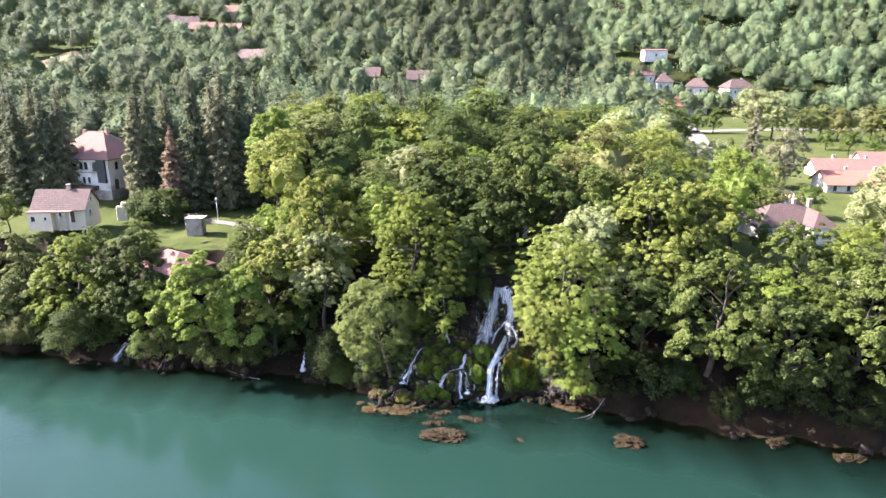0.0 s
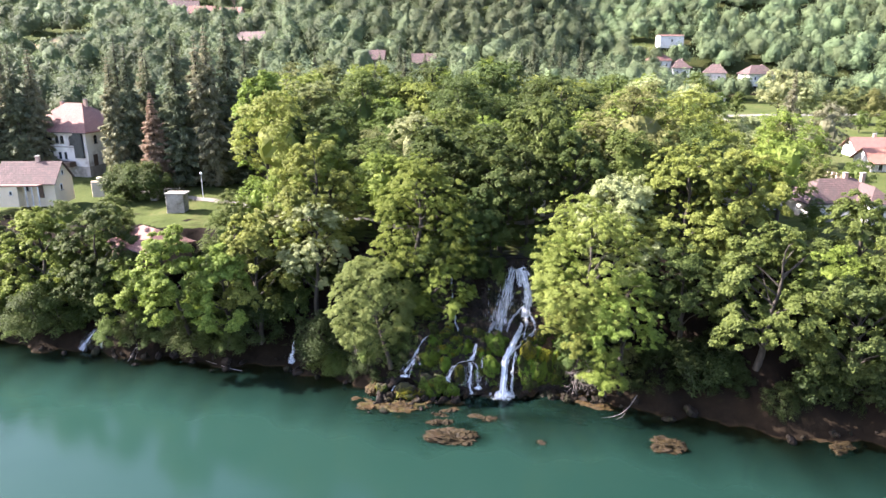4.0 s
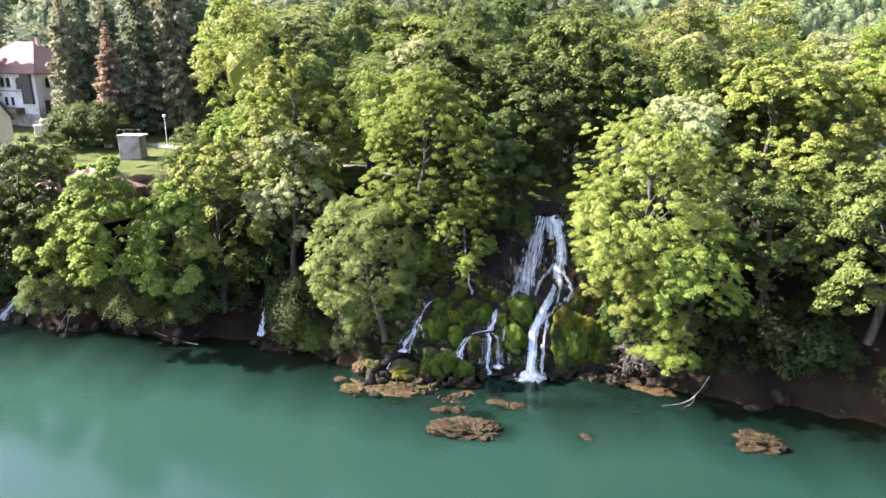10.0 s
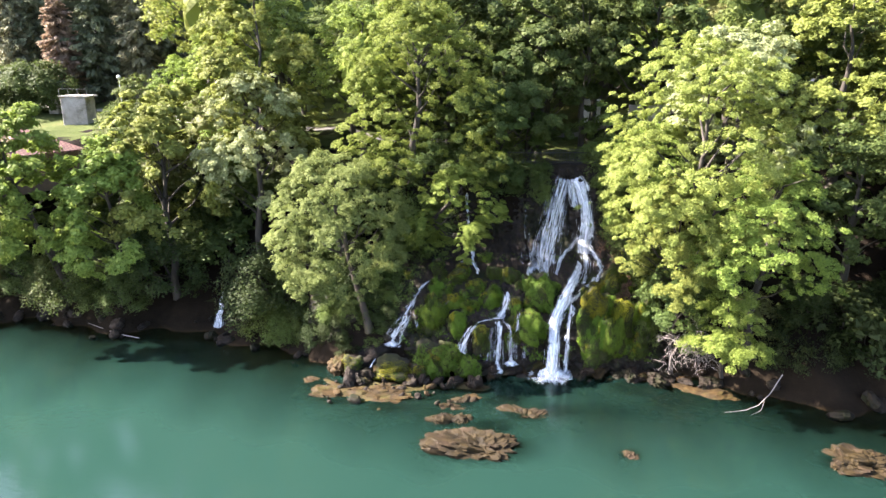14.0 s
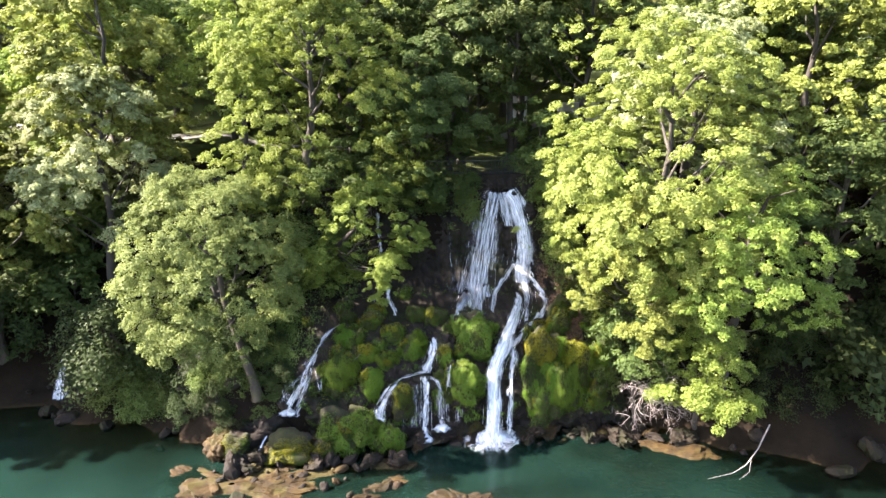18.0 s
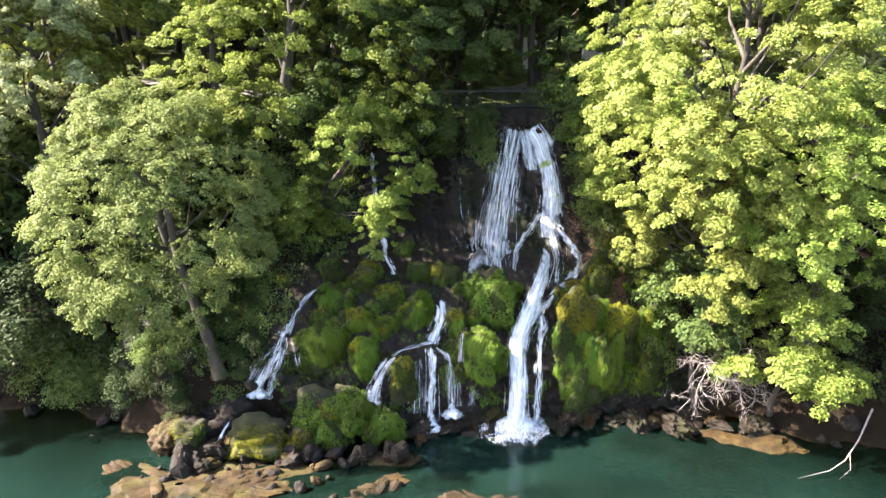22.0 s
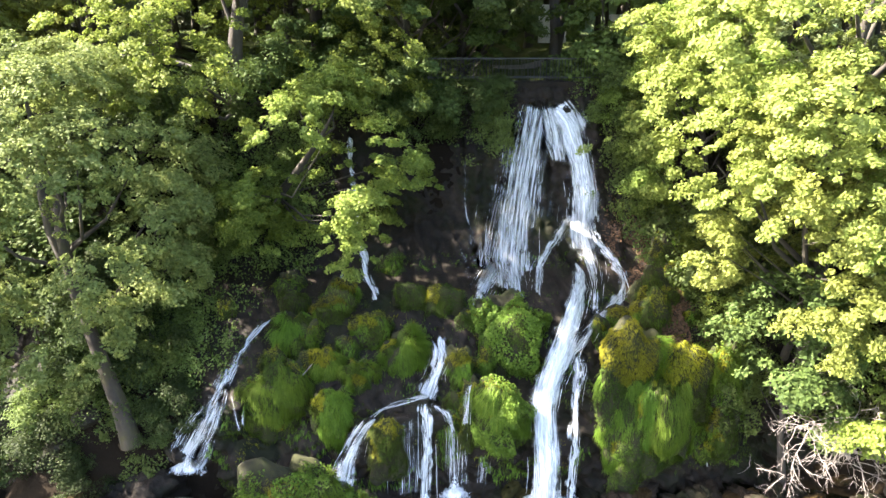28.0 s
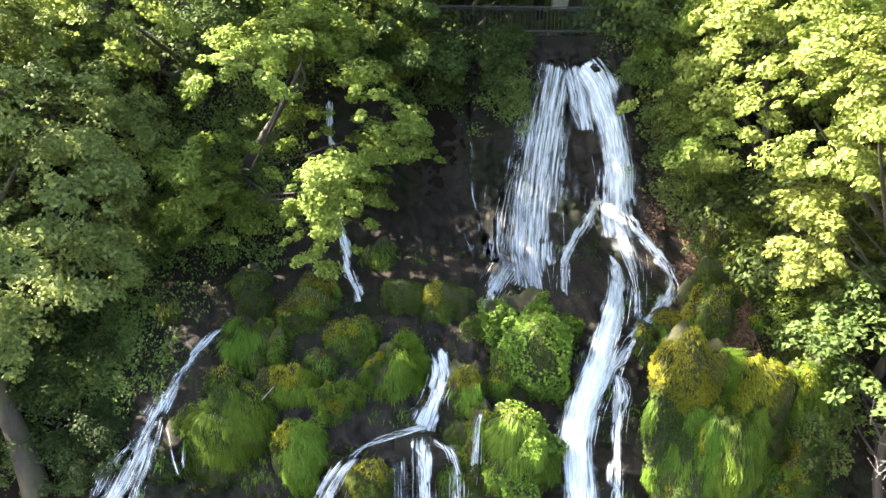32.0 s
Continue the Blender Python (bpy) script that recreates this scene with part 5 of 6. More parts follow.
MOSS_SKIN = surface("moss_skin", (0.008, 0.010, 0.002), (0.045, 0.045, 0.008), 1.4, 16, 0.95, 0.9, 0.06, stain=(0.016, 0.011, 0.005))
LEAF["gold"] = foliage("leaf_gold", (0.054, 0.064, 0.004), (0.205, 0.212, 0.012), (0.42, 0.40, 0.03), 0.25, 0.15)
LEAF["blade"] = foliage("leaf_blade", (0.034, 0.070, 0.008), (0.130, 0.230, 0.024), (0.28, 0.38, 0.06), 0.4, 0.15)
LEAF["herb"] = foliage("leaf_herb", (0.036, 0.076, 0.010), (0.135, 0.235, 0.030), (0.27, 0.37, 0.075), 0.35, 0.15)


def moss_mound(x, z, sx, sz, depth, n, seed, kind="blade", length=0.42, gold=0.2, y=None, leafy=0.0, label="mossy boulder hung with long green grass"):
    """A rounded block overgrown with moss, its hanging grass and its yellow cushions, which also paint its sunlit side:
    a swelling of the rock face, or free-standing where y is given.
    """
    free_ = y is not None
    y = float(rock_y(x, z)) if y is None else y
    ob = thing("mossy_boulder", (x, y, z), label, "boulder", "mossy boulders of the falls")
    rng = np.random.RandomState(seed)
    n = int(n * 2.1)
    if free_:
        nu, nv = (40, 24) if sx * sz > 2 else (24, 14)
        a, b = np.meshgrid(np.linspace(0, 2 * np.pi, nu), np.linspace(0.02, np.pi - 0.02, nv), indexing="ij")
        d = np.stack([np.cos(a) * np.sin(b), np.sin(a) * np.sin(b), np.cos(b)], -1)

        def shape(d):
            r = 0.93 + 0.42 * vnoise(d, 1.4, seed, 3) + 0.15 * vnoise(d, 4.4, seed + 2, 2) + 0.15 * vnoise(d * np.array([1, 1, 0.12]), 4.0, seed + 6, 2)
            return np.sign(d) * np.abs(d) ** 0.85 * r[..., None] * np.array([sx / 2, depth, sz / 2])

        p = shape(d)
        d2 = rng.normal(size=(n * 2, 3))
        d2[:, 1] = -np.abs(d2[:, 1])
        d2 /= np.linalg.norm(d2, axis=1)[:, None]
        d2 = d2[(vnoise(d2, 2.4, seed + 5, 2) > -1.1) & (d2[:, 2] > -0.92)][:n]
        part("stone", mesh_of("stone", p.reshape(-1, 3), grid_faces(nu, nv), True), MOSS_SKIN, ob, "moss-covered stone")
        d, p = d2, shape(d2)
    else:
        nu, nv = max(14, int(sx * 16)), max(14, int(sz * 14))

        def shape(u, w):
            wob = 0.30 * vnoise(np.stack([u + seed, w], -1), 1.3, seed, 3)
            r2 = np.abs(u) ** 2.0 + np.abs(w) ** 2.0 + wob
            h = np.sqrt(np.clip(1 - r2, 0, 1))
            X, Z = x + u * sx * 0.5, z + w * sz * 0.52
            fold = 0.10 * vnoise(np.stack([X * 2.2, Z * 0.7], -1), 1.2, seed + 3, 2)
            Y = rock_y(X, Z) + 0.10 - (depth * h * (0.72 - 0.30 * w) + 0.10 * h) * (1 + fold)
            return np.stack([X - x, Y - y, Z - z], -1), h

        u, w = np.meshgrid(np.linspace(-1.1, 1.1, nu), np.linspace(-1.1, 1.1, nv), indexing="ij")
        part("stone", mesh_of("stone", shape(u, w)[0].reshape(-1, 3), grid_faces(nu, nv), True), MOSS_SKIN, ob, "moss-covered stone")
        u, w = 2 * rng.rand(n * 2) - 1, 2 * rng.rand(n * 2) - 1
        p, h = shape(u, w)
        ok = (h > 0.12) & (vnoise(np.stack([u, w], -1), 2.2, seed + 5, 2) > -1.3)
        u, w, p = u[ok][:n], w[ok][:n], p[ok][:n]
        e = 0.03
        d = np.cross(shape(u + e, w)[0] - shape(u - e, w)[0], shape(u, w + e)[0] - shape(u, w - e)[0])
        d = np.where(d[:, 1:2] > 0, -d, d)
        d /= np.linalg.norm(d, axis=1)[:, None]
    # Yellow moss favours tops and left sides, painting sunlight along with real cushions.
    sunward = vnoise(d, 1.7, seed + 9, 2) + d[:, 2] * 0.8 - 0.5 * d[:, 0] > (1.25 - gold * 2.0)
    thin = (vnoise(d + p * 0.4, 1.6, seed + 13, 2) < -0.45 + 0.35 * (gold > 0.2)) & ~sunward
    g = ~sunward & ~thin
    if thin.sum() > 20:
        v = blades(rng, np.repeat(p[thin], 2, 0) + 0.03 * rng.normal(size=(2 * thin.sum(), 3)), np.repeat(d[thin], 2, 0), 0.09, 0.02)
        tagged(part("moss_film", mesh_of("moss_film", v, np.arange(len(v)).reshape(-1, 4)), LEAF["moss"], ob, "short dark moss"), kind="stuff")
    v = blades(rng, np.repeat(p[g], 2, 0) + 0.04 * rng.normal(size=(2 * g.sum(), 3)), np.repeat(d[g] + 0.35 * np.stack([vnoise(p[g], 2.5, seed + c, 2) for c in (31, 32, 33)], -1), 2, 0), length * 0.75, 0.008)
    tagged(part("grass", mesh_of("grass", v, np.arange(len(v)).reshape(-1, 4)), LEAF[kind], ob, "long hanging green grass"), kind="stuff")
    if sunward.sum() > 20:
        v = blades(rng, np.repeat(p[sunward], 2, 0) + 0.03 * rng.normal(size=(2 * sunward.sum(), 3)), np.repeat(d[sunward], 2, 0), length * 0.20 + 0.03, 0.011)
        tagged(part("moss_cushion", mesh_of("moss_cushion", v, np.arange(len(v)).reshape(-1, 4)), LEAF["gold"], ob, "yellow-green moss cushion with sunlight in its colour"), kind="stuff")
    if leafy:
        m = np.flatnonzero(vnoise(p, 1.3, seed + 21, 2) > -0.35)
        m = np.repeat(m, 2)[:int(n * leafy * 2)]
        v = leaf_quads(rng, p[m] + d[m] * (0.03 + 0.20 * rng.rand(len(m), 1)), d[m], 0.085, 0.5)
        tagged(part("herb_tuft", mesh_of("herb_tuft", v, np.arange(len(v)).reshape(-1, 4)), LEAF["herb"], ob, "small leafy herbs"), kind="stuff")
    return ob


def hung(x, z, sx, sz, depth, n, seed, kind="blade", length=0.4, gold=0.2, leafy=0.0, out=0.1, label="mossy boulder hung with long green grass"):
    """A mossy boulder that stands out from the rock face."""
    if depth <= 0.7 and sx > 1.0:
        sx, sz, depth, n = sx * 0.92, sz * 1.3, depth * 0.62, int(n * 1.35)
    return moss_mound(x, z, sx, sz, depth, n, seed, kind, length, gold, float(rock_y(x, z)) - out, leafy, label)


hung(5.6, 5.75, 2.5, 2.6, 1.15, 4600, 21, length=0.24, gold=0.26, leafy=1.0, out=0.25, label="big round boulder overgrown with bright green herbs and grass")
hung(5.05, 3.75, 1.7, 1.8, 0.85, 2600, 22, length=0.62, gold=0.05, leafy=0.5, out=0.4)
BUTTRESS = "tall mossy rock buttress with yellow moss and hanging grass"
hung(9.9, 3.9, 2.3, 4.6, 0.95, 6400, 23, length=0.5, gold=0.42, out=0.2, label=BUTTRESS)
hung(11.6, 3.6, 2.1, 4.4, 0.95, 6400, 24, length=0.6, gold=0.16, out=0.2, label=BUTTRESS)
hung(11.0, 5.7, 2.2, 1.3, 0.7, 2400, 47, length=0.2, gold=0.55, label="mossy rock buttress with yellow moss")
hung(10.7, 3.0, 1.3, 3.0, 0.8, 2600, 49, length=0.6, gold=0.25, out=0.3, label=BUTTRESS)
hung(1.9, 5.0, 1.7, 2.0, 0.7, 2600, 25, length=0.55, gold=0.16)
hung(3.95, 4.8, 0.95, 1.9, 0.6, 1400, 26, length=0.42, gold=0.30)
hung(0.8, 5.9, 1.5, 1.1, 0.6, 1500, 27, length=0.16, gold=0.42)
hung(-2.1, 5.6, 1.6, 1.9, 0.6, 2400, 28, length=0.60, gold=0.06)
hung(-2.8, 4.0, 2.0, 1.8, 0.7, 2600, 29, length=0.45, gold=0.10)
hung(-0.7, 3.5, 1.5, 1.7, 0.6, 2000, 30, length=0.36, gold=0.15)
hung(-0.7, 6.4, 1.8, 1.0, 0.6, 1500, 31, length=0.22, gold=0.25)
hung(2.3, 6.6, 1.5, 1.1, 0.6, 1300, 32, "moss", 0.12, 0.15)
hung(3.5, 6.5, 1.3, 1.0, 0.6, 1100, 33, "moss", 0.12, 0.2)
hung(4.5, 6.2, 0.9, 0.8, 0.5, 700, 48, "moss", 0.12, 0.3)
hung(0.35, 4.75, 1.2, 1.1, 0.5, 1200, 34, length=0.30, gold=0.25)
hung(1.1, 2.9, 1.3, 1.4, 0.5, 1200, 35, "moss", 0.2, 0.35, out=0.5)
hung(13.6, 4.2, 1.0, 3.0, 0.6, 1900, 36, length=0.6, gold=0.1, leafy=0.5)
hung(-0.9, 4.9, 1.4, 1.3, 0.5, 1300, 40, length=0.45, gold=0.2)
hung(14.6, 6.2, 2.0, 1.6, 0.7, 1200, 43, "moss", 0.25, 0.2)
SHORE_MOUND = "low mossy boulder with green herbs at the water's edge"
moss_mound(-2.4, 1.05, 2.5, 2.3, 1.0, 2600, 37, length=0.22, gold=0.28, y=88.7, leafy=0.8, label=SHORE_MOUND)
moss_mound(-1.2, 1.35, 2.0, 1.9, 0.9, 1900, 45, length=0.30, gold=0.10, y=89.0, leafy=0.8, label=SHORE_MOUND)
moss_mound(0.1, 0.95, 1.5, 1.8, 0.8, 1500, 38, length=0.40, gold=0.2, y=88.7, leafy=0.3, label=SHORE_MOUND)
moss_mound(-3.7, 0.5, 1.2, 1.2, 0.6, 1400, 46, "moss", 0.10, 0.6, y=88.1, label="small yellow mossy boulder on the shore")
moss_mound(-5.8, 0.6, 2.5, 1.5, 0.8, 3000, 41, "moss", 0.09, 0.85, y=88.1, label="sunlit yellow mossy boulder on the shore")
moss_mound(-8.6, 1.1, 1.6, 1.2, 0.7, 600, 42, "moss", 0.12, 0.45, y=88.4, label="mossy boulder on the shore")

# Smaller mossy lumps between the big ones.
rm = np.random.RandomState(44)
BARE = [(10.6, 8.0), (11.0, 7.3), (10.6, 6.7), (10.0, 6.3), (9.8, 9.0), (9.9, 8.3), (9.7, 7.6), (7.2, 6.9), (6.3, 7.0), (5.5, 6.9), (4.8, 6.5), (-4.5, 2.2), (-4.2, 3.0), (-3.8, 1.6), (8.6, 7.0), (8.5, 5.8), (7.6, 5.1), (6.9, 4.4), (6.6, 3.2), (6.5, 2.0), (6.5, 0.8), (3.2, 5.6), (2.8, 4.6), (1.6, 4.0), (0.6, 3.6), (-0.2, 2.6), (-3.4, 5.9), (-4.2, 5.2), (-4.8, 4.0), (-5.6, 2.8), (2.5, 3), (2.5, 1.6), (7.9, 3.4), (7.8, 2), (9.8, 6.1), (-0.6, 1.5)]
for i in range(90):
    x, z = -5.2 + 19 * rm.rand(), 1.2 + 6.2 * rm.rand()
    s = 0.5 + 0.75 * rm.rand()
    if any(math.hypot(x - a, z - c) < 0.42 + s * 0.45 for a, c in BARE) or (5.5 < x < 9 and z < 3) or 2.0 > z and 1.5 < x < 5:
        continue
    hung(x, z, s * 1.1, s * (0.9 + 1.1 * rm.rand()), 0.38 * s, int(700 * s), 100 + i, "moss" if i % 3 == 0 else "blade", 0.10 + 0.22 * rm.rand(), 0.05 + 0.35 * rm.rand(), label="small moss-covered lump of the travertine slope")

# Moss and grass growing in tufts all over the lower rock.
rc = np.random.RandomState(71)
for kind, n, long, wide, seed, cut, words in [("moss", 30000, 0.11, 0.018, 14, 0.05, "dark green moss carpet on the wet rock"), ("blade", 16000, 0.26, 0.011, 24, 0.45, "green grass hanging in tufts from the wet rock"), ("gold", 9000, 0.09, 0.014, 34, 0.75, "yellow-green moss tufts on the wet rock")]:
    px, pz = -6.5 + 21.5 * rc.rand(n * 3), 0.9 + 6.8 * rc.rand(n * 3) ** 0.9
    spot = np.stack([px, pz], -1)
    keep = vnoise(spot, 0.9, seed, 3) + 0.45 * vnoise(spot, 3.2, seed + 1, 2) > cut
    px, pz = px[keep][:n], pz[keep][:n]
    out = np.stack([0.5 * vnoise(np.stack([px, pz], -1), 2.0, seed + 2, 2), np.full(len(px), -0.9), 0.35 + 0 * px], -1)
    bulge = 0.10 * np.maximum(0, vnoise(np.stack([px, pz], -1), 2.6, seed + 3, 2))
    v = blades(rc, np.stack([px, rock_y(px, pz) + 0.02 - bulge * rc.rand(len(px)), pz], -1), out, long, wide)
    tagged(part("moss", mesh_of("moss", v, np.arange(len(v)).reshape(-1, 4)), LEAF[kind]), words, "moss", kind="stuff")

# Loose stones at the foot of the falls and along the shore.
STONES = []
for s in range(6):
    nu, nv = 12, 7
    a, b = np.meshgrid(np.linspace(0, 2 * np.pi, nu), np.linspace(0.02, np.pi - 0.02, nv), indexing="ij")
    p = np.stack([np.cos(a) * np.sin(b), np.sin(a) * np.sin(b), 0.7 * np.cos(b)], -1)
    p = np.sign(p) * np.abs(p) ** 0.75 * (1 + 0.25 * vnoise(p, 1.5, 50 + s, 3))[..., None] * 0.5
    STONES.append(mesh_of("stone", p.reshape(-1, 3), grid_faces(nu, nv), False))
rs = np.random.RandomState(8)
for i in range(258):
    if i >= 230:
        x, y, s = -10.5 + 10.5 * rs.rand(), 84.2 + 3.4 * rs.rand(), 0.2 + 0.5 * rs.rand() ** 2
    elif i < 120:
        x = -11 + 30 * rs.rand()
        y = float(rock_y(x, 0.3)) - 1.6 * rs.rand() ** 1.3 + 0.2
        s = 0.35 + 0.8 * rs.rand() ** 2
        if 4.6 < x < 8.8 or (x > 0 and s > 0.8):
            s *= 0.5
    else:
        x = -60 + 125 * rs.rand()
        if -13 < x < 17:
            continue
        y = float(shore(x)) + 0.9 * math.sin(x * 0.45) + 0.6 * math.sin(x * 1.1 + 1) + rs.normal() * 0.8
        s = 0.4 + 1.1 * rs.rand() ** 2
    z = max(float(land(x, y)), 0.08 if i >= 230 else -0.25)
    ob = part("stone", STONES[i % 6], ROCK if (i % 5 or x < -11) else SHORE_ROCK, at=(x, y, z + s * 0.12))
    if ob.data.users > 1:
        ob.material_slots[0].link = "OBJECT"
        ob.material_slots[0].material = SHORE_ROCK if i % 4 == 0 and (i < 120 or i >= 230) else ROCK
    ob.scale, ob.rotation_euler = (s * (0.9 + 0.6 * rs.rand()), s, s * 0.9), (rs.rand(), rs.rand(), rs.rand() * 6)
    tagged(ob, "rough brown stone on the river shore", "stone", "stones along the shore")


# Stones that break the water on the lip, and dry leaves on the slope beside it.
for i, (x, z, w) in enumerate([(7.9, 13.45, 0.55), (8.4, 13.6, 0.4), (8.95, 13.62, 0.5), (9.35, 13.5, 0.45), (9.9, 13.3, 0.6), (10.3, 13.0, 0.5), (7.5, 13.1, 0.5)]):
    boulder("rock", (x, float(rock_y(x, z)) - 0.1, z), (w, w * 0.9, w * 0.7), ROCK, 300 + i, "small dark wet rock on the lip of the falls", "rocks at the falls", i * 60, 20, 0.4)
LITTER = foliage("dry_leaves", (0.045, 0.028, 0.014), (0.15, 0.095, 0.048), (0.26, 0.18, 0.10), 0.1, 0.1)
rl_ = np.random.RandomState(77)
px, pz = 12.4 + 1.1 * rl_.normal(size=9000), 6.6 + 1.0 * rl_.normal(size=9000)
keep = (px > 10.9) & (px < 15.5) & (pz > 4.6) & (vnoise(np.stack([px, pz], -1), 1.2, 5, 2) > -0.5)
px, pz = px[keep], pz[keep]
v = leaf_quads(rl_, np.stack([px, rock_y(px, pz) - 0.04, pz], -1), np.tile([-0.1, -0.8, 0.5], (len(px), 1)), 0.11, 0.3, 0.6)
tagged(part("leaf_litter", mesh_of("leaf_litter", v, np.arange(len(v)).reshape(-1, 4)), LITTER), "brown dry leaves on the earthy slope beside the falls", "leaf litter", kind="stuff")


# Dead wood.
def twigs(rng, root, direction, length, radius, depth, lines):
    d = np.asarray(direction, float)
    p, pts = np.asarray(root, float), []
    for i in range(5):
        pts.append((*p, radius * (1 - 0.16 * i)))
        d = d + 0.28 * rng.normal(size=3) + np.array([0, 0, -0.06])
        d /= np.linalg.norm(d)
        p = p + d * length / 4
        if depth and i:
            for _ in range(2):
                e = d + 0.9 * rng.normal(size=3)
                twigs(rng, p, e / np.linalg.norm(e), length * 0.55, radius * 0.5, depth - 1, lines)
    lines.append(pts)


rt = np.random.RandomState(3)
lines = []
for dx in (-1.3, -0.9, -0.5, -0.1, 0.3, 0.7, 1.2):
    twigs(rt, (0, 0, 0), (dx, -0.5, 0.75 * rt.rand() - 0.5), 1.75, 0.05, 2, lines)
    twigs(rt, (0, 0, 0), (dx, -0.4, 0.5 - rt.rand()), 1.25, 0.035, 1, lines)
tv, tf = tubes([[(a, b, c, d * 0.5) for a, b, c, d in ln] for ln in lines], 4)
tagged(part("dead_bush", mesh_of("dead_bush", tv, tf, True), DEADWOOD, at=(16.3, 88.5, 3.2)), "bleached leafless dead bush hanging over the shore", "bush")
for at, pts, label in [((-34.2, 98.0, 0.15), [(0, 0, 0, 0.05), (2, -1.3, 0.05, 0.09), (4.5, -2.6, 0.0, 0.12), (6.2, -3.4, 0.1, 0.1)], "pale fallen log lying at the water's edge"),
                       ((-45.0, 98.0, 0.0), [(0, 0, 0, 0.10), (0.8, -0.2, 1.2, 0.07), (1.6, -0.3, 2.3, 0.03)], "bare broken branch leaning out of the water"),
                       ((-44.2, 98.2, 0.0), [(0, 0, 0, 0.08), (0.5, 0, 1.2, 0.06), (0.6, 0.1, 2.6, 0.03)], "bare broken branch leaning out of the water"),
                       ((19.0, 83.6, 0.1), [(3.4, 1.6, 2.0, 0.14), (2.4, 0.9, 0.9, 0.11), (1.4, 0.3, 0.3, 0.08), (0.4, -0.1, 0.12, 0.06), (-1.2, -0.3, 0.0, 0.03)], "bare dead branch lying in the shallows"),
                       ((20.4, 84.0, 0.1), [(0.6, 0.4, 0.3, 0.06), (0.0, -0.5, 0.1, 0.04), (-0.9, -1.0, 0.0, 0.02)], "bare dead branch lying in the shallows"),
                       ((-1.7, 91.6, 4.9), [(-0.35, -0.75, -0.35, 0.05), (0.35, -0.75, 0.45, 0.04)], "pale broken stick lying on the moss")]:
    tv, tf = tubes([[(a, b_, c, d * 0.34) for a, b_, c, d in pts]], 6)
    tagged(part("branch", mesh_of("branch", tv, tf, True), DEADWOOD, at=at), label, "branch", "dead wood")

# The footbridge and its railing above the lip.
bridge = thing("footbridge", (8.6, 101.2, 13.9), "old stone footbridge with a dark iron railing above the falls", "bridge")
part("deck", boxed(-3.4, -0.9, 0.1, 4.2, 0.9, 0.62, bevel=0.04), ROCK, bridge, "dark weathered stone deck")
part("abutment", boxed(-3.4, -0.8, -1.6, -1.9, 0.8, 0.1, bevel=0.05), ROCK, bridge)
part("abutment", boxed(2.2, -0.8, -1.6, 4.2, 0.8, 0.1, bevel=0.05), ROCK, bridge)
for yy in (-0.8, 0.8):
    part("rail", boxed(-5.0, yy - 0.02, 1.62, 4.6, yy + 0.02, 1.67), IRON, bridge)
    part("rail", boxed(-5.0, yy - 0.02, 0.78, 4.6, yy + 0.02, 0.82), IRON, bridge)
picket = mesh_of("picket", *tubes([[(0, 0, 0.62, 0.012), (0, 0, 1.66, 0.012)]], 4), True)
for i in range(65):
    for yy in ((-0.8,) if i % 2 else (-0.8, 0.8)):
        part("picket", picket, IRON, bridge, at=(-4.9 + i * 0.148, yy, 0))
# Pale blocks added in place of an unidentified sunlit surface behind the trunks.
pale_ob = thing("pale_stand_in", (13.0, 117.0, 17.0), "pale blocks standing in for a sunlit surface between the park trees", "wall")
part("wall", boxed(0.0, -0.2, -0.6, 1.9, 0.2, 1.9, bevel=0.04), PLASTER, pale_ob)
part("wall", boxed(5.0, -0.2, -0.6, 9.0, 0.2, 1.3, bevel=0.04), PLASTER, pale_ob)
# Ivy hanging over the lip.
for x, z, w, h, n, s in [(6.6, 12.6, 1.3, 2.4, 800, 60), (3.0, 13.6, 3.0, 0.8, 900, 61), (12.6, 11.6, 2.0, 4.2, 1900, 62), (13.6, 9.0, 2.6, 3.6, 2000, 63), (-2.4, 11.0, 3.0, 5.0, 2200, 64), (14.6, 4.6, 2.2, 3.4, 1800, 65), (-6.6, 6.2, 3.4, 3.6, 2600, 66), (-9.6, 4.6, 3.0, 4.0, 2600, 67), (-8.0, 2.6, 2.6, 2.4, 1600, 68), (15.6, 8.0, 2.8, 3.4, 1800, 69), (-4.6, 9.4, 3.2, 4.4, 2200, 74)]:
    r = np.random.RandomState(s)
    n, m = int(n * 4.6), int(22 * w * h)
    own = r.randint(m, size=n)
    ux, uz = x + w * 0.30 * r.normal(size=m), z + h * 0.28 * r.normal(size=m)
    px, pz = ux[own] + 0.16 * r.normal(size=n), uz[own] + 0.15 * r.normal(size=n)
    pz = np.minimum(pz, 14.0)
    lump = 0.35 * vnoise(np.stack([px, pz], -1), 1.4, s, 2)
    p = np.stack([px, rock_y(px, pz) - 0.22 - np.maximum(0, lump) - 0.25 * r.rand(m)[own] - 0.15 * r.rand(n), pz], -1)
    v = leaf_quads(r, p, np.tile([-0.2, -1.0, 0.2], (n, 1)), 0.10, 0.4)
    tagged(part("ivy", mesh_of("ivy", v, np.arange(len(v)).reshape(-1, 4)), LEAF["green"]), "leafy green creeper hanging down the rock", "creeper", "creepers of the rock face", "stuff")
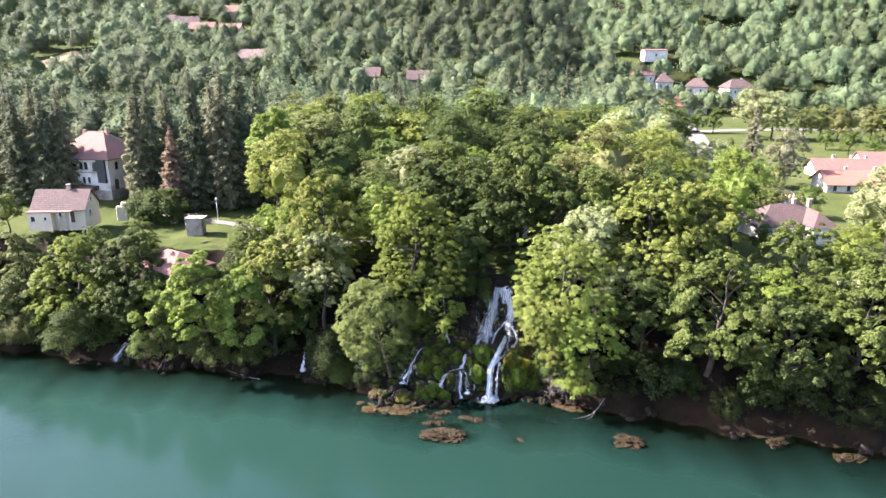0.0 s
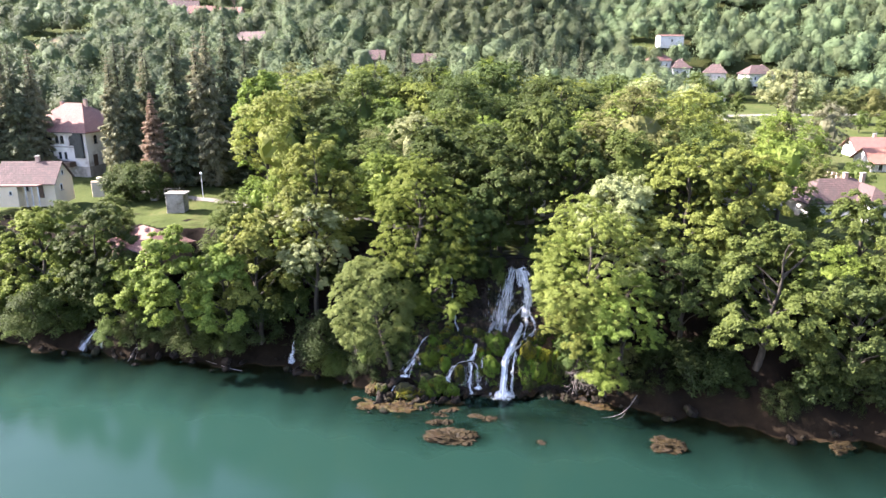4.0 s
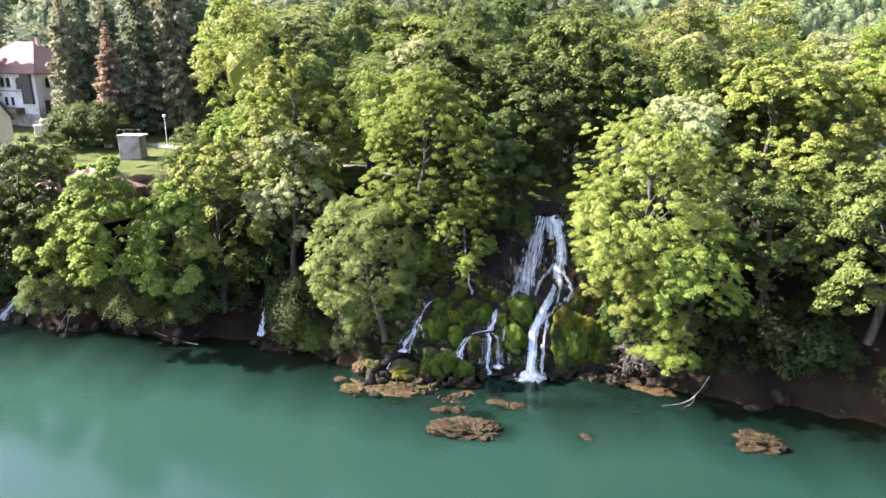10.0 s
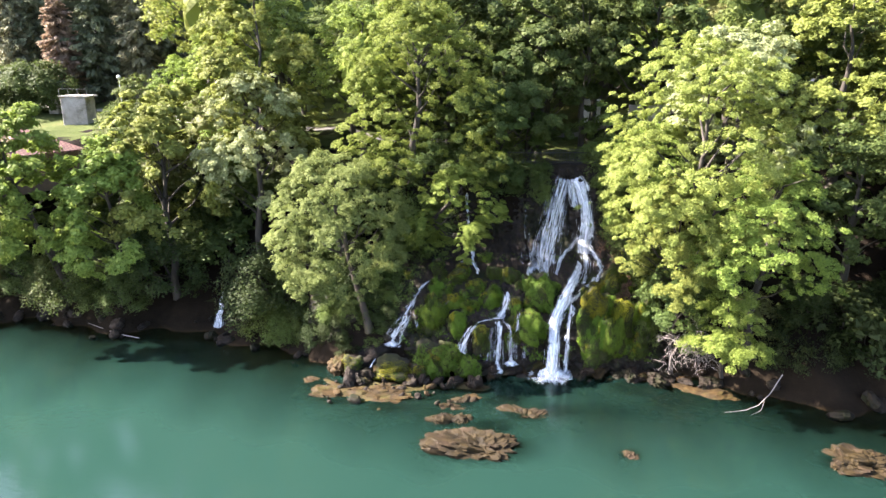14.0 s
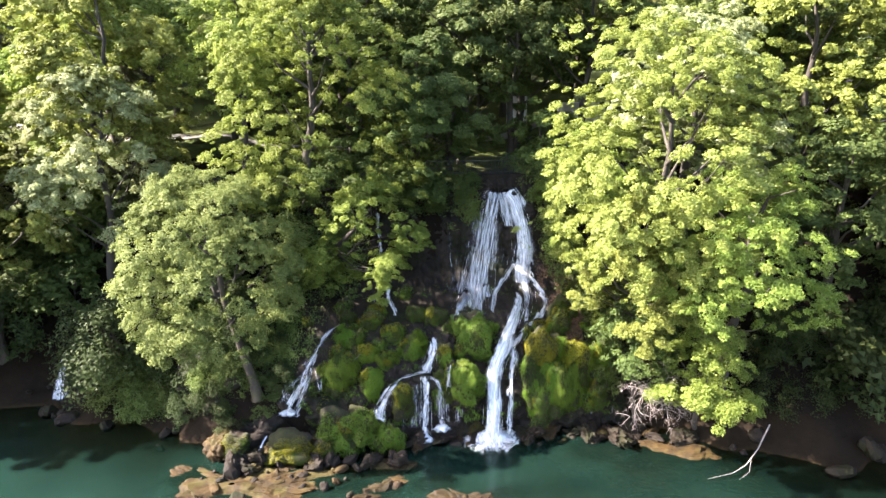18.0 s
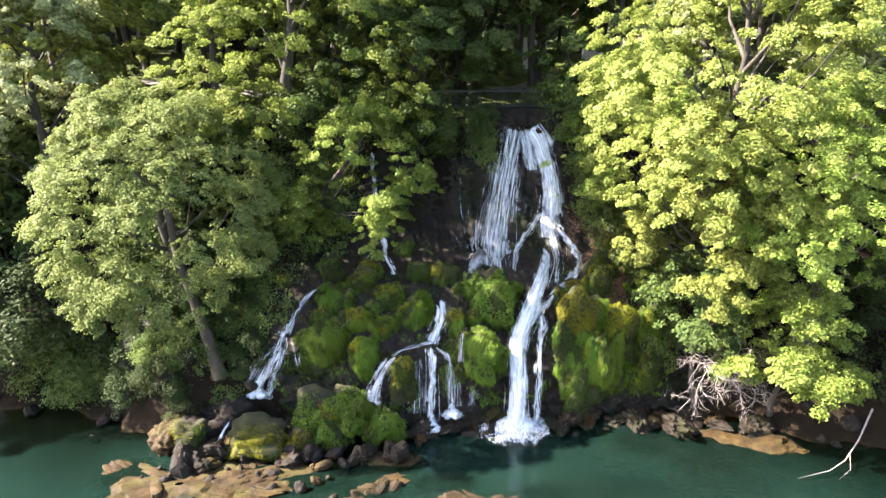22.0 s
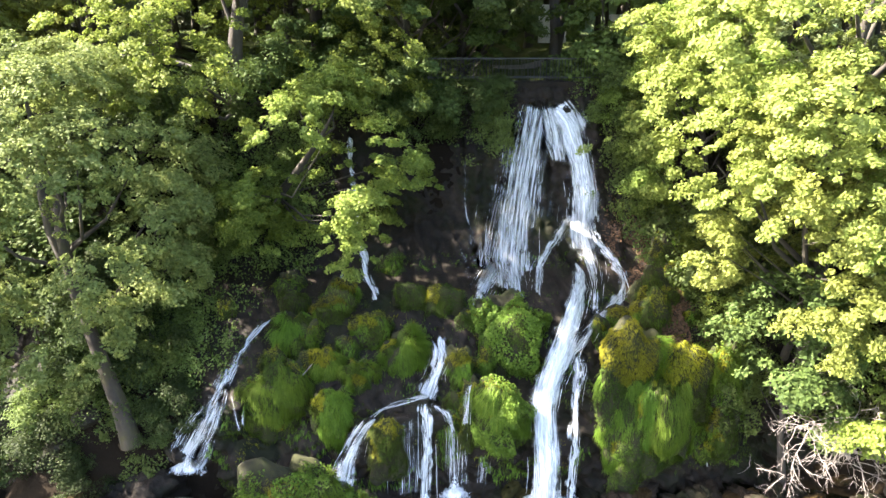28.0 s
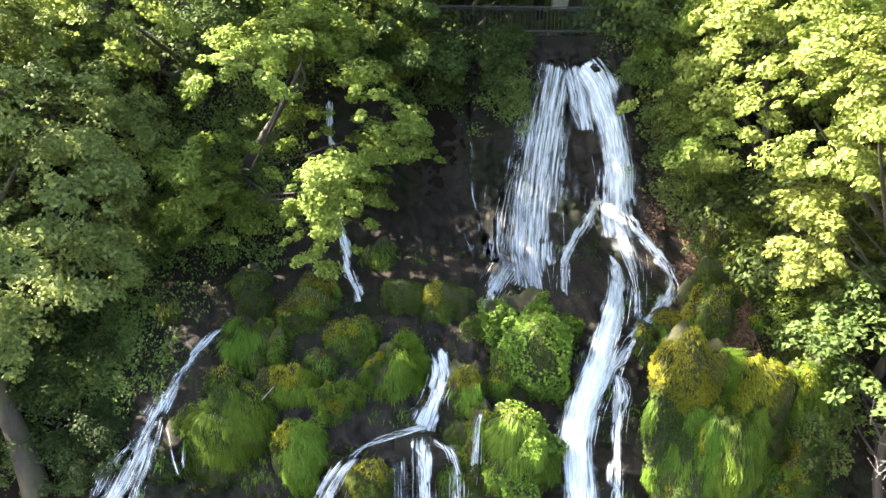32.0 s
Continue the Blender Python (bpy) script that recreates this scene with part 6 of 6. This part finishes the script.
for i, (x, z, s) in enumerate([(-9.6, 5.6, 0.9), (-8.2, 6.8, 0.9), (-7.4, 5.0, 0.7), (-8.8, 3.9, 0.8), (-6.6, 7.4, 0.8), (-10.4, 3.6, 0.8), (-7.0, 3.2, 0.55), (-5.4, 8.2, 0.7), (-10.8, 7.2, 0.9), (13.4, 9.2, 0.8), (14.2, 7.6, 0.8), (13.0, 11.6, 0.8), (12.4, 13.2, 0.8), (14.6, 5.6, 0.7), (5.6, 13.6, 0.7), (6.6, 13.9, 0.55), (3.6, 12.8, 0.8)]):
    ob = plant("bush", (x, float(rock_y(x, z)) - 0.3, z - 1.2 * s), FINE_BUSHES[i % 3], "green", "leafy green bush growing from the rock face", "bush", "bushes of the rock face", i * 77, (s, s, s))
    for ch in ob.children:
        if ch.name.startswith("crown"):
            ch.material_slots[0].link = "OBJECT"
            ch.material_slots[0].material = LEAF["bright" if x > 11 else "dark" if i % 3 == 0 or x > 0 else "green"]

# ---- houses ----
def window(parent, x, y, z, w, h, axis, arched=False):
    """A window set into the wall plane; axis names the way that it faces: -y, +x or -x."""
    n = 10 if arched else 0
    prof = [(-w / 2, 0), (w / 2, 0)]
    prof += [(w / 2 * math.cos(a), h - w / 2 + w / 2 * math.sin(a)) for a in np.linspace(0, math.pi, n)] if arched else [(w / 2, h), (-w / 2, h)]

    def place(u, v, d):
        return {"-y": (x + u, y - d, z + v), "+x": (x + d, y + u, z + v), "-x": (x - d, y - u, z + v)}[axis]

    bm = bmesh.new()
    inner = [(u * 0.80, 0.05 + v * (1 - 0.12 / h)) for u, v in prof]
    a = [bm.verts.new(place(u, v, 0.05)) for u, v in prof]
    b = [bm.verts.new(place(u, v, 0.05)) for u, v in inner]
    c = [bm.verts.new(place(u, v, -0.02)) for u, v in prof]
    for i in range(len(prof)):
        j = (i + 1) % len(prof)
        bm.faces.new((a[i], a[j], b[j], b[i]))
        bm.faces.new((c[i], c[j], a[j], a[i]))
    frame_ob = part("window", bm, WOODWORK if arched else WHITE_METAL, parent)
    bm = bmesh.new()
    bm.faces.new([bm.verts.new(place(u, v, 0.015)) for u, v in inner])
    part("pane", bm, GLASS, frame_ob, "dark glass pane")
    bm = bmesh.new()
    p0, p1 = place(-w / 2 - 0.06, -0.08, 0.0), place(w / 2 + 0.06, 0.0, 0.12)
    box(bm, min(p0[0], p1[0]), min(p0[1], p1[1]), min(p0[2], p1[2]), max(p0[0], p1[0]), max(p0[1], p1[1]), max(p0[2], p1[2]))
    part("sill", bm, CONCRETE, frame_ob)


def roof_mesh(w, d, h, rise, eave, hip):
    """A tiled roof over a w by d block: hip = 0 for a gable along x, else how far the ridge ends lie in."""
    bm = bmesh.new()
    x, y, t = w / 2 + eave, d / 2 + eave, 0.16
    drop = rise * eave / (d / 2)
    for lo, flip in ((0, False), (-t, True)):
        e = [bm.verts.new(p) for p in ((-x, -y, h - drop + lo), (x, -y, h - drop + lo), (x, y, h - drop + lo), (-x, y, h - drop + lo))]
        r = [bm.verts.new((-x + hip, 0, h + rise + lo)), bm.verts.new((x - hip, 0, h + rise + lo))]
        faces = [(e[0], e[1], r[1], r[0]), (e[2], e[3], r[0], r[1])]
        if hip:
            faces += [(e[1], e[2], r[1]), (e[3], e[0], r[0])]
        for f in faces:
            bm.faces.new(f[::-1] if flip else f)
        if lo == 0:
            top = e + r
        else:
            low = e + r
    rim = [(0, 1), (2, 3)] + ([(1, 2), (3, 0)] if hip else [(1, 5), (5, 2), (3, 4), (4, 0)])
    for i, j in rim:
        bm.faces.new((top[j], top[i], low[i], low[j]))
    return bm


def house(at, w, d, h, rise, turn, tiles, plaster, label, hip=0.0, eave=0.5, wins=(), chimneys=((0.2, 0.1),), base=None, group="village houses", door=None, name="house"):
    ob = thing(name, at, label, "house", group, turn)
    bm = boxed(-w / 2, -d / 2, -1.5, w / 2, d / 2, h)
    if not hip:
        for s in (-1, 1):
            v = [bm.verts.new(p) for p in ((s * w / 2, -d / 2, h), (s * w / 2, d / 2, h), (s * w / 2, 0, h + rise - 0.12))]
            bm.faces.new(v if s > 0 else v[::-1])
    part("wall", bm, plaster, ob)
    part("roof", roof_mesh(w, d, h, rise, eave, hip), tiles, ob)
    if base:
        part("plinth", boxed(-w / 2 - 0.05, -d / 2 - 0.05, -1.5, w / 2 + 0.05, d / 2 + 0.05, base), CONCRETE, ob)
    for cx_, cy_ in chimneys:
        zr = h + rise * (1 - abs(cy_) * 2)
        ch = part("chimney", boxed(cx_ * w - 0.3, cy_ * d - 0.3, zr - 0.8, cx_ * w + 0.3, cy_ * d + 0.3, zr + 0.9, bevel=0.03), PINKISH, ob)
        part("cap", boxed(cx_ * w - 0.38, cy_ * d - 0.38, zr + 0.9, cx_ * w + 0.38, cy_ * d + 0.38, zr + 1.0), CONCRETE, ch)
    for axis, u, z, ww, wh, arched in wins:
        p = {"-y": (u * w / 2, -d / 2, z), "+x": (w / 2, u * d / 2, z), "-x": (-w / 2, u * d / 2, z)}[axis]
        window(ob, *p, ww, wh, axis, arched)
    for s in (-1, 1):
        part("gutter", boxed(-w / 2 - eave, s * (d / 2 + eave) - 0.07, h - rise * eave / (d / 2) - 0.14, w / 2 + eave, s * (d / 2 + eave) + 0.07, h - rise * eave / (d / 2) - 0.02), IRON, ob)
    if door:
        part("door", boxed(door * w / 2 - 0.5, -d / 2 - 0.06, 0.0, door * w / 2 + 0.5, -d / 2 + 0.02, 2.05, bevel=0.02), WOODWORK, ob, "dark wooden door")
    return ob


def on(x, y):
    return (x, y, float(land(x, y)))


villa = house((-77.0, 153.0, 18.2), 14.5, 12.5, 8.3, 4.4, -14, TILE_PINK, PLASTER, "white three-storey villa with a faded red hipped roof", hip=6.2, eave=0.9, base=0.9, chimneys=((0.18, 0.02), (-0.28, 0.1)),
              wins=[("-y", u, 5.3, 0.85, 1.6, True) for u in (0.05, 0.22)] + [("-y", -0.2, 5.0, 1.5, 2.0, True), ("-y", 0.55, 5.0, 1.6, 2.0, True)] + [("-y", u, 2.2, 0.85, 1.5, False) for u in (0.1, 0.28)]
              + [("-y", -0.2, 1.8, 1.5, 2.0, False), ("-y", 0.6, -0.0, 1.0, 0.7, False), ("+x", -0.6, 5.2, 0.9, 1.7, True), ("+x", 0.1, 5.2, 0.9, 1.6, False), ("+x", 0.55, 5.2, 0.9, 1.6, False), ("+x", 0.1, 2.2, 0.9, 1.6, False), ("+x", 0.55, 2.2, 0.9, 1.6, False)])
part("balcony", boxed(-4.6, -8.0, 0.9, 4.2, -6.2, 1.9, bevel=0.05), WOODWORK, villa, "weathered brown terrace parapet")
part("bay", boxed(4.6, -6.75, 2.6, 6.6, -6.2, 7.9), GLASS, villa, "dark glazed stair bay")
part("string_course", boxed(-7.35, -6.36, 4.55, 4.55, -6.2, 4.75), CONCRETE, villa)
part("annex_door", boxed(7.2, -4.9, 0.9, 7.34, -3.8, 3.1), WOODWORK, villa)

cottage = house((-71.3, 126.5, 17.6), 9.4, 6.4, 2.7, 3.0, 3, TILE_BROWN, CREAM, "small cream house with a brown tiled gable roof", eave=0.35, chimneys=((0.1, 0.02),),
                wins=[("-y", -0.72, 1.0, 1.1, 1.2, False), ("-y", -0.3, 1.2, 0.6, 0.8, False), ("-y", 0.05, 1.2, 0.6, 0.9, False), ("+x", -0.3, 0.9, 0.9, 1.1, False), ("+x", 0.0, 3.4, 0.7, 0.8, False)], door=0.5)
part("porch_roof", boxed(-5.0, -5.0, 2.25, 2.9, -3.1, 2.42), TILE_PINK, cottage, "flat tiled porch roof")
part("porch_wall", boxed(-4.8, -4.8, -1.2, -0.6, -3.1, 2.25), CREAM, cottage)
window(cottage, -3.9, -4.8, 0.6, 0.9, 1.0, "-y")
window(cottage, -1.7, -4.8, 0.8, 0.5, 0.7, "-y")
for px in (0.7, 1.7, 2.7):
    part("porch_post", boxed(px - 0.09, -4.8, -1.2, px + 0.09, -4.62, 2.25), PLASTER, cottage)

ruin = thing("ruined_wall", (-63.4, 130.5, 16.8), "crumbling pale wall of an ivy-grown ruin", "wall")
part("wall", boxed(-0.4, -0.3, -0.6, 1.8, 0.3, 2.3, bevel=0.12), CREAM, ruin)
part("wall", boxed(0.6, -0.25, 2.3, 1.8, 0.25, 3.1, bevel=0.2), CREAM, ruin)
part("side_wall", boxed(10.2, -1.0, -1, 11.4, 2.4, 3.0, bevel=0.08), CONCRETE, ruin)
for i, (x, y, rx_, h) in enumerate([(-58.0, 131.0, 3.8, 4.4), (-53.6, 131.2, 3.8, 4.8), (-55.8, 129.0, 4.2, 3.6)]):
    plant("ivy_bush", (x, y, 17.0), tree_meshes(580 + i, (rx_, 2.8, h / 2 + 0.4), h, 220, 0.7, 9000, 0.34, 0.12, inner=0.7, corners=3), "dark", "huge dark green ivy mound over the ruin", "bush", "ivy of the ruin")

tower = thing("stone_pillar", (-46.1, 123.7, 14.0), "square weathered stone lookout pillar with a railing", "pillar")
part("shaft", boxed(-1.5, -1.1, -2.0, 1.5, 1.1, 4.4, bevel=0.06), CONCRETE, tower)
part("platform", boxed(-1.6, -1.2, 4.4, 1.9, 1.2, 4.6, bevel=0.03), CONCRETE, tower)
for x in (-1.5, -0.4, 0.7, 1.8):
    part("post", boxed(x - 0.025, -1.15, 4.6, x + 0.025, -1.10, 5.4), CONCRETE, tower)
part("rail", boxed(-1.55, -1.15, 5.38, 1.85, -1.10, 5.42), CONCRETE, tower)

house((-44.6, 108.6, 12.2), 9.6, 7.4, 2.5, 1.9, -38, TILE_PINK, WOODWORK, "low wooden shed with a faded red tiled roof behind the trees", hip=3.6, eave=0.5, chimneys=(), name="shed")

lamp = thing("street_lamp", (-44.3, 131.0, float(land(-44.3, 131.0))), "white park lamp on a thin pole", "lamp", "park lamps")
part("pole", mesh_of("pole", *tubes([[(0, 0, -0.3, 0.07), (0, 0, 2, 0.055), (0, 0, 4.1, 0.045)]], 8), True), WHITE_METAL, lamp)
tv, tf = tubes([[(0, 0, 4.05, 0.08), (0, 0, 4.15, 0.24), (0, 0, 4.4, 0.26), (0, 0, 4.5, 0.1), (0, 0, 4.52, 0.01)]], 12)
part("globe", mesh_of("globe", tv, tf, True), WHITE_METAL, lamp, "white round lamp head")

# Houses on the other side of the wood.
white = house((60.0, 117.0, 16.8), 12.5, 7.0, 3.2, 2.6, 6, TILE_BROWN, PLASTER, "white house with a brown hipped tile roof", hip=4.0, eave=0.6, chimneys=((0.12, 0.03), (0.36, 0.05)), wins=[("-y", -0.85, 1.2, 1.0, 1.2, False), ("-y", -0.4, 1.2, 1.0, 1.2, False)], base=0.3)
part("wing_wall", boxed(1.4, -6.4, -1.5, 5.4, -3.5, 3.2), PLASTER, white)
bm = bmesh.new()
c = [bm.verts.new(p) for p in ((1.0, -6.8, 3.05), (5.8, -6.8, 3.05), (5.8, -1.0, 3.05), (1.0, -1.0, 3.05), (3.4, -4.2, 5.2), (3.4, -1.0, 5.3))]
for f in ((0, 1, 4), (1, 2, 5, 4), (3, 0, 4, 5), (3, 2, 1, 0)):
    bm.faces.new([c[i] for i in f])
part("wing_roof", bm, TILE_BROWN, white)
window(white, 3.4, -6.4, 1.1, 0.9, 1.2, "-y")
house((50.0, 121.5, 16.8), 9.0, 6.0, 2.5, 0.8, 4, TILE_PINK, PLASTER, "low white outbuilding beside the trees", eave=0.3, chimneys=(), name="outbuilding")
ROWW = [("-y", u, 1.1, 1.0, 1.2, False) for u in (-0.8, -0.45, -0.1, 0.3, 0.7)] + [("+x", 0.2, 3.8, 0.8, 1.0, False)]
house((94.0, 153.0, 17.0), 17.0, 7.5, 2.9, 2.3, -3, TILE_RED, PLASTER, "long white house with a bright orange tile roof", eave=0.6, chimneys=((-0.18, 0.05), (0.2, 0.05)), wins=ROWW)
house((101.0, 170.0, 17.0), 17.0, 7.5, 2.9, 2.3, -7, TILE_PINK, PLASTER, "long white house with a faded red tile roof", eave=0.6, chimneys=((-0.2, 0.05), (0.05, 0.05), (0.25, 0.05)), wins=ROWW)
house((118.0, 181.0, 17.0), 15.0, 7.5, 2.9, 2.3, -7, TILE_PINK, PLASTER, "white house with a faded red tile roof", eave=0.6, chimneys=((0.0, 0.05),), wins=ROWW)
house((108.0, 148.0, 17.0), 12.0, 7.5, 3.0, 2.3, -4, TILE_PINK, PLASTER, "white house with a faded orange tile roof", eave=0.6, chimneys=((0.1, 0.05),), wins=ROWW)
house((122.0, 166.0, 17.0), 10.0, 9.0, 3.4, 3.0, 20, TILE_BROWN, CREAM, "house with a dark brown tile roof", eave=0.6, chimneys=((0.1, 0.05),), wins=ROWW[:3])
house((129.0, 178.0, 17.0), 12.0, 9.0, 3.4, 3.0, 10, TILE_PINK, PLASTER, "white house with a faded red tile roof", eave=0.6, wins=ROWW[:3])
for x, y, w, t, tiles, words in [(109, 332, 13, 4, TILE_RED, "orange-roofed white house in the meadow"), (121, 336, 9, 4, TILE_RED, "small orange-roofed house in the meadow"), (126, 349, 10, -20, TILE_BROWN, "white house with a brown hipped roof below the hill"),
                                 (145, 347, 13, 10, TILE_BROWN, "white house with a brown hipped roof below the hill"), (110, 353, 8, 0, TILE_BROWN, "white house half hidden by trees"), (101, 356, 8, 15, TILE_PINK, "pale house half hidden by trees")]:
    house(on(x, y), w, 9.0, 4.6, 3.4, t, tiles, PLASTER, words, hip=0.0 if tiles is TILE_RED else 4.2, eave=0.7, wins=[("-y", -0.5, 1.5, 1.1, 1.3, False), ("-y", 0.4, 1.5, 1.1, 1.3, False)])
house((112.0, 378.0, float(land(112, 378)) + 2), 12, 8, 4.5, 0.5, 0, TILE_PINK, PLASTER, "white flat-roofed building on the forest edge", eave=0.3, chimneys=(), wins=[("-y", 0.0, 1.5, 1.1, 1.3, False)])
for x, y, w, t, tiles, wall_, words in [(-110, 374, 11, -10, TILE_PINK, PINKISH, "salmon house with a tiled roof on the hillside"), (-126, 378, 12, 5, TILE_PINK, WOODWORK, "dark wooden house with an orange roof on the hillside"), (-139, 392, 12, 15, TILE_BROWN, PLASTER, "pale house with a brown roof on the hillside"),
                                        (-151, 395, 9, 0, TILE_BROWN, PLASTER, "small white house on the hillside"), (-121, 420, 9, 0, TILE_PINK, PINKISH, "small house with roof dormers on the hillside"), (-85, 319, 12, -20, TILE_BROWN, CREAM, "house with a brown gable roof among the trees"),
                                        (-32, 306, 9, 0, TILE_BROWN, WOODWORK, "low brown house among the trees"), (-11, 307, 9, 5, TILE_BROWN, WOODWORK, "low brown house among the trees"), (-132, 175, 12, 0, TILE_BROWN, PLASTER, "white house with a dark roof behind the trees"), (-100, 205, 12, 10, TILE_PINK, PLASTER, "white house behind the conifers")]:
    house(on(x, y), w, 8.0, 4.4, 3.2, t, tiles, wall_, words, eave=0.7, wins=[("-y", -0.5, 1.5, 1.1, 1.3, False), ("-y", 0.4, 1.5, 1.1, 1.3, False)], group="houses on the hillside")


def flat_sheet(name, pts, width, material, label, category, lift=0.06):
    """A strip of road laid just above the ground along a line of places."""
    pts = np.asarray(pts, float)
    s = np.concatenate([[0], np.cumsum(np.hypot(*np.diff(pts, axis=0).T))])
    t = np.arange(0, s[-1], 2.0)
    x, y = np.interp(t, s, pts[:, 0]), np.interp(t, s, pts[:, 1])
    dx, dy = np.gradient(x), np.gradient(y)
    n = np.hypot(dx, dy)
    us = np.linspace(-0.5, 0.5, 5) * width
    X, Y = x[:, None] - dy[:, None] / n[:, None] * us, y[:, None] + dx[:, None] / n[:, None] * us
    Z = land(X, Y) + lift
    tagged(part(name, mesh_of(name, np.stack([X, Y, Z], -1).reshape(-1, 3), grid_faces(len(t), 5), True), material), label, category, kind="structure")


flat_sheet("road", [(-62, 137), (-45, 130), (-38, 128), (-28, 120), (0, 116), (20, 121), (38, 132), (50, 126)], 1.7, ROAD, "pale gravel path through the park", "path")
flat_sheet("road", [(50, 128), (66, 150), (78, 200), (83, 218), (92, 250), (100, 285)], 6, ROAD, "pale village road", "road")
flat_sheet("road", [(92, 262), (115, 268), (150, 270), (220, 275)], 6, ROAD, "pale village road", "road")
flat_sheet("road", [(64, 133), (76, 145), (78, 160)], 2.5, ROAD, "pale path between garden fences", "path")
fence = thing("garden_fence", (76.5, 140.0, 17.2), "wooden board garden fence", "fence")
for i in range(26):
    part("board", boxed(i * 0.32 - 0.14, -0.02, -0.3, i * 0.32 + 0.14, 0.02, 1.5), WOODWORK if i % 3 else CREAM, fence)
fence.rotation_euler.z = radians(115)
pole = thing("utility_pole", on(101, 221), "wooden utility pole on the lawn", "pole")
part("post", mesh_of("post", *tubes([[(0, 0, -0.5, 0.16), (0, 0, 9, 0.11)]], 8), True), DEADWOOD, pole)
part("crossarm", boxed(-0.8, -0.06, 8.3, 0.8, 0.06, 8.45), DEADWOOD, pole)
DRY = surface("dry_field", (0.16, 0.115, 0.060), (0.30, 0.215, 0.120), 0.15, 2.5, 0.95, 0.5, 0.1, stain=(0.12, 0.12, 0.05))
flat_sheet("field", [(-182, 315), (-176, 330), (-170, 345)], 24, DRY, "bare brown mown slope between the woods", "field", 0.7)
